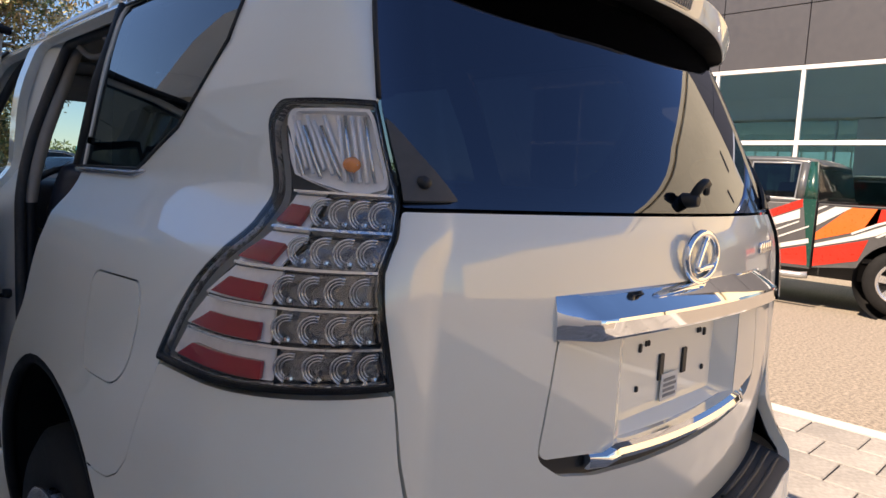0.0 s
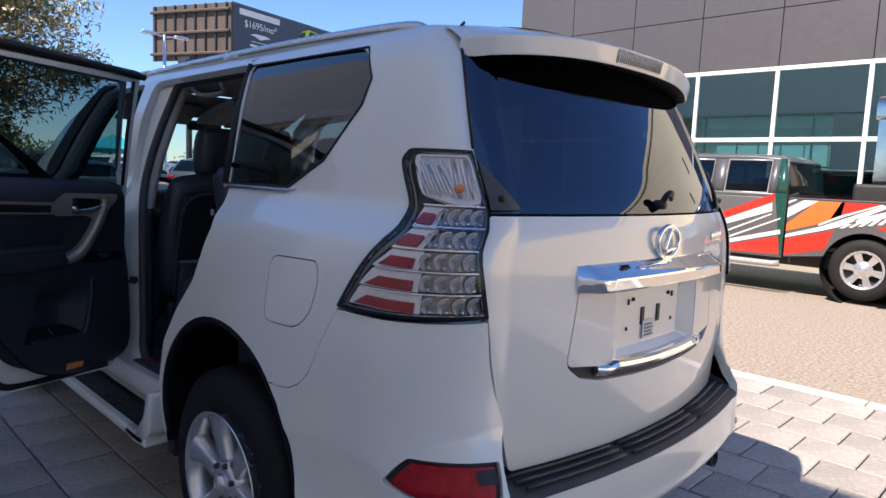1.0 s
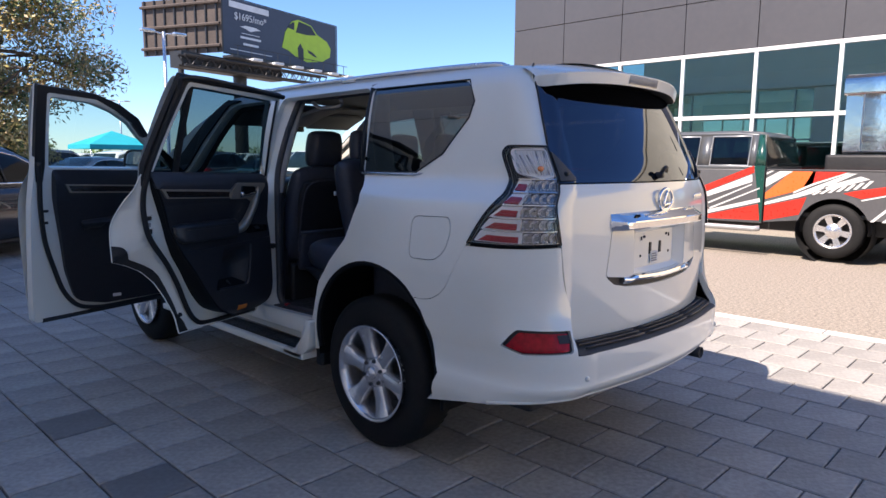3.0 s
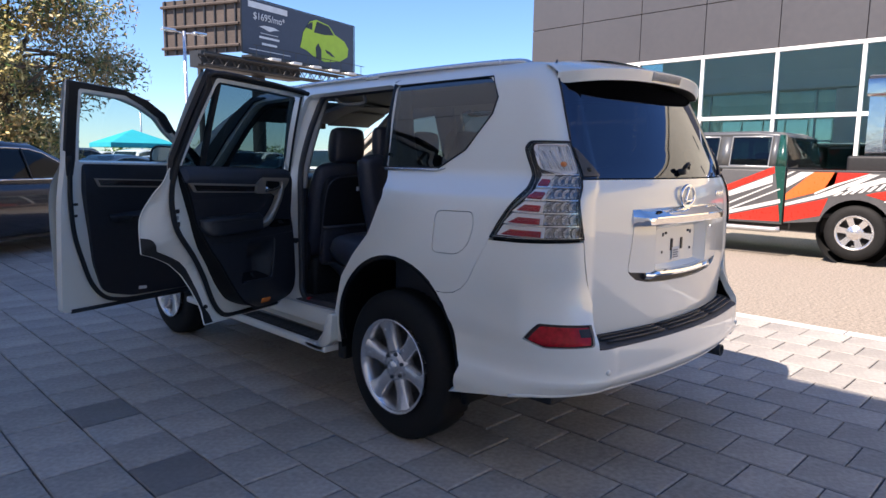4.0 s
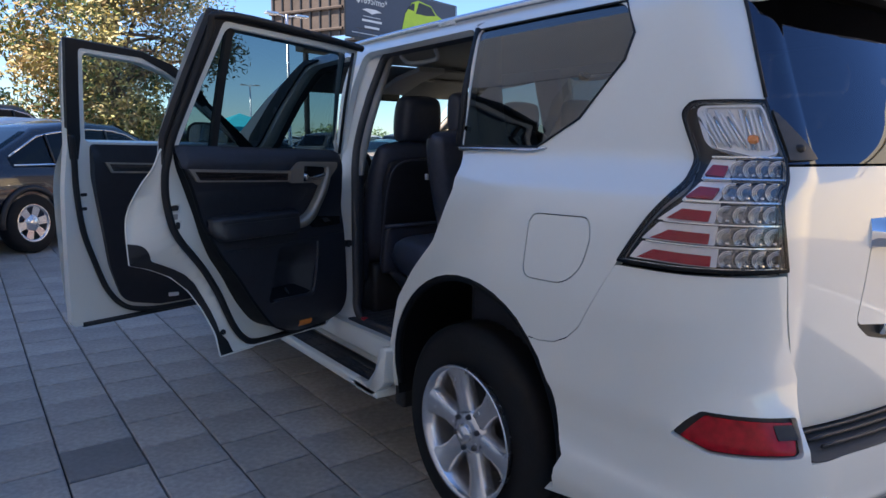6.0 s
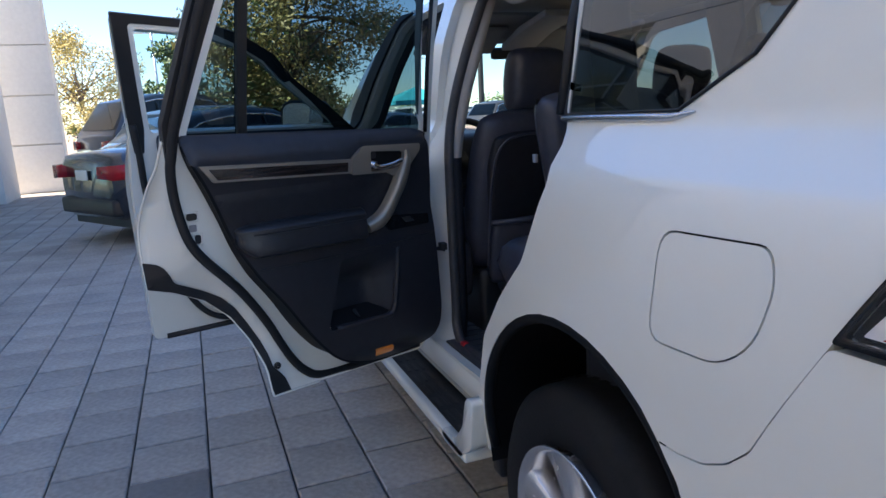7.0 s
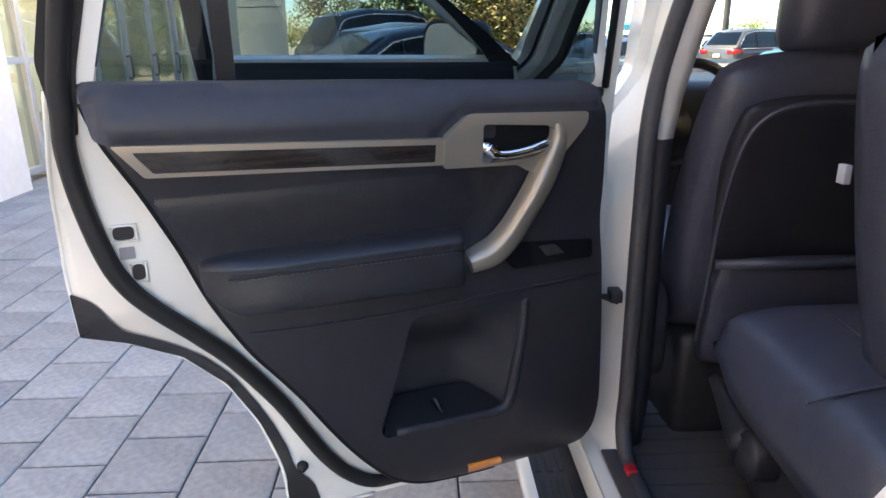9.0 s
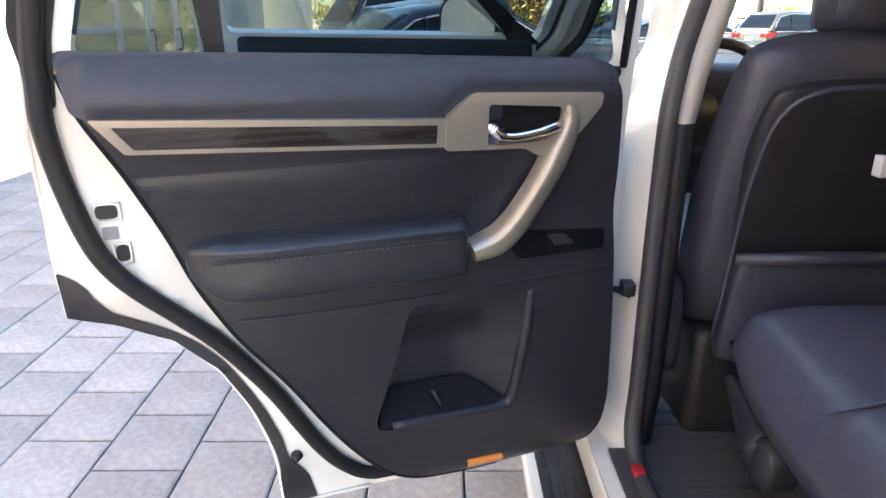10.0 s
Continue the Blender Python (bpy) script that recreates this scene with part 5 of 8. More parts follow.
part("window_bar", sheet(REAR.on_face(-0.03), [(1.080, 1.36), (1.094, 1.795), (1.122, 1.795), (1.108, 1.36)], step=0.1, rim=0.02, centre=REAR.behind, turn=True), BLACK, rear_door, "black upright glass divider")
part("glass_gasket", tube([REAR.at(a, z, 0.002, "face") for a, z in ((0.424, 1.345), (0.452, 1.56), (0.481, 1.78))], 0.007, 6), RUBBER, rear_door)
# seals
part("door_seal", tube(smooth_path([REAR.at(a, z, 0.012, "face") for a, z in SEAL], 5), 0.015, 8, flat=0.8), RUBBER, rear_door, "black rubber door seal")
part("edge_lip", tube([Vector(rear_shell(0.002)(np.array([a]), np.array([z]))[0]) for a, z in R_OUT if z < 1.37 and a > 0.8], 0.004, 6), PAINT, rear_door)
FLARE = rounded([(1.377, 1.022, 0.004), (1.373, 0.940, 0.004), (1.300, 0.916), (1.212, 0.872), (1.140, 0.803), (1.088, 0.713), (1.055, 0.62), (1.050, 0.517, 0.004), (0.985, 0.519, 0.004), (0.997, 0.566, 0.004), (1.010, 0.585),
                 (1.033, 0.612), (1.042, 0.655), (1.064, 0.712), (1.096, 0.775), (1.133, 0.837), (1.173, 0.880), (1.217, 0.908), (1.271, 0.935), (1.301, 0.948), (1.315, 0.975), (1.330, 1.003), (1.345, 1.016)], 0.012)
part("arch_trim", sheet(rear_shell(0.005), FLARE, step=0.025, rim=0.0, centre=REAR.behind, turn=True), BLACK, rear_door, "black wheel arch trim on the door edge")
for a, z, w, h in ((1.268, 1.155, 0.015, 0.010), (1.255, 1.088, 0.009, 0.013)):
    part("latch_slot", sheet(REAR.on_face(0.003), rounded([(a - w, z - h), (a - w, z + h), (a + w, z + h), (a + w, z - h)], 0.008), step=0.03, rim=0.003, centre=REAR.behind, turn=True), BLACK, rear_door)
    part("latch_frame", tube([REAR.at(a + w * 1.25 * sx, z + h * 1.3 * sz, 0.003, "face") for sx, sz in ((-1, -1), (-1, 1), (1, 1), (1, -1))], 0.0025, 5, closed=True), PAINT, rear_door)
part("lock_label", sheet(REAR.on_face(0.002), rounded([(1.256, 1.112), (1.256, 1.132), (1.278, 1.132), (1.278, 1.112)], 0.003), step=0.03, rim=0.001, centre=REAR.behind, turn=True), GREYPRINT, rear_door)
part("bump_stop", lathe([(0.001, -0.012), (0.008, -0.012), (0.012, 0.002)], 12, "y", REAR.at(1.018, 0.612, 0.004, "face")), RUBBER, rear_door)
# trim
R_TRIM = rounded([(1.293, 1.372, 0.02), (1.283, 1.335), (1.268, 1.297), (1.232, 1.229), (1.194, 1.141), (1.159, 1.048), (1.132, 0.998), (1.1, 0.943), (1.061, 0.894), (1.024, 0.843), (0.99, 0.787), (0.954, 0.733), (0.915, 0.683), (0.873, 0.637),
                  (0.833, 0.609), (0.755, 0.575), (0.682, 0.552), (0.607, 0.549), (0.529, 0.553), (0.455, 0.566, 0.04), (0.416, 0.632), (0.41, 0.70), (0.419, 0.993), (0.42, 1.133), (0.44, 1.27), (0.448, 1.33, 0.03), (0.50, 1.362)], 0.03)
POCKET = rounded([(0.825, 0.958, 0.02), (0.853, 0.863), (0.892, 0.745, 0.02), (0.884, 0.728, 0.01), (0.771, 0.724), (0.656, 0.718, 0.02), (0.626, 0.735, 0.02), (0.602, 0.862), (0.582, 0.945, 0.03), (0.61, 0.965, 0.02)], 0.02)
part("trim_panel", sheet(REAR.on_trim(), R_TRIM, [POCKET], step=0.03, rim=0.012, centre=REAR.behind, turn=True), SOFTTRIM, rear_door, "dark soft-touch door trim panel")
bm = bmesh.new()
wall_rows = [[bm.verts.new(REAR.at(a, z, 0.0)), bm.verts.new(REAR.at(a, z, -0.012)), bm.verts.new(REAR.at(a + 0.004, z, min(float(REAR.face_o(z) - REAR.trim_o(z)), -0.012) - 0.004))] for a, z in dense(R_TRIM, 0.03)]
for r0, r1 in zip(wall_rows, wall_rows[1:] + wall_rows[:1]):
    for k in range(2):
        bm.faces.new([r0[k], r0[k + 1], r1[k + 1], r1[k]])
bmesh.ops.recalc_face_normals(bm, faces=bm.faces)
# the wall's shadow is put into its colour: deep black instead of trim grey
part("trim_edge", bm, DEEPBLACK, rear_door, "side wall of the door trim, black for the shade on it")
part("trim_piping", tube([REAR.at(a, z, -0.007) for a, z in dense(R_TRIM, 0.03) if a > 0.62 and z < 1.36 and z + 0.6 * (a - 0.62) < 1.9 and (a > 0.9 or z < 0.7)], 0.0075, 6), DEEPBLACK, rear_door, "black rounded edge of the trim")


def pocket_fn(a, z):
    """The hollow of the map pocket: a soft flank towards the hinge, a sharp one towards the latch."""
    a, z = np.asarray(a, float), np.asarray(z, float)
    depth = 0.072 * ramp(0.972 - z, 0.0, 0.12) * ramp(a, 0.585, 0.72) * ramp(0.895 - a, 0.0, 0.03) * ramp(z, 0.715, 0.725)
    return REAR.trim(a, z, -depth - 0.003)


part("pocket_lip", tube(smooth_path([REAR.at(a, z, d) for a, z, d in ((0.590, 0.958, -0.010), (0.594, 0.90, -0.009), (0.606, 0.82, -0.009), (0.622, 0.745, -0.009), (0.648, 0.724, -0.010), (0.72, 0.723, -0.011), (0.86, 0.726, -0.012))], 6), 0.012, 8), SOFTTRIM, rear_door)
part("map_pocket", sheet(pocket_fn, grown(POCKET, 1.03), step=0.02, rim=0.0, centre=REAR.behind, turn=True), SOFTTRIM, rear_door)
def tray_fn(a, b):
    """The pocket's floor, coloured black for the hollow's shade: from the front lip (b = 0) back and up to the hollow
    (b = 1).
    """
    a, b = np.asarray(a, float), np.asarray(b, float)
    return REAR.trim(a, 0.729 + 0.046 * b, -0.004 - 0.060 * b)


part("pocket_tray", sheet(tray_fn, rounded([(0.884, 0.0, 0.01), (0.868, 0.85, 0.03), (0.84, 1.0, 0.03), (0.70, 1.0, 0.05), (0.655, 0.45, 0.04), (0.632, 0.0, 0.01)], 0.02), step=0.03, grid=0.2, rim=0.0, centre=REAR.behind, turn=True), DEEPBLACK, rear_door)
part("bottle_clip", tube([REAR.at(0.774, 0.770, -0.034), REAR.at(0.768, 0.757, -0.028), REAR.at(0.763, 0.746, -0.018)], [0.006, 0.005, 0.003], 6), DARKMETAL, rear_door)
UPPER = rounded([(1.296, 1.384, 0.02), (1.282, 1.305, 0.01), (1.262, 1.296, 0.006), (0.775, 1.276), (0.73, 1.312), (0.455, 1.307, 0.01), (0.448, 1.345, 0.02), (0.49, 1.362, 0.02), (0.90, 1.374)], 0.01)
# pad colour lightened in place of sky light falling on its top
part("upper_pad", REAR.pad(UPPER, 0.0, 0.016, step=0.018), PADTRIM, rear_door, "padded upper trim roll")
MIDPAD = rounded([(1.235, 1.222, 0.01), (1.172, 1.10, 0.02), (1.10, 1.075), (0.73, 1.08, 0.02), (0.62, 1.19, 0.02), (0.64, 1.218, 0.01), (0.76, 1.224)], 0.02)
part("middle_pad", REAR.pad(MIDPAD, -0.002, 0.006), LEATHER, rear_door, "black leather door insert")
def armrest(door, a0, a1, za, zb, drop, material):
    """A padded block along the trim: soft top, upright face, stitched upper edge."""
    def fn(t, v):
        t, v = np.asarray(t, float), np.asarray(v, float)
        a = a0 + (a1 - a0) * t
        end = np.clip(np.minimum(t / 0.34, (1 - t) / 0.035), 0, 1)
        k = 0.2 + 0.8 * np.sqrt(np.clip(1 - (1 - end) ** 2, 0, 1))
        z = za + (zb - za) * t
        lift = PROFILE_Z(v) * drop * (0.25 + 0.75 * np.sqrt(np.clip(t / 0.12, 0, 1)))
        return door.trim(a, z + lift, PROFILE_D(v) * k)
    return sheet(fn, [(0, 0), (1, 0), (1, 1), (0, 1)], step=0.02, rim=0.0, centre=door.behind, turn=True)


PROFILE_D = curve([(0.0, -0.004), (0.12, 0.022), (0.28, 0.046), (0.38, 0.054), (0.44, 0.054), (0.80, 0.046), (0.90, 0.036), (1.0, -0.004)])
PROFILE_Z = curve([(0.0, 0.30), (0.12, 0.27), (0.28, 0.15), (0.38, 0.04), (0.44, -0.04), (0.80, -0.86), (0.90, -0.98), (1.0, -1.04)])
part("armrest", armrest(REAR, 1.168, 0.726, 1.096, 1.094, 0.078, LEATHER), LEATHER, rear_door, "black leather armrest with a stitched edge")
part("stitching", tube(smooth_path([REAR.at(a, z, 0.0545) for a, z in ((1.13, 1.090), (1.0, 1.089), (0.85, 1.088), (0.738, 1.087))], 5), 0.0022, 5), RUBBER, rear_door)
for q in range(44):
    part("stitch", tube([REAR.at(0.742 + q * 0.0085, 1.083 + q * 0.00005, 0.0545), REAR.at(0.7465 + q * 0.0085, 1.083 + q * 0.00005, 0.0545)], 0.0009, 4), STITCH, rear_door)
part("lower_crease", tube(smooth_path([REAR.at(a, z, 0.001) for a, z in ((1.105, 0.978), (0.965, 0.974), (0.83, 0.974), (0.588, 0.980), (0.428, 0.985))], 5), 0.003, 6), SOFTTRIM, rear_door)
# garnish: satin frame with a dark wood inlay
GARN = rounded([(1.262, 1.2985, 0.004), (0.768, 1.277, 0.004), (0.768, 1.232, 0.004), (1.224, 1.2505, 0.004)], 0.004)
INLAY = rounded([(1.236, 1.288, 0.003), (0.782, 1.268, 0.003), (0.782, 1.238, 0.003), (1.212, 1.256, 0.003)], 0.003)
part("garnish_frame", sheet(REAR.on_trim(0.012), GARN, [INLAY], step=0.03, rim=0.014, centre=REAR.behind, turn=True), SATIN, rear_door, "satin bronze trim frame")
part("wood_inlay", sheet(REAR.on_trim(0.010), grown(INLAY, 1.01), step=0.05, rim=0.0, centre=REAR.behind, turn=True), WOOD, rear_door, "dark striped wood inlay")
# handle bezel with grab bar
BEZEL = rounded([(0.770, 1.276, 0.01), (0.727, 1.316, 0.01), (0.492, 1.309, 0.008), (0.493, 1.288, 0.01), (0.553, 1.213, 0.02), (0.60, 1.205, 0.02), (0.628, 1.222, 0.008), (0.768, 1.226, 0.006)], 0.01)
BOWL = rounded([(0.700, 1.297, 0.008), (0.560, 1.288, 0.02), (0.560, 1.250, 0.02), (0.60, 1.233, 0.01), (0.697, 1.229, 0.008)], 0.01)


part("handle_bezel", sheet(REAR.on_trim(0.016), BEZEL, [BOWL], step=0.02, rim=0.022, centre=REAR.behind, turn=True), SATIN, rear_door, "satin bronze handle surround")
def grab_bar():
    """A broad slanted bar: a raised ridge near its upper edge, a wide bevel below."""
    line = [(0.550, 1.292, 0.012, 0.016), (0.546, 1.262, 0.018, 0.020), (0.558, 1.226, 0.026, 0.024), (0.578, 1.186, 0.036, 0.025), (0.604, 1.140, 0.042, 0.024), (0.634, 1.094, 0.042, 0.024), (0.668, 1.062, 0.034, 0.024), (0.712, 1.045, 0.020, 0.020)]
    path = smooth_path([Vector(p[:3]) for p in line], 6)
    wide = np.interp(np.linspace(0, 7, len(path)), range(8), [p[3] for p in line])
    bm, rows = bmesh.new(), []
    for i, p in enumerate(path):
        t = path[min(i + 1, len(path) - 1)] - path[max(i - 1, 0)]
        t = Vector((t.x, t.y)).normalized()
        c = Vector((-t.y, t.x))
        rows.append([bm.verts.new(REAR.at(p.x + c.x * wide[i] * k, p.y + c.y * wide[i] * k, p.z + d)) for k, d in ((-1, -0.030), (-1, -0.012), (-0.82, -0.004), (-0.3, 0.003), (0.30, 0.008), (0.62, 0.006), (0.90, -0.004), (1, -0.014), (1, -0.030))])
    for r0, r1 in zip(rows, rows[1:]):
        for k in range(8):
            bm.faces.new([r0[k], r0[k + 1], r1[k + 1], r1[k]])
    bm.faces.new(rows[-1])
    bmesh.ops.recalc_face_normals(bm, faces=bm.faces)
    sharp(bm, 50)
    return bm


part("grab_bar", grab_bar(), SATIN, rear_door, "slanted satin bronze grab bar")
part("handle_bowl", sheet(REAR.on_trim(0.004), grown(BOWL, 1.05), step=0.03, rim=0.0, centre=REAR.behind, turn=True), DEEPBLACK, rear_door)
part("door_handle", tube(smooth_path([REAR.at(a, z, d) for a, z, d in ((0.690, 1.258, 0.014), (0.676, 1.246, 0.018), (0.650, 1.244, 0.022), (0.610, 1.250, 0.024), (0.575, 1.258, 0.020))], 5), [0.010] * 6 + [0.008] * 10 + [0.009] * 5, 10), CHROME, rear_door, "chrome pull lever")
part("lever_root", sheet(REAR.on_trim(0.012), rounded([(0.702, 1.268), (0.702, 1.232), (0.676, 1.230), (0.668, 1.262)], 0.006), step=0.02, rim=0.02, centre=REAR.behind, turn=True), CHROME, rear_door)
part("lock_knob", sheet(REAR.on_trim(0.006), rounded([(0.698, 1.296), (0.698, 1.272), (0.672, 1.272), (0.672, 1.296)], 0.005), step=0.02, rim=0.016, centre=REAR.behind, turn=True), SOFTTRIM, rear_door)
part("lock_mark", sheet(REAR.on_trim(-0.008), [(0.664, 1.292), (0.664, 1.274), (0.659, 1.274), (0.659, 1.292)], step=0.02, rim=0.002, centre=REAR.behind, turn=True), REDPLASTIC, rear_door)
part("switch_plate", sheet(REAR.on_trim(0.010), rounded([(0.626, 1.067, 0.01), (0.592, 1.070), (0.446, 1.058), (0.449, 1.024), (0.621, 1.023), (0.637, 1.043)], 0.006), step=0.03, rim=0.03, centre=REAR.behind, turn=True), GLOSSBLACK, rear_door, "gloss black window switch plate")
part("window_switch", sheet(REAR.on_trim(0.016), rounded([(0.567, 1.060), (0.533, 1.060), (0.514, 1.041), (0.551, 1.040)], 0.003), step=0.03, rim=0.008, centre=REAR.behind, turn=True), DARKMETAL, rear_door)
part("courtesy_reflector", sheet(REAR.on_trim(0.004), rounded([(0.704, 0.582), (0.711, 0.613), (0.635, 0.610), (0.628, 0.582)], 0.006), step=0.03, rim=0.012, centre=REAR.behind, turn=True), AMBER, rear_door, "amber reflector at the foot of the trim")
part("belt_strip", tube([REAR.at(a, z, 0.0, "face") for a, z in ((1.285, 1.366), (0.9, 1.352), (0.43, 1.336))], 0.010, 6), BLACK, rear_door)
part("check_strap", tube([REAR.at(0.36, 0.905, -0.02), Vector((-0.82, 1.09, 0.912)), Vector((-0.79, 1.075, 0.915))], 0.007, 6), DARKMETAL, suv)
part("strap_block", box((-0.802, 1.055, 0.905), (-0.776, 1.09, 0.932), 0.005), BLACK, suv)
for z in (0.78, 1.16):
    part("hinge", box((-0.885, 1.185, z), (-0.83, 1.24, z + 0.09), 0.012), PAINT, suv)

# front door, a plainer sister
FRONT = Door(15.0, 2.51, -1.52, curve_o((0.40, -2.40), (0.6, -2.38), (0.9, -2.34), (1.1, -2.31), (1.37, -2.26), (1.6, -2.19), (1.83, -2.11), (1.9, -2.09)),
             curve_o((0.40, -2.385), (0.6, -2.36), (0.9, -2.31), (1.1, -2.27), (1.3, -2.23), (1.37, -2.25)))
F_OUT = rounded([(0.26, 0.52, 0.05), (0.25, 1.0), (0.27, 1.34, 0.03), (0.40, 1.45), (0.62, 1.60), (0.70, 1.69), (0.84, 1.765), (1.0, 1.812), (1.345, 1.836, 0.012), (1.312, 1.38, 0.03), (1.325, 1.15), (1.305, 0.47, 0.01), (1.29, 0.455), (0.32, 0.455, 0.04)], 0.04)
F_WIN = rounded([(0.36, 1.372, 0.02), (0.655, 1.585), (0.735, 1.665), (0.86, 1.727), (1.0, 1.768), (1.272, 1.786, 0.02), (1.232, 1.385, 0.02)], 0.03)
front_door = part("front_door", sheet(FRONT.skin, F_OUT, [F_WIN], step=0.06, rim=0.0, centre=None), PAINT, suv, "white front door standing open, black leather trim", flip=True)
part("inner_shell", sheet(FRONT.on_face(), F_OUT, [F_WIN], step=0.06, rim=0.05, centre=FRONT.behind, turn=True), PAINT, front_door)
part("frame_cover", sheet(FRONT.on_face(0.004), rounded([(1.350, 1.840, 0.008), (1.0, 1.817), (0.84, 1.770), (0.695, 1.694), (0.60, 1.59), (0.645, 1.574), (0.738, 1.664), (0.87, 1.735), (1.0, 1.788), (1.293, 1.804, 0.02), (1.255, 1.40), (1.262, 1.30), (1.30, 1.30), (1.313, 1.40)], 0.01), step=0.05, rim=0.03, centre=FRONT.behind, turn=True), RUBBER, front_door)
part("window_glass", sheet(FRONT.on_face(-0.045), grown(F_WIN, 1.02), step=0.2, rim=0.004, centre=FRONT.behind, turn=True), DOORGLASS, front_door, "clear green-tinted door glass").visible_shadow = False
F_TRIM = rounded([(1.212, 1.375, 0.02), (1.205, 1.2), (1.155, 0.95), (1.12, 0.75), (1.05, 0.55, 0.06), (0.85, 0.50), (0.30, 0.49, 0.05), (0.28, 0.9), (0.30, 1.36, 0.02)], 0.03)
part("trim_panel", sheet(FRONT.on_trim(), F_TRIM, step=0.06, rim=0.05, centre=FRONT.behind, turn=True), SOFTTRIM, front_door, "dark soft-touch door trim panel")
part("door_seal", tube(smooth_path([FRONT.at(a, z, 0.012, "face") for a, z in ((1.30, 1.42), (1.285, 1.30), (1.275, 1.15), (1.245, 0.95), (1.19, 0.78), (1.13, 0.63), (1.05, 0.53), (0.95, 0.49), (0.8, 0.475), (0.4, 0.475))], 5), 0.014, 8), RUBBER, front_door)
part("garnish_frame", sheet(FRONT.on_trim(0.010), rounded([(1.16, 1.288), (0.55, 1.265), (0.55, 1.215), (1.13, 1.236)], 0.004), [rounded([(1.14, 1.280), (0.565, 1.258), (0.565, 1.224), (1.12, 1.244)], 0.003)], step=0.04, rim=0.012, centre=FRONT.behind, turn=True), SATIN, front_door)
part("wood_inlay", sheet(FRONT.on_trim(0.008), rounded([(1.142, 1.282), (0.563, 1.26), (0.563, 1.222), (1.122, 1.242)], 0.003), step=0.06, rim=0.0, centre=FRONT.behind, turn=True), WOOD, front_door)
part("armrest", FRONT.pad(rounded([(1.05, 1.06), (0.5, 1.09), (0.5, 1.02), (1.02, 1.0)], 0.03), 0.01, 0.05, 1.6), LEATHER, front_door)
part("handle_bezel", sheet(FRONT.on_trim(0.015), rounded([(0.56, 1.30), (0.36, 1.29), (0.38, 1.22), (0.54, 1.21)], 0.015), step=0.04, rim=0.02, centre=FRONT.behind, turn=True), SATIN, front_door)
part("courtesy_reflector", sheet(FRONT.on_trim(0.004), rounded([(0.80, 0.555), (0.74, 0.550), (0.74, 0.53), (0.80, 0.533)], 0.006), step=0.03, rim=0.01, centre=FRONT.behind, turn=True), STICKER, front_door)
part("arch_trim", tube([FRONT.at(a, 0.46, 0.0, "face") for a in (1.25, 0.9, 0.6, 0.35)], 0.014, 6), RUBBER, front_door)
for z in (1.13, 1.06):
    part("latch_slot", sheet(FRONT.on_face(0.003), rounded([(1.222, z - 0.008), (1.222, z + 0.008), (1.252, z + 0.008), (1.252, z - 0.008)], 0.006), step=0.03, rim=0.003, centre=FRONT.behind, turn=True), BLACK, front_door)
# black sail cover and door mirror near the hinge
part("sail_cover", sheet(FRONT.on_face(0.007), rounded([(0.262, 1.345, 0.01), (0.40, 1.455), (0.62, 1.605), (0.70, 1.69), (0.708, 1.682), (0.632, 1.592), (0.52, 1.500), (0.40, 1.392), (0.37, 1.345)], 0.01), step=0.05, rim=0.02, centre=FRONT.behind, turn=True), BLACK, front_door, "black sail panel at the mirror's foot")
MIRROR = mat("mirror_glass", (0.8, 0.8, 0.8), 0.02, 1.0, 0.0, rough_vary=0.0)
glass_c = FRONT.place(np.array([0.442]), np.array([-2.475]), np.array([1.40]))[0]
aim = (FRONT.e * 0.80 + FRONT.n * 0.60).normalized()
across = Vector((-aim.y, aim.x, 0))


def mirror_at(u, v, d):
    return Vector(glass_c) + across * u + Vector((0, 0, v)) + aim * d


oval = rounded([(-0.120, -0.075, 0.05), (0.120, -0.095, 0.05), (0.125, 0.085, 0.05), (-0.105, 0.095, 0.06)], 0.05, 6)
mirror = part("door_mirror", loft([[mirror_at(u * k + 0.02 * (1 - k), v * k, d) for u, v in oval] for k, d in ((1.06, 0.012), (1.12, 0.0), (1.13, -0.04), (1.0, -0.085), (0.7, -0.115), (0.3, -0.125))]), BLACK, front_door, "black door mirror")
part("mirror_pane", slab(oval, lambda u, v, d: mirror_at(u * 0.97, v * 0.97, 0.012 + d), 0.003), MIRROR, mirror, "mirror glass", smooth=False)
part("mirror_arm", tube([FRONT.at(0.33, 1.36, -0.05, "face"), mirror_at(-0.02, -0.09, -0.06), mirror_at(0.0, -0.07, -0.05)], 0.030, 8), BLACK, front_door)

# ---- door openings: jambs, seals, sill ----
POST_X = curve([(0.5, 0.765), (0.7, 0.752), (1.2, 0.752), (1.45, 0.712), (1.62, 0.662), (1.82, 0.60)])


def jamb_edge(y, z, front):
    """Where the painted jamb ends inside; the pillar ahead of the door is deeper and slopes back."""
    k = float(ramp(y, 0.62, 1.02)) if front else 0.0
    low = min(1, max(0, (1.62 - z) / 0.40))
    p = on_body(y, z)
    depth = 0.075 + 0.025 * low + 0.05 * float(1 - ramp(z, 0.56, 0.75))
    depth = depth * (1 - k) + k * (-p.x - float(POST_X(z)))
    return p + Vector((depth, -k * (0.05 + 0.065 * low), 0))


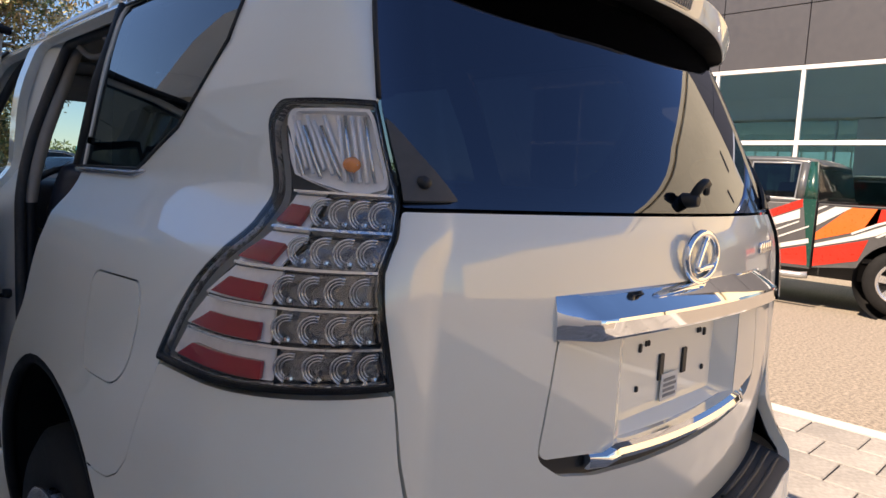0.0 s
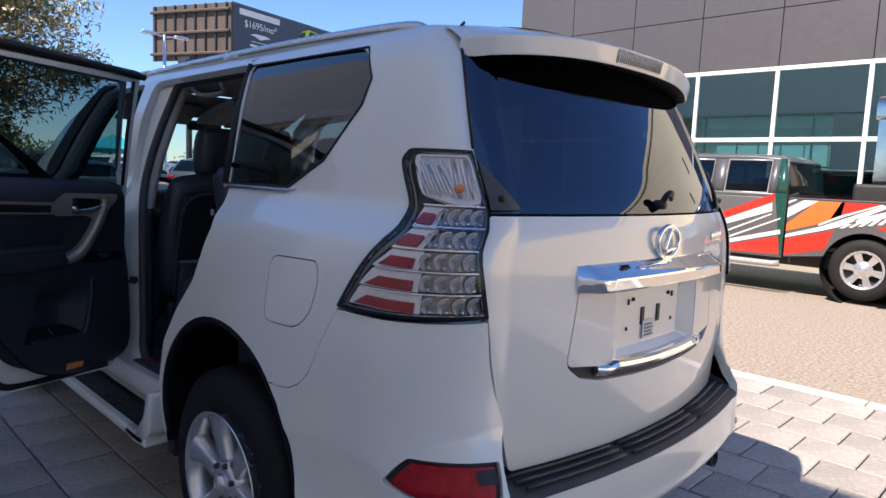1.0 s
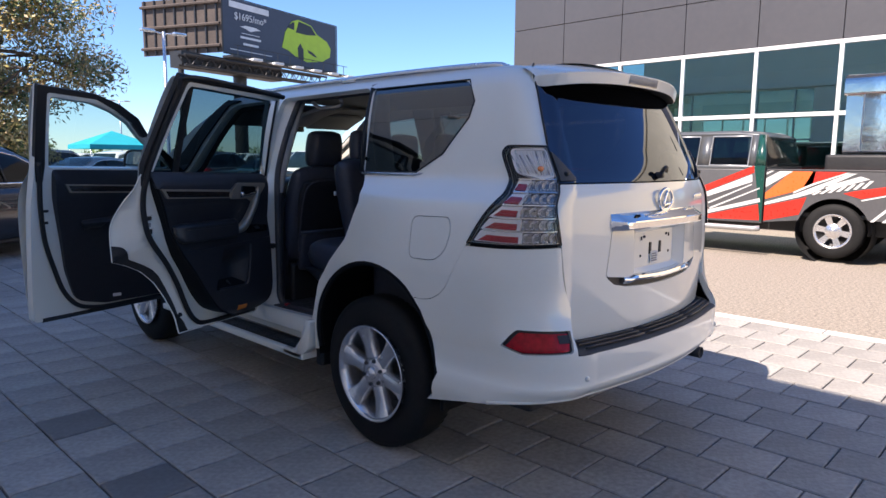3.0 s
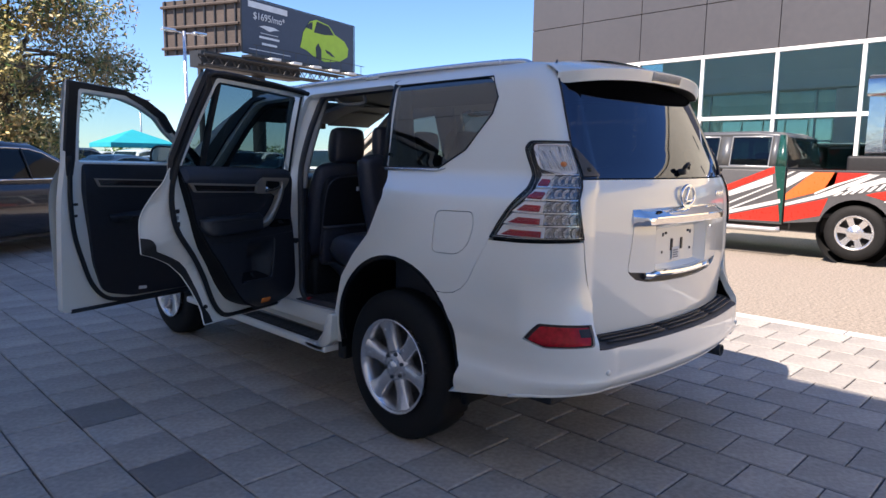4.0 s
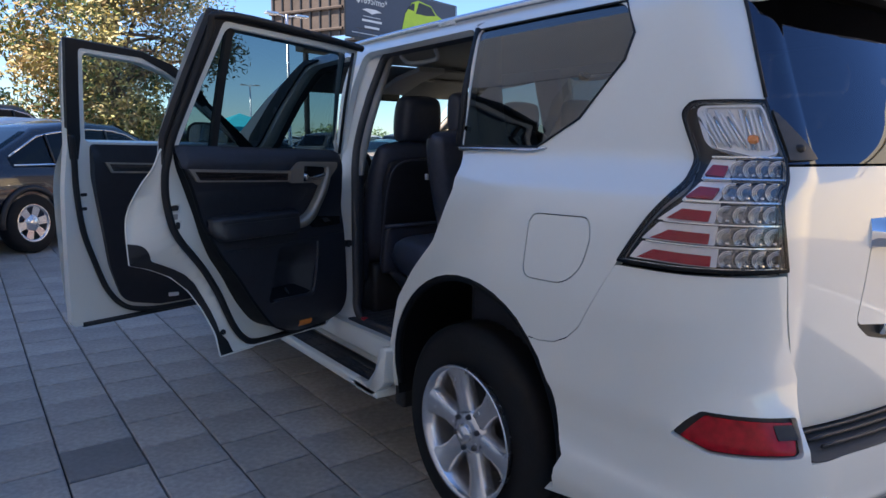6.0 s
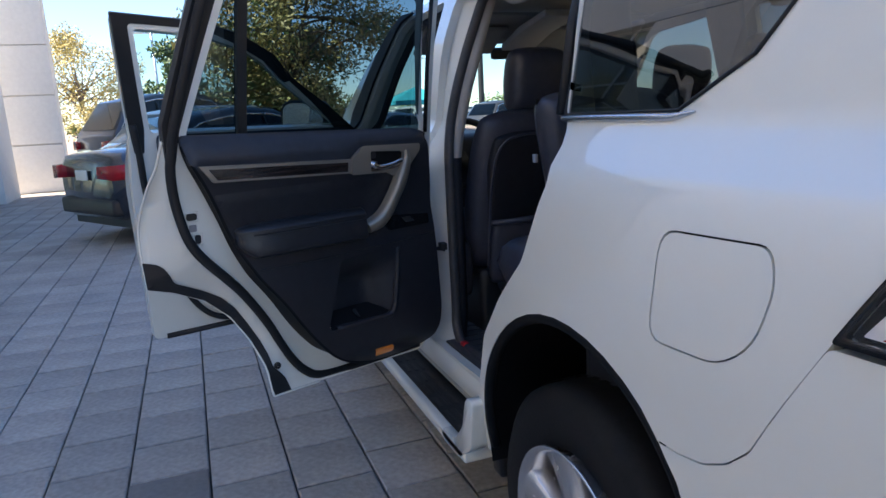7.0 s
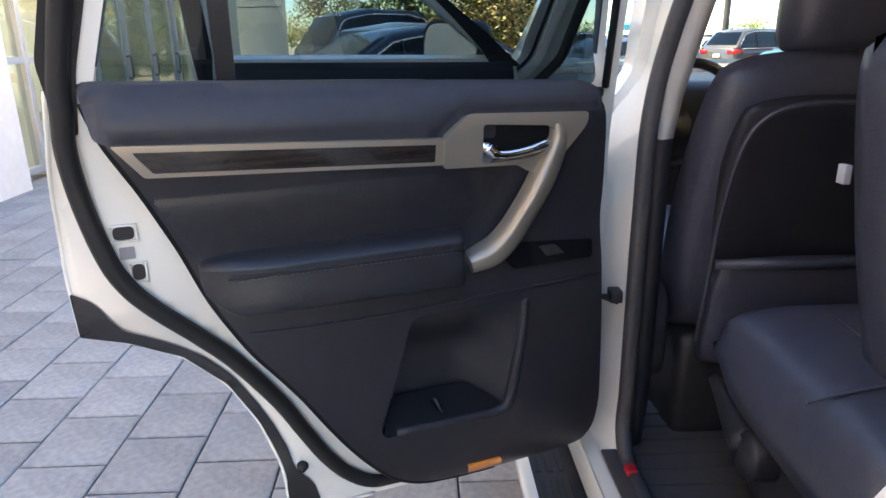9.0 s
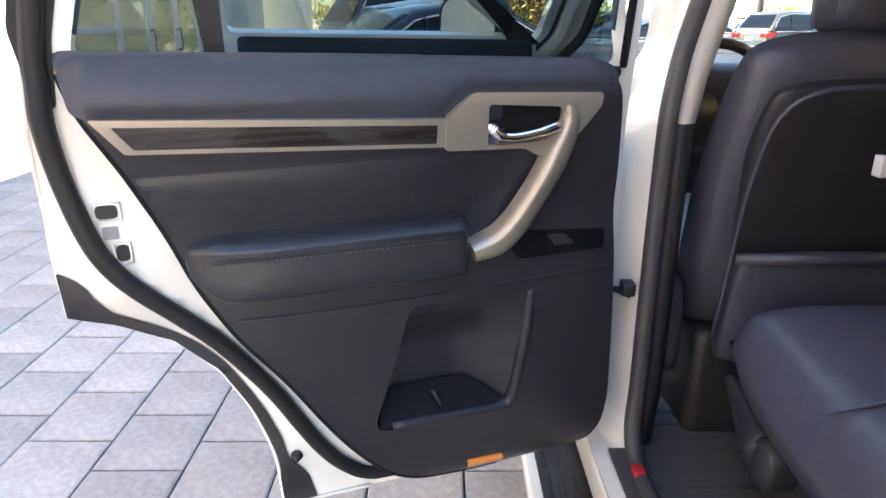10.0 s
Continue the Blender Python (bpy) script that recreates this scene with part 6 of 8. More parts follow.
def opening_ring(pts, front):
    bm = bmesh.new()
    loop = dense(rounded(pts, 0.03), 0.03)
    rows = []
    for y, z in loop:
        p, q = Vector(frame_skin(np.array([U(y, z)]), np.array([z]))[0]) + Vector((0.026, 0, 0)), jamb_edge(y, z, front)
        rows.append([bm.verts.new(v) for v in (p, p.lerp(q, 0.35) + Vector((0, 0.004, 0)), p.lerp(q, 0.7), q)])
    for r0, r1 in zip(rows, rows[1:] + rows[:1]):
        for j in range(3):
            bm.faces.new([r0[j], r0[j + 1], r1[j + 1], r1[j]])
    part("door_jamb", bm, PAINT, suv)
    inner = grown(loop, 0.99)
    part("opening_seal", tube([jamb_edge(y, z, front) + Vector((0.006, -0.012 if front and y > 0.9 else 0, 0)) for y, z in inner], 0.018, 8, closed=True), STEPPAD, suv, "black rubber seal round the door opening")


opening_ring(REAR_OPENING, True)
opening_ring(FRONT_OPENING, False)
part("scuff_plate", box((-0.80, 0.58, 0.545), (-0.74, 1.06, 0.553), 0.003), STEPPAD, suv)
part("sill_button", box((-0.772, 0.955, 0.553), (-0.748, 0.985, 0.568), 0.003), REDPLASTIC, suv)
part("sill", box((-0.832, 0.50, 0.44), (-0.745, 2.25, 0.541), 0.01), PAINT, suv)

part("pillar_cover", sheet(frame_skin, rounded(flank([(1.60, 1.822), (1.80, 1.835), (2.02, 1.70), (2.36, 1.42), (2.42, 1.22), (2.27, 1.20), (2.245, 1.31), (2.0, 1.555), (1.74, 1.802)]), 0.01), step=0.025, rim=0.01, out=-0.014), RUBBER, suv, "black seal and trim along the front pillar", flip=True)

# ---- cabin ----
def seat_pillow(fn, n=20, m=20):
    """A closed cushion from fn(s, t, side): s, t from -1 to 1."""
    bm = bmesh.new()
    f = [[bm.verts.new(fn(-1 + 2 * i / n, -1 + 2 * j / m, 1)) for j in range(m + 1)] for i in range(n + 1)]
    b = [[bm.verts.new(fn(-1 + 2 * i / n, -1 + 2 * j / m, -1)) for j in range(m + 1)] for i in range(n + 1)]
    for i in range(n):
        for j in range(m):
            bm.faces.new([f[i][j], f[i + 1][j], f[i + 1][j + 1], f[i][j + 1]])
            bm.faces.new([b[i][j], b[i][j + 1], b[i + 1][j + 1], b[i + 1][j]])
    bmesh.ops.remove_doubles(bm, verts=bm.verts, dist=1e-5)
    bmesh.ops.recalc_face_normals(bm, faces=bm.faces)
    return bm


def pillow(cx, cy, cz, wx, hz, d, lean=0.0, taper=0.0, sq=4.0, waist=0.0):
    """An upright cushion: half width, half height, half depth, leaning back by lean metres at its top."""
    def fn(s, t, k):
        e = (1 - abs(s) ** sq) * (1 - abs(t) ** sq)
        r = 1 - 0.10 * (abs(s) * abs(t)) ** 3
        return Vector((cx + s * (wx - taper * max(t, 0) - waist * (1 - t) / 2) * r, cy + k * d * max(e, 0) ** 0.45 - lean * t, cz + t * hz * r))
    return seat_pillow(fn)


def flat_cushion(cx, cy, cz, wx, dy, h, sq=5.0):
    def fn(s, t, k):
        e = (1 - abs(s) ** sq) * (1 - abs(t) ** sq)
        r = 1 - 0.08 * (abs(s) * abs(t)) ** 3
        return Vector((cx + s * wx * r, cy + t * dy * r, cz + k * h * max(e, 0) ** 0.4 + 0.02 * t))
    return seat_pillow(fn)


def front_seat(x):
    part("seat_back", pillow(x, 1.17, 1.08, 0.265, 0.325, 0.075, 0.07, 0.02), SEATHIDE, suv, "black leather front seat back")
    part("seat_back_pocket", pillow(x, 1.095, 0.86, 0.21, 0.135, 0.03, 0.02), SEATHIDE, suv, "gathered seat back pocket")
    part("pocket_hem", tube([(x - 0.205, 1.06, 0.985), (x, 1.048, 0.985), (x + 0.205, 1.06, 0.985)], 0.012, 6), SEATHIDE, suv)
    part("back_shell", pillow(x, 1.112, 1.09, 0.205, 0.235, 0.03, 0.06), SOFTTRIM, suv)
    part("back_seam", tube(smooth_path([(x - 0.215, 1.085, 0.80), (x - 0.21, 1.03, 1.15), (x - 0.16, 1.01, 1.29), (x, 1.0, 1.315), (x + 0.16, 1.01, 1.29), (x + 0.21, 1.03, 1.15), (x + 0.215, 1.085, 0.80)], 6), 0.005, 6), SEATHIDE, suv)
    part("headrest", pillow(x * 0.91, 1.13, 1.512, 0.13, 0.12, 0.07, 0.01, 0.01), SEATHIDE, suv, "black leather headrest")
    for dx in (-0.06, 0.06):
        part("headrest_post", tube([(x + dx, 1.12, 1.34), (x + dx, 1.13, 1.48)], 0.007, 8), CHROME, suv)
    part("seat_cushion", flat_cushion(x, 1.45, 0.86, 0.26, 0.27, 0.10), SEATHIDE, suv)
    part("seat_base", box((x - 0.22, 1.15, 0.50), (x + 0.22, 1.68, 0.78), 0.03), BLACK, suv)


front_seat(-0.385)
front_seat(0.385)
part("seat_side_shield", pillow(-0.675, 1.20, 0.80, 0.03, 0.12, 0.10), SOFTTRIM, suv)
for x, w in ((-0.385, 0.27), (0.0, 0.11), (0.385, 0.27)):
    part("bench_cushion", flat_cushion(x, 0.69, 0.85, w, 0.27, 0.105), SEATHIDE, suv, "black leather second-row cushion")
    part("bench_back", pillow(x * 0.965, 0.645, 1.15, w * 1.06, 0.31, 0.07, 0.0, 0.015, sq=9.0, waist=0.16), SEATHIDE, suv, "black leather second-row backrest")
part("cushion_seam", tube(smooth_path([(-0.47, 0.935, 0.92), (-0.475, 0.85, 0.962), (-0.475, 0.7, 0.957), (-0.475, 0.5, 0.95)], 5), 0.003, 5), SEATHIDE, suv)
part("cushion_seam", tube(smooth_path([(-0.64, 0.62, 0.925), (-0.56, 0.61, 0.950), (-0.475, 0.61, 0.957), (-0.25, 0.61, 0.955)], 5), 0.003, 5), SEATHIDE, suv)
for x in (-0.33, 0.33):
    part("headrest", pillow(x * 1.1, 0.67, 1.525, 0.125, 0.10, 0.055), SEATHIDE, suv)
    part("headrest_post", tube([(x * 1.1, 0.66, 1.38), (x * 1.1, 0.67, 1.48)], 0.012, 8), BLACK, suv)
    part("bench_side", box((x - 0.26, 0.42, 0.60), (x + 0.26, 0.86, 0.78), 0.04), SOFTTRIM, suv)
part("recliner_cover", tube(smooth_path([(-0.600, 0.985, 0.765), (-0.606, 0.90, 0.758), (-0.612, 0.79, 0.730)], 5), [0.010, 0.013, 0.016, 0.019, 0.022, 0.025, 0.028, 0.031, 0.034, 0.036, 0.036], 10, flat=1.0), SOFTTRIM, suv, "grey plastic seat hinge cover")
part("recliner_knob", lathe([(0.001, -0.636), (0.036, -0.635), (0.044, -0.626), (0.045, -0.585)], 28, "x", (0, 0.775, 0.727)), SOFTTRIM, suv, flip=True)
part("seat_tag", box((-0.619, 0.655, 1.238), (-0.609, 0.672, 1.264), 0.001), GREYTAG, suv)
part("cabin_floor", box((-0.78, -0.8, 0.49), (0.78, 2.3, 0.515)), CARPET, suv, smooth=False)
part("floor_mat", box((-0.74, 0.88, 0.515), (-0.12, 1.30, 0.53), 0.006), STEPPAD, suv)
for k in range(7):
    part("mat_rib", box((-0.72, 0.90 + k * 0.055, 0.53), (-0.14, 0.925 + k * 0.055, 0.534)), STEPPAD, suv, smooth=False)
part("boot_floor", box((-0.70, -0.95, 0.60), (0.70, 0.15, 0.74), 0.02), CARPET, suv)
for s in (-1, 1):
    part("boot_side_trim", box((min(s * 0.70, s * 0.78), -0.85, 0.60), (max(s * 0.70, s * 0.78), 0.14, 1.34), 0.03), SOFTTRIM, suv)
part("door_card", box((0.80, 0.2, 0.55), (0.84, 2.2, 1.36), 0.01), SOFTTRIM, suv)
part("headliner", sheet(lambda a, b: roof_fn(a, b) + np.array([0, 0, -0.05]), [(-0.98, -0.6), (0.98, -0.6), (0.98, 1.8), (-0.98, 1.8)], step=0.2, rim=0.0), HEADLINE, suv, flip=True)
for s in (-1, 1):
    fnb = body if s < 0 else mirrored(body)
    for y0, y1, z0, z1, m in ((1.06, 1.30, 1.24, 1.82, PILLAR), (1.06, 1.30, 0.54, 1.24, SOFTTRIM)):
        bm = bmesh.new()
        rows = []
        for z in np.linspace(z0, z1, 8):
            w = float(POST_X(z)) + 0.034
            sh = 0.03 * max(0, (z - 1.3)) * 3
            rows.append([bm.verts.new((s * (w - d), y, z)) for d, y in ((0.05, y0 + 0.05 - sh), (0.07, y0 + 0.02 - sh), (0.098, y0 + 0.035 - sh), (0.098, y1 - 0.09), (0.085, y1 - 0.06), (0.05, y1 - 0.08))])
        for r0, r1 in zip(rows, rows[1:]):
            for j in range(5):
                bm.faces.new([r0[j], r0[j + 1], r1[j + 1], r1[j]])
        bmesh.ops.recalc_face_normals(bm, faces=bm.faces)
        part("pillar_trim", bm, m, suv, "beige grey pillar trim" if m is PILLAR else "black lower pillar trim")
    part("rear_pillar_trim", tube([(s * 0.69, 0.12, 1.36), (s * 0.66, 0.2, 1.6), (s * 0.60, 0.28, 1.83)], 0.05, 8), HEADLINE, suv)
    part("roof_grab_handle", tube(smooth_path([(s * 0.60, 0.62, 1.79), (s * 0.57, 0.66, 1.755), (s * 0.57, 0.86, 1.755), (s * 0.60, 0.9, 1.79)], 4), 0.011, 8), HEADLINE, suv)
part("dashboard", box((-0.76, 2.02, 0.85), (0.76, 2.75, 1.29), 0.10, segs=4), SOFTTRIM, suv)
wheel_c = Vector((-0.385, 1.88, 1.19))
part("steering_wheel", tube([wheel_c + Vector((0.185 * math.cos(t), -0.08 * math.sin(t), 0.17 * math.sin(t))) for t in np.linspace(0, 6.283, 32, endpoint=False)], 0.016, 8, closed=True), LEATHER, suv)
part("steering_column", tube([wheel_c + Vector((0, 0, -0.02)), wheel_c + Vector((0, 0.25, -0.08))], 0.06, 10), BLACK, suv)
def slope_plate(x0, x1, rows, thick):
    """A soft plate under the roof: rows of (metres ahead, height)."""
    bm = bmesh.new()
    rings = [[bm.verts.new(p) for p in ((x0, y, z), (x1, y, z), (x1, y, z - thick), (x0, y, z - thick))] for y, z in rows]
    for a, b in zip(rings, rings[1:]):
        for i in range(4):
            bm.faces.new([a[i], a[(i + 1) % 4], b[(i + 1) % 4], b[i]])
    bm.faces.new(rings[0][::-1])
    bm.faces.new(rings[-1])
    bmesh.ops.recalc_face_normals(bm, faces=bm.faces)
    bmesh.ops.bevel(bm, geom=[e for e in bm.edges if e.calc_face_angle(0) > 1], offset=0.006, segments=2, affect="EDGES", profile=0.6)
    return bm


part("headliner_front", slope_plate(-0.585, 0.585, ((1.62, 1.835), (1.80, 1.825), (2.0, 1.748)), 0.015), HEADLINE, suv)
for x in (-0.33, 0.33):
    part("sun_visor", slope_plate(x - 0.21, x + 0.21, ((1.80, 1.795), (1.92, 1.75), (2.02, 1.705)), 0.018), HEADLINE, suv, "folded grey sun visor")
part("overhead_console", slope_plate(-0.09, 0.09, ((1.50, 1.83), (1.75, 1.79), (1.95, 1.725)), 0.03), PILLAR, suv)
part("rear_view_mirror", box((-0.11, 2.02, 1.66), (0.11, 2.05, 1.72), 0.015), BLACK, suv)
for s in (-1, 1):
    part("front_pillar_trim", tube([(s * 0.60, 1.75, 1.81), (s * 0.68, 2.2, 1.58), (s * 0.76, 2.75, 1.30)], 0.03, 8), PILLAR, suv)

# ---- vehicles on the lot ----
CAR_GLASS = glass("car_window_glass", (0.14, 0.19, 0.20), 1.45)
CAR_TYRE = TYRE


def small_wheel(parent, x, y, r, sgn, w=0.11):
    c = (x, y, r)
    f = lambda h: h * sgn
    t = part("wheel", lathe([(r * 0.62, f(w)), (r * 0.75, f(w * 1.05)), (r * 0.94, f(w * 0.95)), (r, f(w * 0.7)), (r, f(-w * 0.7)), (r * 0.9, f(-w))], 32, "x", c), CAR_TYRE, parent, flip=sgn > 0)
    rim = part("rim", lathe([(r * 0.62, f(w)), (r * 0.58, f(w * 0.9)), (r * 0.55, f(w * 0.3)), (0.02, f(w * 0.3))], 32, "x", c), DARKMETAL, t, flip=sgn > 0)
    bm = bmesh.new()
    for k in range(6):
        a = radians(60 * k + 10)
        e, s = Vector((0, math.cos(a), math.sin(a))), Vector((0, -math.sin(a), math.cos(a)))
        q = [Vector(c) + e * rr + s * ww + Vector((f(hh), 0, 0)) for rr, ww, hh in ((0.02, -0.03, w * 0.75), (r * 0.6, -0.05, w * 0.9), (r * 0.6, 0.05, w * 0.9), (0.02, 0.03, w * 0.75))]
        q2 = [p - Vector((f(0.04), 0, 0)) for p in q]
        loft([q2, q], bm)
    part("spoke_star", bm, ALLOY, t, smooth=False)
    part("rim_ring", lathe([(r * 0.63, f(w * 1.02)), (r * 0.61, f(w * 1.04)), (r * 0.55, f(w * 0.94)), (r * 0.545, f(w * 0.7))], 32, "x", c), ALLOY, t, flip=sgn > 0)
    part("hub_plate", lathe([(0.001, f(w * 0.84)), (r * 0.26, f(w * 0.82)), (r * 0.30, f(w * 0.6))], 24, "x", c), ALLOY, t)
    part("hub_cap", lathe([(0.001, f(w * 0.9)), (0.05, f(w * 0.9)), (0.07, f(w * 0.6))], 20, "x", c), ALLOY, t)
    return t


def car_body(kind):
    """Stations along the car, tail to nose: metres ahead of the tail, half width, sill, deck height."""
    if kind == "sedan":
        low = [(0.0, 0.62, 0.42, 0.88), (0.08, 0.78, 0.30, 0.98), (0.35, 0.87, 0.26, 1.02), (0.9, 0.90, 0.24, 1.00), (1.8, 0.91, 0.23, 0.95), (3.2, 0.91, 0.23, 0.93), (3.9, 0.89, 0.24, 0.90), (4.5, 0.82, 0.26, 0.80), (4.75, 0.66, 0.30, 0.66), (4.82, 0.5, 0.36, 0.56)]
        cab = [(0.55, 1.01), (1.25, 1.36), (1.9, 1.44), (2.5, 1.42), (3.45, 0.96)]
        wheels, r = (0.95, 3.78), 0.33
    else:
        low = [(0.0, 0.70, 0.45, 1.02), (0.06, 0.84, 0.34, 1.06), (0.4, 0.91, 0.30, 1.07), (1.0, 0.93, 0.28, 1.05), (2.0, 0.94, 0.27, 1.03), (3.2, 0.94, 0.27, 1.02), (3.9, 0.92, 0.28, 1.0), (4.4, 0.86, 0.30, 0.92), (4.65, 0.72, 0.34, 0.8), (4.72, 0.5, 0.42, 0.7)]
        cab = [(0.10, 1.06), (0.55, 1.62), (1.2, 1.72), (2.3, 1.70), (3.3, 1.05)]
        wheels, r = (0.95, 3.75), 0.36
    return low, cab, wheels, r


def make_car(kind, paint, label, at, heading, group="", tall=1.0):
    """A parked car; heading: degrees that its nose is turned from +y towards -x."""
    low, cab, axles, r = car_body(kind)
    ob = thing("sedan" if kind == "sedan" else "parked_suv", label, "car", group)
    secs = []
    for y, w, z0, z1 in low:
        h = z1 - z0
        secs.append([(x * w, y, z0 + h * t) for x, t in ((-0.82, 0), (-0.97, 0.18), (-1, 0.5), (-0.985, 0.75), (-0.93, 0.92), (-0.8, 1.0), (0, 1.03), (0.8, 1.0), (0.93, 0.92), (0.985, 0.75), (1, 0.5), (0.97, 0.18), (0.82, 0))])
    part("body", loft(secs), paint, ob)
    top_w = 0.60 if kind == "sedan" else 0.66
    base_w = 0.82 if kind == "sedan" else 0.86
    belt = 0.93 if kind == "sedan" else 1.0
    zmax = max(z for _, z in cab)
    gs = []
    for y, z in cab:
        t = (z - belt) / (zmax - belt)
        w = base_w + (top_w - base_w) * max(0, t)
        gs.append([(-base_w, y, belt - 0.04), (-w, y, z - 0.05 * t), (-w * 0.85, y, z), (0, y, z + 0.02 * t), (w * 0.85, y, z), (w, y, z - 0.05 * t), (base_w, y, belt - 0.04)])
    roof_bm = loft(gs, close=False)
    part("roof", roof_bm, paint, ob)
    # side glass, screens
    for s in (-1, 1):
        pts = [(y, z) for y, z in cab]
        up = []
        for y, z in np.array([(np.interp(t, range(5), [p[0] for p in cab]), np.interp(t, range(5), [p[1] for p in cab])) for t in np.linspace(0.35, 3.7, 12)]):
            t = max(0, (z - 0.085 - belt) / (zmax - belt))
            up.append((y, z - 0.085, base_w + (top_w - base_w) * t + 0.012))
        y0, y1 = up[0][0] + 0.02, up[-1][0]
        bm = bmesh.new()
        a = [bm.verts.new((s * w, y, z)) for y, z, w in up]
        b = [bm.verts.new((s * (base_w + 0.012), y0 + (y1 - y0) * i / 11, belt + 0.03)) for i in range(12)]
        for i in range(11):
            bm.faces.new([a[i], a[i + 1], b[i + 1], b[i]])
        win = part("side_window", bm, CAR_GLASS, ob)
        part("window_surround", tube([(s * (w + 0.004), y, z) for y, z, w in up], 0.012, 6), CHROME, ob)
        part("belt_moulding", tube([(s * (base_w + 0.02), y0, belt + 0.025), (s * (base_w + 0.02), y1, belt + 0.025)], 0.012, 6), CHROME, ob)
        for ym in (1.35, 2.25) if kind == "sedan" else (1.1, 2.1):
            zt = float(np.interp(ym, [p[0] for p in cab], [p[1] for p in cab])) - 0.09
            t = (zt - belt) / (zmax - belt)
            part("pillar", tube([(s * (base_w + 0.016), ym, belt + 0.02), (s * (base_w + (top_w - base_w) * t + 0.016), ym, zt)], 0.03, 6, flat=0.4), BLACK, ob)
        for ym in (1.45, 2.5):
            part("door_handle", tube([(s * 0.925, ym, 0.86), (s * 0.94, ym + 0.03, 0.865), (s * 0.94, ym + 0.15, 0.865), (s * 0.925, ym + 0.18, 0.86)], 0.011, 6), CHROME, ob)
        tail_w, tz, back_y = (0.80, 0.82, -0.075) if kind == "sedan" else (0.82, 0.92, -0.05)
        lampbm = loft([[(s * (tail_w - 0.34), back_y + 0.018, tz - 0.07), (s * (tail_w - 0.34), back_y + 0.03, tz + 0.05), (s * (tail_w - 0.34), 0.12, tz + 0.06), (s * (tail_w - 0.34), 0.12, tz - 0.08)],
                       [(s * tail_w, back_y + 0.045, tz - 0.09), (s * tail_w, back_y + 0.05, tz + 0.06), (s * tail_w, 0.2, tz + 0.07), (s * tail_w, 0.2, tz - 0.09)],
                       [(s * (tail_w + 0.08), 0.30, tz - 0.02), (s * (tail_w + 0.08), 0.30, tz + 0.07), (s * tail_w, 0.38, tz + 0.07), (s * tail_w, 0.38, tz - 0.02)]])
        part("tail_lamp", lampbm, REDLENS, ob)
        nose = low[-2]
        part("headlamp", loft([[(s * 0.5, nose[0] - 0.02, 0.56), (s * 0.5, nose[0] - 0.04, 0.68), (s * 0.5, nose[0] - 0.2, 0.68), (s * 0.5, nose[0] - 0.2, 0.56)], [(s * 0.80, nose[0] - 0.25, 0.58), (s * 0.80, nose[0] - 0.27, 0.72), (s * 0.74, nose[0] - 0.4, 0.72), (s * 0.74, nose[0] - 0.4, 0.58)]]), LENS, ob)
        part("door_mirror", box((min(s * 0.90, s * 1.06), 2.95, 0.94), (max(s * 0.90, s * 1.06), 3.05, 1.08), 0.03), paint, ob)
        for ya in axles:
            small_wheel(ob, s * (0.80 if kind == "sedan" else 0.82), ya, r, s)
            arch = [(s * (0.905 if kind == "sedan" else 0.935), ya + (r + 0.05) * math.cos(a), r + (r + 0.05) * math.sin(a)) for a in np.linspace(-0.1, 3.24, 18)]
            part("wheel_arch", tube(arch, 0.035, 6), BLACK, ob)
    for (ya, za), (yb, zb), name in ((cab[0], cab[1], "rear_screen"), (cab[-1], cab[-2], "windscreen")):
        q = []
        for t, sgn in ((0.12, -1), (0.12, 1), (0.92, 1), (0.92, -1)):
            y, z = ya + (yb - ya) * t, za + (zb - za) * t
            k = max(0, (z - belt) / (zmax - belt))
            q.append(Vector((sgn * (base_w + (top_w - base_w) * k) * 0.84, y, z)) + Vector((0, 0, 0.03)))
        bm = bmesh.new()
        bm.faces.new([bm.verts.new(p) for p in q])
        part(name, bm, CAR_GLASS, ob)
    part("bumper", box((-0.70, -0.03, 0.34), (0.70, 0.12, 0.52), 0.04), BLACK, ob)
    part("plate_blank", box((-0.15, -0.036, 0.72), (0.15, -0.02, 0.83), 0.004), STICKER, ob)
    part("underside", box((-0.75, 0.15, 0.20), (0.75, low[-2][0] - 0.2, 0.34), 0.02), BLACK, ob, smooth=False)
    ob.matrix_basis = pose(at[0], at[1], 0, 0, 0, heading) @ Matrix.Diagonal((1, 1, tall, 1))
    return ob


NAVY = mat("midnight_blue_paint", (0.010, 0.012, 0.020), 0.25, vary=0.05, coat=1.0, rough_vary=0.02)
WHITEP = mat("white_car_paint", (0.75, 0.75, 0.74), 0.3, vary=0.02, coat=1.0, rough_vary=0.02)
SILVERP = mat("silver_car_paint", (0.45, 0.46, 0.47), 0.3, 0.5, 0.03, coat=1.0, rough_vary=0.02)
DARKP = mat("dark_grey_car_paint", (0.05, 0.052, 0.06), 0.3, 0.3, 0.03, coat=1.0, rough_vary=0.02)
TEALP = mat("blue_green_car_paint", (0.03, 0.10, 0.13), 0.3, 0.2, 0.03, coat=1.0, rough_vary=0.02)
SEDAN_AT, SEDAN_HEAD, WSUV_AT, DSUV_AT = (-2.87, 7.95), -59, (-2.65, 11.1), (-3.45, 13.9)
sedan = make_car("sedan", NAVY, "midnight blue sedan with chrome window line, parked on pavers", SEDAN_AT, SEDAN_HEAD, tall=1.12)
white_suv = make_car("suv", WHITEP, "white hatchback with red tail lamps parked beside the sedan", WSUV_AT, SEDAN_HEAD)
dark_suv = make_car("suv", DARKP, "dark grey suv parked behind the white hatchback", DSUV_AT, SEDAN_HEAD, tall=1.2)
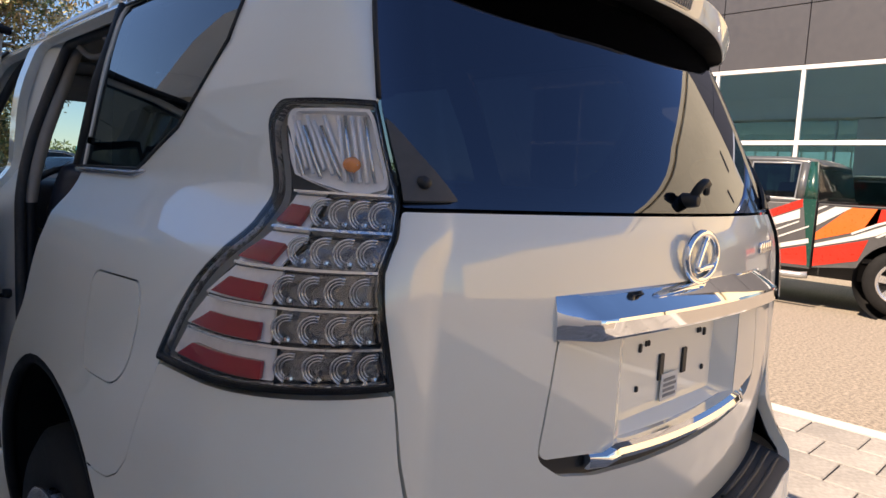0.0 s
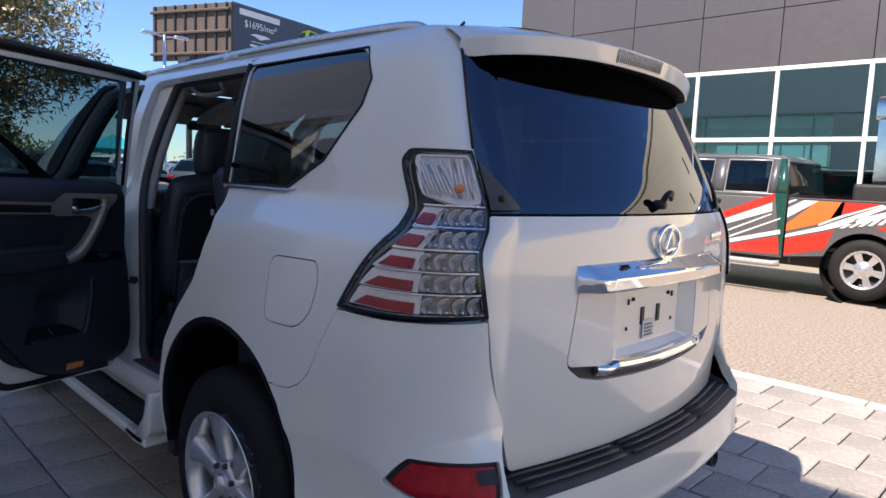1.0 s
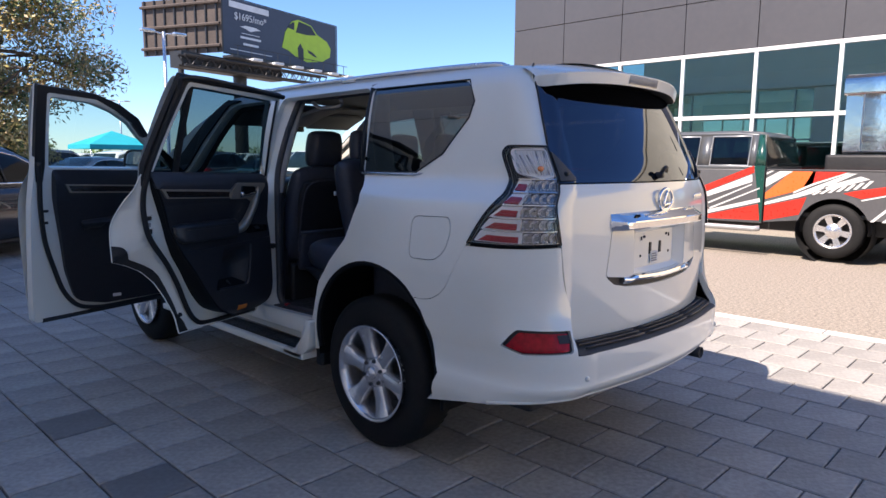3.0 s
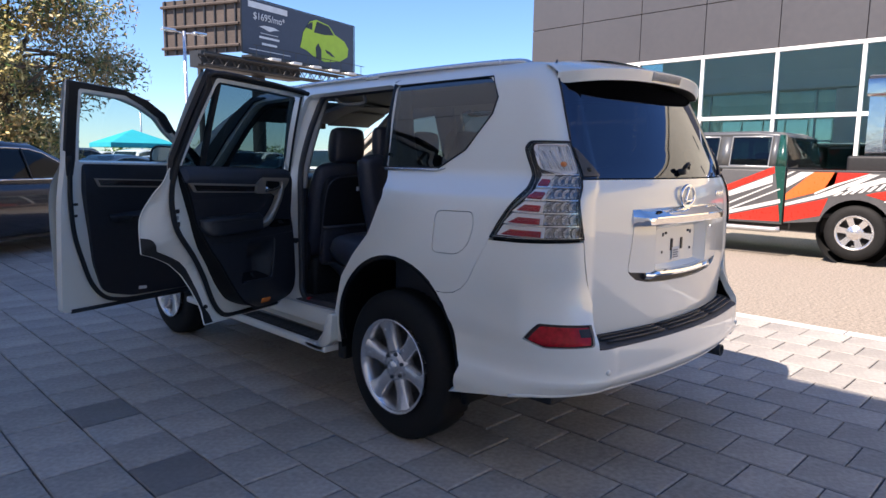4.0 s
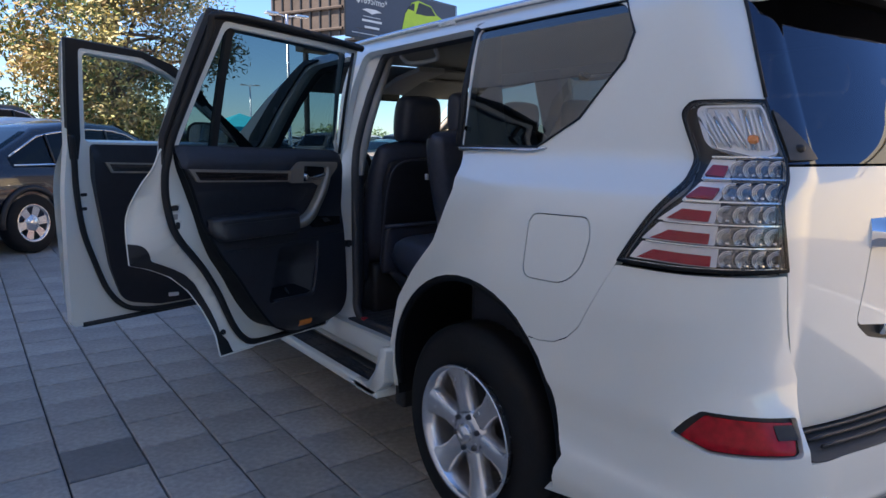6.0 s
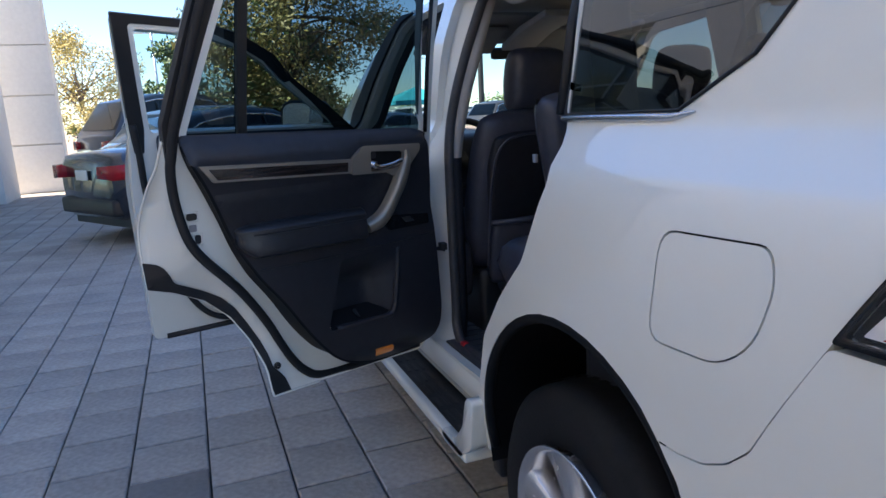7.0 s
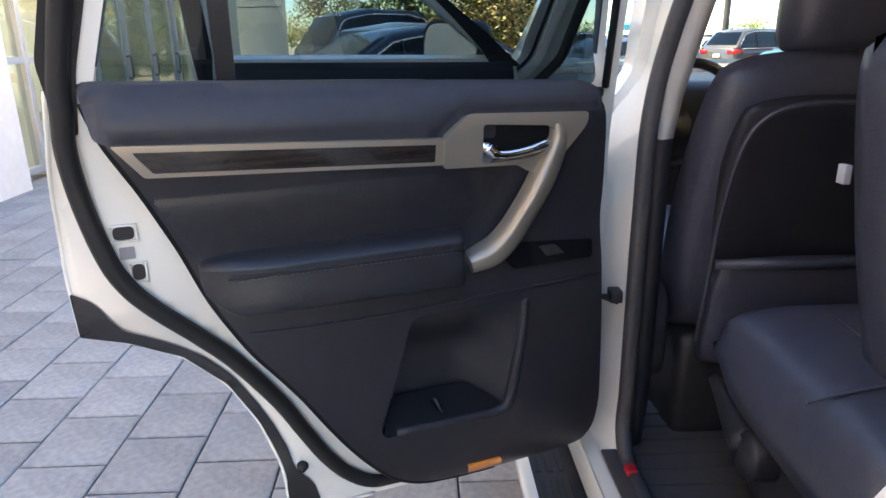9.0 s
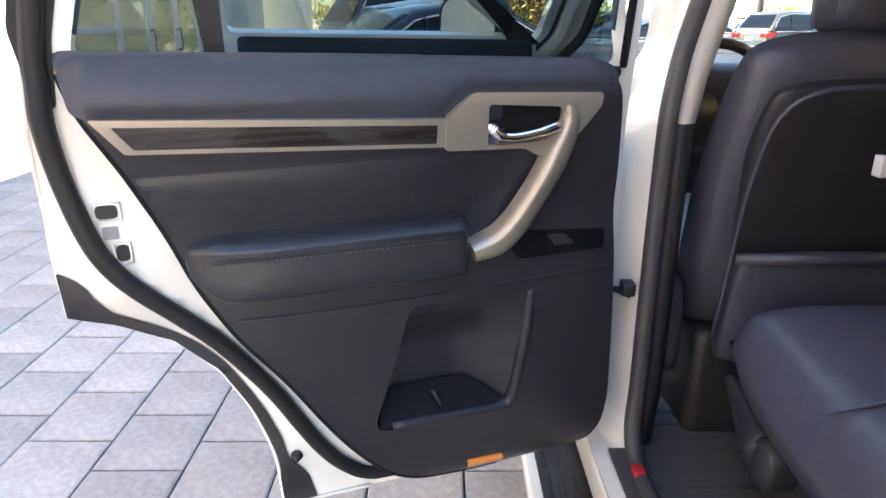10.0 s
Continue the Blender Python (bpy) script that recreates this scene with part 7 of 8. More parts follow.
row_white = make_car("suv", WHITEP, "white suv in the crowded sales lot", (8.0, 30.0), -60, "cars on the sales lot")
row_silver = make_car("sedan", SILVERP, "silver sedan in the crowded sales lot", (11.5, 33.0), -60, "cars on the sales lot")
row_dark = make_car("suv", DARKP, "dark suv in the crowded sales lot", (6.0, 34.0), -60, "cars on the sales lot")
row_teal = make_car("sedan", TEALP, "blue-green sedan in the crowded sales lot", (14.0, 37.0), -60, "cars on the sales lot")
rng = random.Random(4)
masters = [row_white, row_silver, row_dark, row_teal, row_white, row_silver]
TAKEN = [(8.0, 30.0), (11.5, 33.0), (6.0, 34.0), (14.0, 37.0), (12.3, 40.0), (1.6, 19.5), (10.8, 28.8)]
for reach, count in ((25, 4), (30, 5), (36, 7), (43, 8), (51, 10), (60, 11), (70, 12)):
    for k in range(count):
        turn = radians(9.5 + 31.0 * (k + 0.5) / count)
        x, y = -2.7 + reach * math.sin(turn), -2.4 + reach * math.cos(turn)
        if all((x - p) ** 2 + (y - q) ** 2 > 9.5 for p, q in TAKEN):
            copy_thing(rng.choice(masters), pose(x, y + rng.uniform(-0.4, 0.4), 0, 0, 0, rng.choice((-66, -62, 116))))

# ---- pickup with a striped wrap ----
RED = mat("red_wrap_vinyl", (0.52, 0.030, 0.016), 0.3, vary=0.04, coat=0.6)
ORANGE = mat("orange_wrap_vinyl", (0.75, 0.15, 0.03), 0.3, vary=0.04, coat=0.6)
WHITEV = mat("white_wrap_vinyl", (0.62, 0.62, 0.61), 0.35, vary=0.03)
GREYV = mat("grey_wrap_vinyl", (0.085, 0.085, 0.09), 0.4, 0.0, 0.1)
CABGREY = mat("dark_silver_cab_paint", (0.10, 0.105, 0.11), 0.35, 0.3, 0.04, coat=0.8)
GREENV = mat("deep_green_vinyl", (0.01, 0.06, 0.045), 0.25, vary=0.05, coat=0.8)
truck = thing("pickup_truck", "crew-cab pickup wrapped in red, orange and white stripes", "truck")
TX = 8.3


def side_plate(pts, x, thick, material, name, label="", parent=truck):
    return part(name, slab([(a, b) for a, b in pts], lambda a, b, d: (x - d, a, b), thick), material, parent, label, smooth=False)


def tarch(y0, r=0.52, n=12, z0=0.62):
    return [(y0 + r * math.cos(t), 0.42 + r * math.sin(t)) for t in np.linspace(math.asin((z0 - 0.42) / r), math.pi - math.asin((z0 - 0.42) / r), n)]


CABY = 1.20
bed_pts = [(CABY - 0.03, 0.50), (CABY - 0.03, 1.33), (-2.05, 1.33), (-2.05, 0.55)] + [(y, z) for y, z in tarch(0.18, 0.50)[::-1]] + [(0.66, 0.56)]
part("bed_side", slab(bed_pts, lambda a, b, d: (TX + 0.06 - d, a, b), 0.06, bevel=0.0), GREYV, truck, "striped wrapped bed side", smooth=False)
part("bed_side", box((TX + 1.90, -2.05, 0.62), (TX + 1.96, CABY - 0.03, 1.33), 0.01), RED, truck, smooth=False)
part("bed_rail", box((TX - 0.005, -2.06, 1.325), (TX + 0.10, CABY - 0.03, 1.352), 0.010), STEPPAD, truck)
part("bed_cover", box((TX + 0.10, -2.0, 1.29), (TX + 1.86, 1.1, 1.335), 0.01), BLACK, truck, smooth=False)
part("tailgate", box((TX + 0.06, -2.09, 0.65), (TX + 1.90, -2.05, 1.33), 0.01), RED, truck)
part("bed_floor", box((TX + 0.1, -2.0, 0.62), (TX + 1.86, 1.1, 0.68)), BLACK, truck, smooth=False)
# cab: lower shell, roof on leaning pillars
part("cab_side", box((TX, CABY, 0.47), (TX + 0.08, 3.65, 1.34), 0.012), GREYV, truck, "dark grey wrapped cab side")
part("cab_side", box((TX + 1.88, CABY, 0.47), (TX + 1.96, 3.65, 1.34), 0.02), RED, truck)
part("cab_shoulder", box((TX + 0.006, CABY, 1.33), (TX + 0.09, 3.65, 1.40), 0.02), CABGREY, truck)
def cab_x(z):
    return TX + 0.02 + (z - 1.38) / 0.54 * 0.14


secs = []
for y, z, inset in ((CABY + 0.10, 1.90, 0.17), (CABY + 0.2, 1.955, 0.17), (CABY + 0.55, 1.985, 0.17), (3.0, 1.985, 0.17), (3.4, 1.94, 0.16)):
    secs.append([(TX + inset - 0.02, y, z - 0.09), (TX + inset + 0.04, y, z - 0.02), (TX + 0.5, y, z), (TX + 1.46, y, z), (TX + 1.92 - inset, y, z - 0.02), (TX + 1.98 - inset, y, z - 0.09)])
part("cab_roof", loft(secs, close=True), CABGREY, truck)
for ya, yb, m in ((CABY, CABY + 0.17, GREENV), (CABY + 0.17, CABY + 0.28, CABGREY), (2.10, 2.32, CABGREY), (3.1, 3.3, CABGREY)):
    lean = 0.09 if m is GREENV else 0.0
    part("pillar", loft([[(cab_x(z), ya + lean * (z - 1.38) / 0.5, z), (cab_x(z), yb, z), (cab_x(z) + 0.08, yb, z), (cab_x(z) + 0.08, ya + lean * (z - 1.38) / 0.5, z)] for z in (1.36, 1.6, 1.90)]), m, truck)
part("green_stripe", slab([(CABY + 0.004, 0.50), (CABY + 0.03, 0.50), (CABY + 0.10, 1.0), (CABY + 0.165, 1.40), (CABY + 0.004, 1.40)], lambda a, b, d: (TX + 0.002 - d, a, b), 0.006), GREENV, truck, smooth=False)
for a, b in ((1.48, 2.11), (2.33, 3.10)):
    part("side_window", loft([[(cab_x(z), a, z), (cab_x(z), b, z), (cab_x(z) + 0.01, b, z), (cab_x(z) + 0.01, a, z)] for z in (1.40, 1.88)]), CAR_GLASS, truck, smooth=False)
    part("window_trim", tube([(cab_x(z) - 0.004, y, z) for y, z in ((a, 1.40), (a, 1.88), (b, 1.88), (b, 1.40))], 0.016, 6, closed=True), SILVERP, truck)
part("back_window", loft([[(TX + 0.14, CABY + 0.005 + dy, z), (TX + 1.80, CABY + 0.005 + dy, z), (TX + 1.80, CABY + 0.015 + dy, z), (TX + 0.14, CABY + 0.015 + dy, z)] for dy, z in ((0.0, 1.38), (0.10, 1.90))]), CAR_GLASS, truck, smooth=False)
part("cab_back", box((TX + 0.06, CABY - 0.01, 0.6), (TX + 1.9, CABY + 0.03, 1.38), 0.01), BLACK, truck, smooth=False)
part("cab_seats", box((TX + 0.25, 1.5, 0.75), (TX + 1.7, 1.8, 1.62), 0.06), BLACK, truck)
part("cab_floor", box((TX + 0.1, 1.25, 0.50), (TX + 1.86, 3.6, 0.75)), BLACK, truck, smooth=False)
part("bonnet", box((TX + 0.03, 3.65, 0.6), (TX + 1.93, 5.0, 1.30), 0.12, segs=3), RED, truck)
part("step_bar", tube([(TX - 0.06, 1.2, 0.40), (TX - 0.08, 1.3, 0.385), (TX - 0.08, 3.4, 0.385), (TX - 0.06, 3.5, 0.40)], 0.045, 8), SILVERP, truck, "silver side step")
part("chassis", box((TX + 0.25, -2.0, 0.36), (TX + 1.7, 4.8, 0.60), 0.02), BLACK, truck, smooth=False)
for y in (0.18, 4.25):
    for s, x in ((-1, TX + 0.17), (1, TX + 1.79)):
        small_wheel(truck, x, y, 0.42, s, 0.14)
part("wheel_housing", lathe([(0.52, TX + 0.02), (0.52, TX + 0.5), (0.05, TX + 0.5)], 32, "x", (0, 0.18, 0.42)), BLACK, truck)
# wrap stripes, as thin vinyl on the near side
ZX = TX - 0.0005
LAYERS = [
    (ORANGE, ((1.17, 0.97), (0.79, 1.32), (0.46, 1.32), (0.49, 1.14), (0.76, 1.0), (1.17, 0.87))), (RED, ((0.5, 1.32), (0.04, 1.32), (0.35, 1.19), (0.62, 1.08))),
    (RED, ((1.17, 0.76), (0.66, 0.9), (0.56, 0.93), (0.655, 0.65), (1.17, 0.52))), (RED, ((0.07, 1.0), (-0.06, 1.04), (-0.58, 1.14), (-2.05, 1.28), (-2.05, 1.14), (-0.59, 1.03), (-0.17, 0.93))),
    (RED, ((2.18, 1.05), (1.37, 1.40), (1.36, 1.29), (2.18, 0.94))), (RED, ((3.6, 0.36 + 0.12), (2.07, 0.57), (1.24, 0.79), (1.24, 0.52), (3.6, 0.475))),
    (RED, ((3.6, 0.62), (2.18, 1.05), (2.18, 0.94), (3.6, 0.50)))]
TOPS = [
    (WHITEV, ((1.17, 1.20), (0.97, 1.32), (0.78, 1.32), (1.17, 1.06))), (WHITEV, ((1.17, 1.29), (1.10, 1.325), (1.05, 1.325), (1.17, 1.26))),
    (WHITEV, ((1.17, 0.82), (0.72, 0.97), (0.01, 1.3), (-0.09, 1.3), (0.48, 0.99), (0.68, 0.92), (1.17, 0.775))), (WHITEV, ((0.34, 1.09), (-0.14, 1.26), (-0.26, 1.22), (0.27, 1.04))),
    (WHITEV, ((-0.17, 0.915), (-0.59, 1.025), (-2.05, 1.14), (-2.05, 1.12), (-0.59, 1.005), (-0.18, 0.895))), (WHITEV, ((0.76, 1.0), (0.49, 1.14), (0.04, 1.31), (0.0, 1.31), (0.48, 1.11), (0.75, 0.975))),
    (WHITEV, ((2.12, 0.95), (1.39, 1.26), (1.38, 1.14), (2.11, 0.87))), (WHITEV, ((2.05, 0.69), (1.26, 1.05), (1.26, 1.03), (2.05, 0.66))), (WHITEV, ((2.08, 0.78), (1.39, 1.105), (1.38, 1.09), (2.08, 0.75))),
    (WHITEV, ((2.6, 0.50), (2.07, 0.65), (1.25, 0.88), (1.24, 0.82), (2.07, 0.59), (2.6, 0.48)))]
for d, rows in ((0.0, LAYERS), (0.003, TOPS)):
    for m, pts in rows:
        side_plate(pts, TX - d, 0.003, m, "wrap_stripe")
for k in range(11):
    y = -0.30 - k * 0.15
    side_plate([(y, 0.60), (y - 0.05, 0.60), (y - 0.36, 0.92 + k * 0.008), (y - 0.31, 0.92 + k * 0.008)], TX, 0.004, WHITEV, "wrap_hatch")
for k in range(7):
    y = 0.50 - k * 0.11
    side_plate([(y, 0.965 + k * 0.02), (y - 0.05, 0.965 + k * 0.02), (y - 0.15, 1.03 + k * 0.028), (y - 0.10, 1.03 + k * 0.028)], TX - 0.004, 0.003, WHITEV, "wrap_hatch")

# ---- polished food trailer behind the pickup ----
STEEL = mat("polished_steel", (0.75, 0.76, 0.77), 0.12, 1.0, 0.06, 6, bump_amount=0.004, bump_scale=7)
trailer = thing("food_trailer", "polished steel trailer with a rounded roof on a black base", "trailer")
prof = rounded([(10.4, 1.62), (10.4, 2.95, 0.35), (12.2, 2.95, 0.35), (12.2, 1.62)], 0.05, 6)
part("shell", loft([[(x, y, z) for x, z in prof] for y in (-4.5, 0.62)]), STEEL, trailer)
prof2 = rounded([(10.37, 2.62), (10.37, 2.99, 0.3), (12.23, 2.99, 0.3), (12.23, 2.62)], 0.05, 6)
part("roof_cap", loft([[(x, y, z) for x, z in prof2] for y in (-4.55, 0.66)]), STEEL, trailer)
for y in (0.35, -0.05, -0.45, -0.9, -1.4, -1.9):
    part("seam_strip", box((10.388, y - 0.012, 1.66), (10.402, y + 0.012, 2.68)), STEEL, trailer, smooth=False)
part("base", box((10.25, -4.6, 0.85), (12.3, 0.85, 1.60), 0.05), BLACK, trailer)
part("skirt", box((10.6, -4.3, 0.30), (12.0, 0.2, 0.85), 0.03), DARKMETAL, trailer)
for y in (-1.6, -2.5):
    small_wheel(trailer, 10.5, y, 0.36, -1)
    small_wheel(trailer, 12.0, y, 0.36, 1)

# ---- billboard ----
board = thing("billboard", "tall two-faced roadside billboard with a dark blue advert", "billboard")
BACKB = mat("rusty_board_back", (0.075, 0.058, 0.05), 0.8, vary=0.3, scale=2)
ADBLUE = mat("slate_blue_vinyl", (0.045, 0.055, 0.085), 0.5, vary=0.12, scale=0.6)
LIME = mat("lime_green_print", (0.42, 0.60, 0.03), 0.5, vary=0.08)
PRINTW = mat("white_print", (0.7, 0.7, 0.7), 0.5)
DARKPRINT = mat("dark_print", (0.02, 0.022, 0.03), 0.5)
A0, A1 = Vector((25.1, 50.0, 0)), Vector((39.4, 53.6, 0))
axis = (A1 - A0).normalized()
face_n = Vector((axis.y, -axis.x, 0))
BW, BZ0, BZ1 = (A1 - A0).length, 10.2, 14.7


def ad(u, v, d=0.0):
    """A place on the advert: u along 0..1, v up 0..1."""
    p = A0 + axis * (u * BW) + face_n * d
    return Vector((p.x, p.y, BZ0 + (BZ1 - BZ0) * v))


def ad_poly(pts, d, material, name, label=""):
    return part(name, slab(pts, lambda a, b, t: ad(a, b, d - 0.03 + t), 0.03), material, board, label, smooth=False)


ad_poly([(0, 0), (1, 0), (1, 1), (0, 1)], 0.0, ADBLUE, "advert_face", "slate blue printed advert")
for pts in ([(-0.005, -0.03), (1.005, -0.03), (1.005, 0.0), (-0.005, 0.0)], [(-0.005, 1.0), (1.005, 1.0), (1.005, 1.02), (-0.005, 1.02)], [(1, 0), (1.008, 0), (1.008, 1), (1, 1)], [(-0.008, 0), (0, 0), (0, 1), (-0.008, 1)]):
    ad_poly(pts, 0.06, DARKMETAL, "board_edge")
ad_poly([(0.05, 0.84), (0.36, 0.84), (0.36, 0.95), (0.05, 0.95)], 0.035, PRINTW, "headline_bar")
for u0, u1, v0, v1 in ((0.13, 0.29, 0.31, 0.35), (0.15, 0.27, 0.19, 0.23), (0.05, 0.38, 0.07, 0.085), (0.14, 0.28, 0.40, 0.41)):
    ad_poly([(u0, v0), (u1, v0), (u1, v1), (u0, v1)], 0.035, PRINTW, "small_print_bar")
ad_poly([(0.13, 0.52), (0.17, 0.50), (0.21, 0.46), (0.25, 0.50), (0.29, 0.52), (0.25, 0.555), (0.17, 0.555)], 0.035, PRINTW, "winged_mark")
txt = bpy.data.curves.new("price_text", "FONT")
txt.body, txt.size, txt.extrude, txt.align_x = "$1695/mo*", 0.82, 0.01, "CENTER"
tob = new("price_text", txt)
tob.parent = board
tob.matrix_basis = Matrix.Translation(ad(0.21, 0.64, 0.05)) @ Matrix((axis, Vector((0, 0, 1)), face_n)).transposed().to_4x4()
txt.materials.append(PRINTW)
CARP = [(0.47, 0.30), (0.50, 0.62), (0.56, 0.86), (0.62, 0.93), (0.74, 0.88), (0.80, 0.72), (0.90, 0.62), (0.94, 0.48), (0.93, 0.30), (0.85, 0.17), (0.70, 0.10), (0.60, 0.16), (0.53, 0.26)]
ad_poly(CARP, 0.035, LIME, "printed_car", "lime green sports car picture")
ad_poly([(0.595, 0.66), (0.625, 0.90), (0.74, 0.86), (0.79, 0.70), (0.70, 0.66)], 0.045, DARKPRINT, "printed_window")
ad_poly([(0.52, 0.72), (0.56, 0.84), (0.585, 0.86), (0.58, 0.70)], 0.045, DARKPRINT, "printed_window")
ad_poly([(0.615, 0.14), (0.61, 0.36), (0.635, 0.46), (0.665, 0.34), (0.665, 0.12)], 0.045, DARKPRINT, "printed_wheel")
ad_poly([(0.715, 0.30), (0.70, 0.36), (0.75, 0.33), (0.80, 0.24), (0.77, 0.24)], 0.045, DARKPRINT, "printed_lamp")
B0, B1 = Vector((21.9, 58.0, 0)), Vector((25.2, 50.3, 0))
bax = (B1 - B0).normalized()
bn = Vector((bax.y, -bax.x, 0))


def back_at(u, v, d=0.0):
    p = B0 + bax * (u * (B1 - B0).length) + bn * d
    return Vector((p.x, p.y, 10.2 + 4.6 * v))


part("back_face", slab([(0, 0), (1, 0), (1, 1), (0, 1)], lambda a, b, t: back_at(a, b, t), 0.08), BACKB, board, "weathered back of the second face", smooth=False)
for k in range(8):
    part("back_stud", tube([back_at(0.04 + k * 0.13, 0.0, 0.15), back_at(0.04 + k * 0.13, 1.0, 0.15)], 0.09, 6), DARKMETAL, board, smooth=False)
for v in (0.12, 0.5, 0.88):
    part("back_beam", tube([back_at(0, v, 0.28), back_at(1, v, 0.28)], 0.13, 6), BACKB, board, smooth=False)
part("catwalk", slab([(-0.02, -0.12), (1.0, -0.12), (1.0, -0.08), (-0.02, -0.08)], lambda a, b, t: ad(a, b, 0.2 + t), 1.2), DARKMETAL, board, smooth=False)
for d in (-1.1, -0.3):
    for v0, v1 in ((-0.15, -0.13), (-0.33, -0.30)):
        part("truss_chord", tube([ad(-0.25, v0, d), ad(0.92, v1, d)], 0.10, 6), BLACK, board, smooth=False)
    for k in range(13):
        u = -0.25 + k * 0.09
        part("truss_brace", tube([ad(u, -0.15, d), ad(u + 0.045, -0.32, d), ad(u + 0.09, -0.15, d)], 0.05, 5), DARKMETAL, board, smooth=False)
for k in range(10):
    u = 0.02 + k * 0.105
    part("catwalk_post", tube([ad(u, -0.09, 1.35), ad(u, 0.10, 1.35)], 0.03, 5), DARKMETAL, board, smooth=False)
part("catwalk_rail", tube([ad(0.0, 0.10, 1.35), ad(1.0, 0.10, 1.35)], 0.03, 5), DARKMETAL, board, smooth=False)
for k in range(6):
    u = 0.08 + k * 0.17
    part("flood_arm", tube([ad(u, -0.1, 0.8), ad(u, -0.16, 2.6)], 0.06, 6), ALLOY, board)
    part("flood_lamp", box(tuple(ad(u, -0.16, 2.6) - Vector((0.45, 0.2, 0.08))), tuple(ad(u, -0.16, 2.6) + Vector((0.45, 0.2, 0.12))), 0.03), WHITEV, board)
# added solid block: black mass in place of the shadow under the boards
part("service_deck", slab([(-0.22, -0.34), (0.55, -0.34), (0.55, -0.06), (-0.22, -0.06)], lambda a, b, t: ad(a, b, -2.6 + t), 1.4), BLACK, board, "black block standing in for shadow among the supports", smooth=False)
part("support_column", lathe([(0.6, -0.1), (0.6, 10.0)], 20, "z", (28.5, 53.5, 0)), DARKMETAL, board)
part("support_column", lathe([(0.25, -0.1), (0.25, 10.4)], 14, "z", (23.5, 54.5, 0)), DARKMETAL, board)

lamp_post = thing("street_lamp", "grey twin-arm lot lamp on a slim pole", "street lamp")
LP = Vector((10.8, 28.8, 0))
part("pole", lathe([(0.09, -0.05), (0.07, 7.2), (0.001, 7.22)], 12, "z", LP), ALLOY, lamp_post)
for s in (-1, 1):
    part("arm", tube([LP + Vector((0, 0, 7.1)), LP + Vector((s * 0.7, 0, 7.2))], 0.035, 6), ALLOY, lamp_post)
    part("lamp_head", box(tuple(LP + Vector((s * 0.75 - 0.3, -0.15, 7.12))), tuple(LP + Vector((s * 0.75 + 0.3, 0.15, 7.25))), 0.03), ALLOY, lamp_post)
for x, y in ((-3.0, 46.0), (24.0, 70.0), (3.5, 60.0)):
    copy_thing(lamp_post, Matrix.Translation((x - LP.x, y - LP.y, 0)))

tent = thing("canopy_tent", "turquoise pop-up canopy among the parked cars", "canopy")
CYAN = mat("turquoise_canvas", (0.02, 0.42, 0.52), 0.8, vary=0.08)
TP = Vector((12.3, 40.0, 0))
bm = bmesh.new()
apex = bm.verts.new(TP + Vector((0, 0, 3.0)))
ring4 = [bm.verts.new(TP + Vector((sx * 1.9, sy * 1.9, 2.15))) for sx, sy in ((-1, -1), (1, -1), (1, 1), (-1, 1))]
low4 = [bm.verts.new(TP + Vector((sx * 1.92, sy * 1.92, 1.9))) for sx, sy in ((-1, -1), (1, -1), (1, 1), (-1, 1))]
for i in range(4):
    bm.faces.new([apex, ring4[i], ring4[(i + 1) % 4]])
    bm.faces.new([ring4[i], low4[i], low4[(i + 1) % 4], ring4[(i + 1) % 4]])
part("canopy", bm, CYAN, tent, smooth=False)
for sx, sy in ((-1, -1), (1, -1), (1, 1), (-1, 1)):
    part("leg", tube([TP + Vector((sx * 1.85, sy * 1.85, -0.05)), TP + Vector((sx * 1.85, sy * 1.85, 2.0))], 0.03, 6), ALLOY, tent)

# ---- trees ----
BARK = mat("grey_brown_bark", (0.13, 0.105, 0.085), 0.9, vary=0.3, scale=8, bump_amount=0.01, bump_scale=14)


def leaf_mat(name, color, spread=0.55):
    m = mat(name, color, 0.5, vary=0.2, scale=3, spread=spread)
    return m


OLIVE = leaf_mat("olive_leaf", (0.33, 0.29, 0.11))
RUST = leaf_mat("russet_leaf", (0.45, 0.31, 0.12))
GREEN = leaf_mat("green_leaf", (0.07, 0.12, 0.032))
YELLOW = leaf_mat("yellow_green_leaf", (0.42, 0.35, 0.11))
SHRUB = leaf_mat("bright_shrub_leaf", (0.14, 0.21, 0.045))


def leaf_cloud(rnd, clumps, per, size, bm=None):
    """Leaves, as small folded quads, scattered round clump centres: (place, radius)."""
    verts, faces = [], []
    for c, rad in clumps:
        for _ in range(per):
            d = Vector((rnd.gauss(0, 1), rnd.gauss(0, 1), rnd.gauss(0, 0.8)))
            p = c + d.normalized() * rad * rnd.random() ** 0.45
            a = Vector((rnd.gauss(0, 1), rnd.gauss(0, 1), rnd.gauss(0, 1))).normalized()
            b = a.orthogonal().normalized()
            s = size * rnd.uniform(0.6, 1.3)
            k = len(verts)
            verts += [p - a * s, p + b * s * 0.42, p + a * s, p - b * s * 0.42]
            faces.append((k, k + 1, k + 2, k + 3))
    me = bpy.data.meshes.new("crown")
    me.from_pydata([tuple(v) for v in verts], [], faces)
    return me


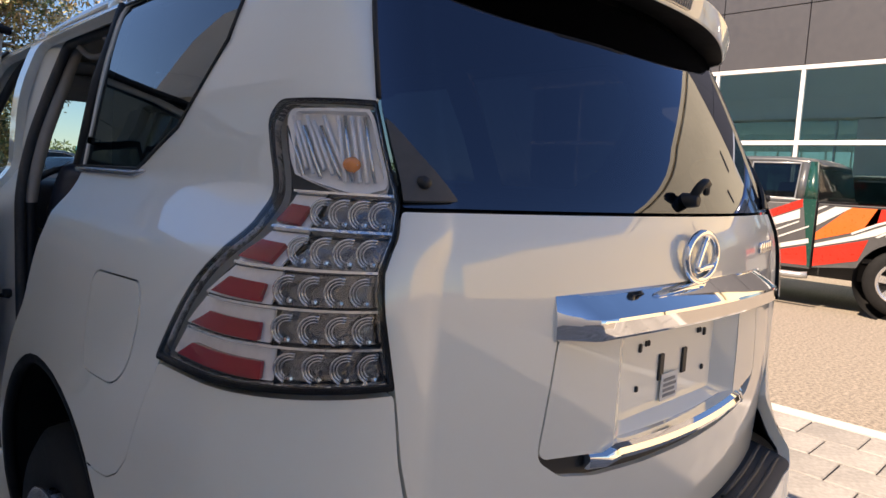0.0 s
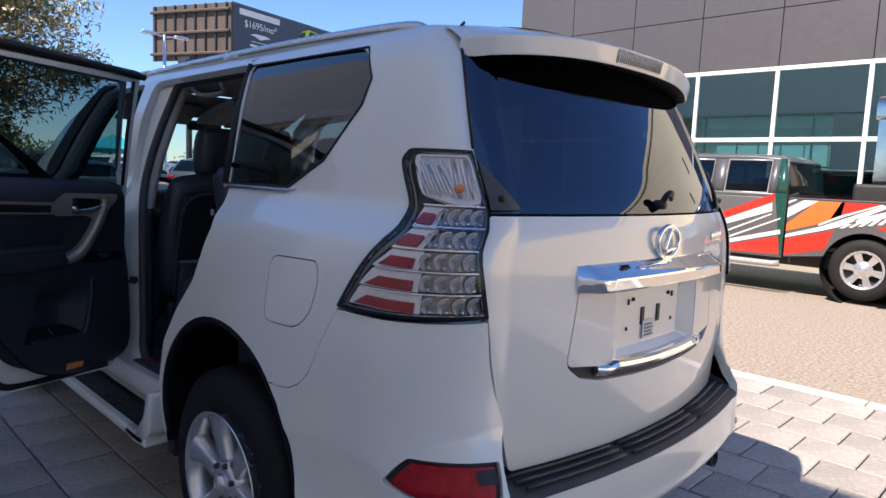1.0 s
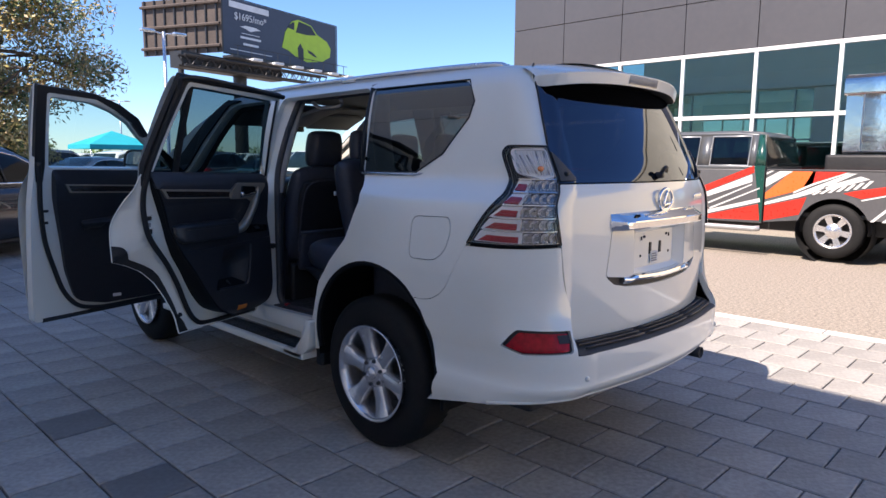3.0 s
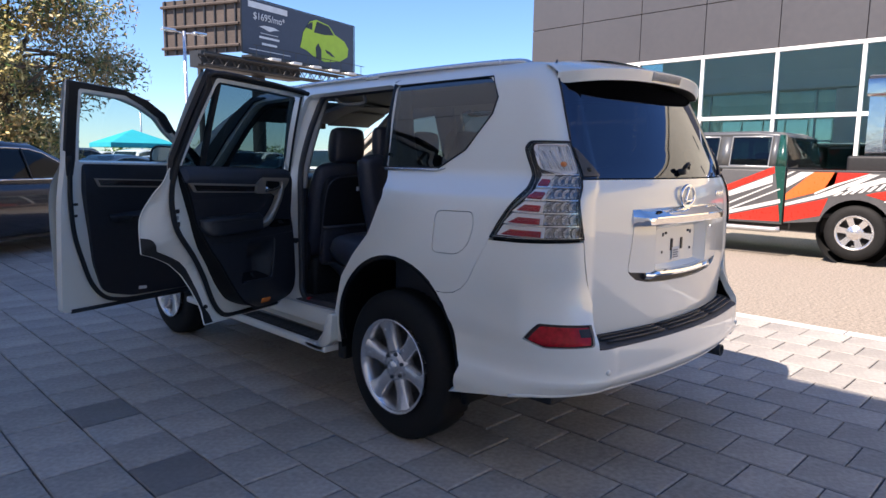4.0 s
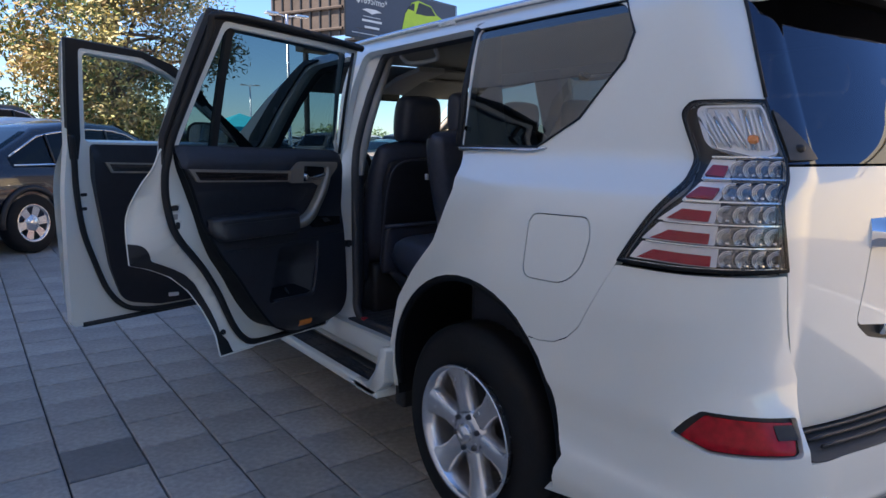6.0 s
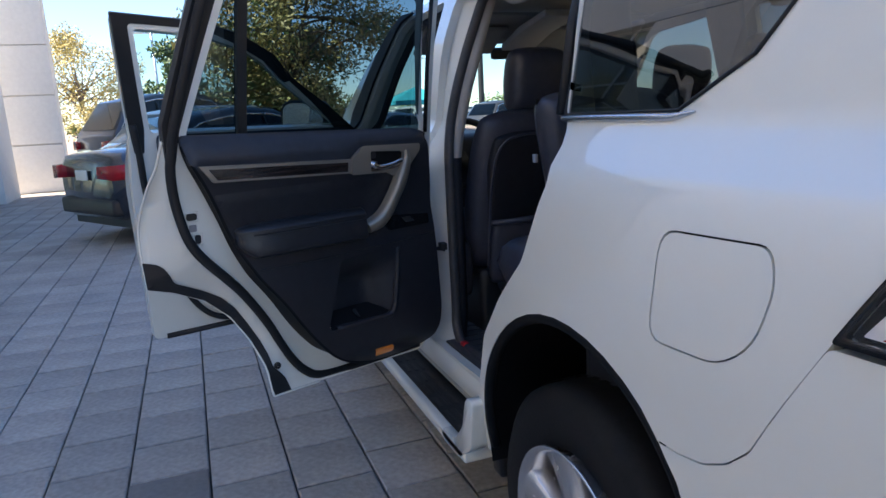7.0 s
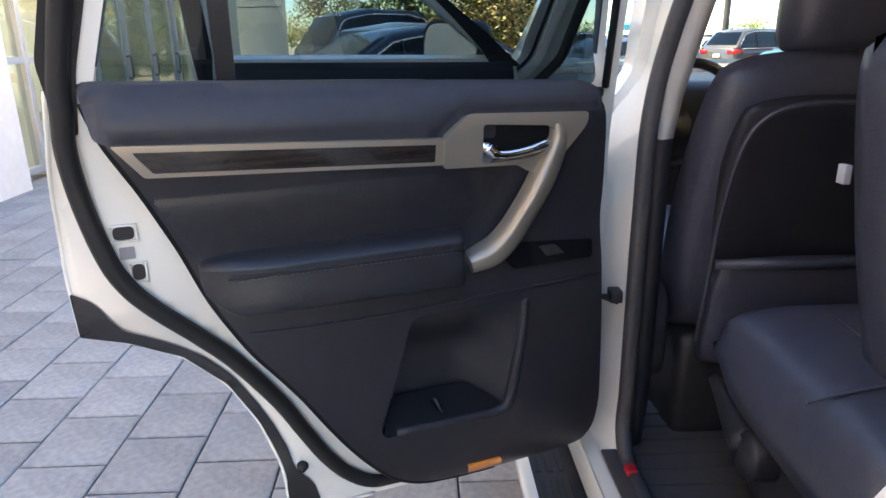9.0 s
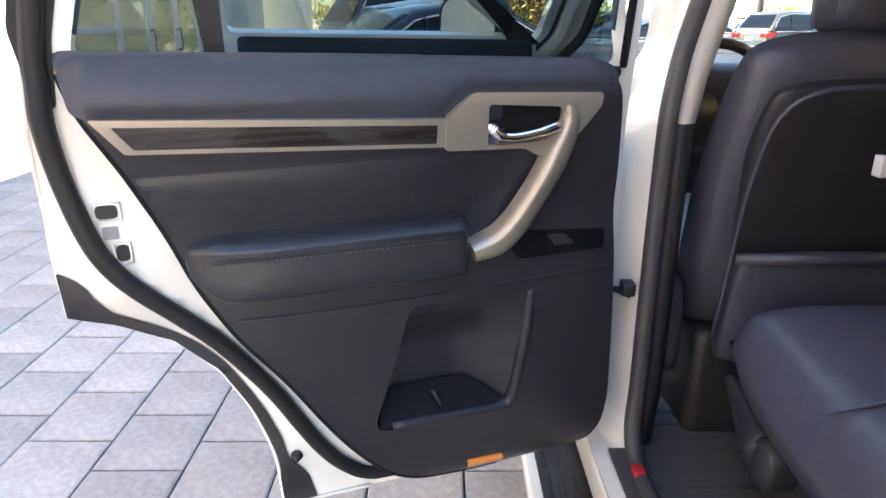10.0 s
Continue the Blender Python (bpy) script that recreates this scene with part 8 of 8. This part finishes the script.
def tree(at, height, spread, mats, seed, leaf=0.10, clumps=46, per=70, trunk_h=0.3, label="", flat=0.8, trunk_r=0.14):
    rnd = random.Random(seed)
    ob = thing("tree", label, "tree")
    base = Vector(at)
    top = base + Vector((rnd.uniform(-0.3, 0.3), rnd.uniform(-0.3, 0.3), height * 0.8))
    mid = base + Vector((rnd.uniform(-0.15, 0.15), rnd.uniform(-0.15, 0.15), height * trunk_h))
    tb = tube(smooth_path([base + Vector((0, 0, -0.1)), mid, mid.lerp(top, 0.5) + Vector((rnd.uniform(-0.2, 0.2), 0, 0)), top], 5), [trunk_r * (1.25 - 1.1 * i / 15) for i in range(16)], 9)
    centres = []
    for k in range(clumps):
        a, t = rnd.uniform(0, 6.283), rnd.random()
        rr = spread * math.sqrt(rnd.random()) * math.sin(math.pi * (0.12 + 0.8 * t)) ** 0.7
        c = base + Vector((rr * math.cos(a), rr * math.sin(a), height * (trunk_h * 0.85 + (1 - trunk_h * 0.85) * t * 0.97)))
        centres.append((c, spread * rnd.uniform(0.20, 0.34)))
        if k % 3 == 0:
            f = rnd.uniform(0.2, 0.8)
            root = mid.lerp(top, f * 0.8)
            tube(smooth_path([root, root.lerp(c, 0.5) + Vector((0, 0, 0.15)), c], 3), [trunk_r * 0.42, trunk_r * 0.36, trunk_r * 0.3, trunk_r * 0.24, trunk_r * 0.2, trunk_r * 0.12, trunk_r * 0.06], 5, tb)
    part("trunk", tb, BARK, ob)
    n = len(mats)
    for j, m in enumerate(mats):
        me = leaf_cloud(rnd, centres[j::n] + centres[(j + 1) % n::n][: clumps // 4], per, leaf)
        me.materials.append(m)
        crown = new("crown", me)
        crown.parent = ob
    return ob


tree((1.6, 19.5, 0), 7.6, 3.0, [OLIVE, RUST, GREEN, YELLOW], 3, 0.085, 92, 190, 0.22, "autumn tree with olive and russet leaves", trunk_r=0.16)
tree((-1.6, 24.0, 0), 4.3, 1.3, [GREEN], 9, 0.09, 40, 120, 0.12, "small dark evergreen at the lot's edge")
tree((-7.4, 46.0, 0), 7.0, 3.6, [YELLOW], 21, 0.09, 60, 170, 0.2, "bare-twigged tree with pale yellow leaves")
tree((3.4, 33.0, 0), 4.2, 1.9, [GREEN, OLIVE], 12, 0.10, 34, 120, 0.2, "small green tree between parked cars")
wood = thing("far_woods", "line of green trees along the horizon", "woods", kind="stuff")
rnd = random.Random(8)
cl = [(Vector((-60 + 2.2 * k + rnd.uniform(-1, 1), 118 + rnd.uniform(-9, 9), rnd.uniform(0.6, 2.6 + 1.2 * math.sin(k * 0.37)))), rnd.uniform(1.2, 2.2)) for k in range(120)]
for j, m in enumerate((GREEN, SHRUB)):
    me = leaf_cloud(rnd, cl[j::2], 110, 0.42)
    me.materials.append(m)
    c = new("crown", me)
    c.parent = wood

# ---- pavers, course by course ----
PX, PY = 0.3125, 0.326
DARKPAVER = mat("dark_stained_paver", (0.17, 0.165, 0.16), 0.8, vary=0.2, scale=9, bump_amount=0.0012, bump_scale=90)


def paver_mesh(name, material):
    bm = bmesh.new()
    w, h, b, d = PX / 2 - 0.004, PY / 2 - 0.004, 0.007, 0.022
    rings = [[(-w, -h, -d), (w, -h, -d), (w, h, -d), (-w, h, -d)], [(-w, -h, -b * 0.7), (w, -h, -b * 0.7), (w, h, -b * 0.7), (-w, h, -b * 0.7)], [(-w + b, -h + b, 0), (w - b, -h + b, 0), (w - b, h - b, 0), (-w + b, h - b, 0)]]
    vs = [[bm.verts.new(p) for p in r] for r in rings]
    for a, c in zip(vs, vs[1:]):
        for i in range(4):
            bm.faces.new([a[i], a[(i + 1) % 4], c[(i + 1) % 4], c[i]])
    bm.faces.new(vs[-1])
    me = bpy.data.meshes.new(name)
    bm.to_mesh(me)
    bm.free()
    me.materials.append(material)
    return me


paver_me, dark_me = paver_mesh("paver", PAVER), paver_mesh("paver", DARKPAVER)
shape = [tuple(v.co) for v in paver_me.vertices]
quads = [tuple(p.vertices) for p in paver_me.polygons]
rnd = random.Random(5)
rest_v, rest_f, singles = [], [], 0
x0 = -2.022 + PX / 2
for i in range(-11, 17):
    x = x0 + i * PX
    for k in range(-34, 53):
        y = 2.19 - PY / 2 + k * PY + (0.5 * PY if i % 2 else 0)
        if not (-5.5 + PX / 2 <= x <= KERB_X - PX / 2 + 0.01 and -8.8 < y < 18.8):
            continue
        z = rnd.uniform(-0.002, 0.001)
        tilt = (rnd.uniform(-0.25, 0.25), rnd.uniform(-0.25, 0.25), rnd.uniform(-0.3, 0.3))
        near = (-3.95 < x < -0.75 and -1.3 < y < 4.9) or (0.15 < x < 3.3 and -2.4 < y < 0.6)
        dark = i == 0 and (0.2 < y < 0.5 or 1.2 < y < 1.5)
        m = pose(x, y, z, *tilt)
        if near and singles < 300:
            ob = new("paver", dark_me if dark else paver_me)
            ob.parent = bed
            ob.matrix_basis = m
            singles += 1
        else:
            s = len(rest_v)
            rest_v += [tuple(m @ Vector(p)) for p in shape]
            rest_f += [tuple(s + j for j in q) for q in quads]
me = bpy.data.meshes.new("paver_field")
me.from_pydata(rest_v, [], rest_f)
me.materials.append(PAVER)
field = new("paver_field", me)
field.parent = bed
tagged(field, kind="stuff")
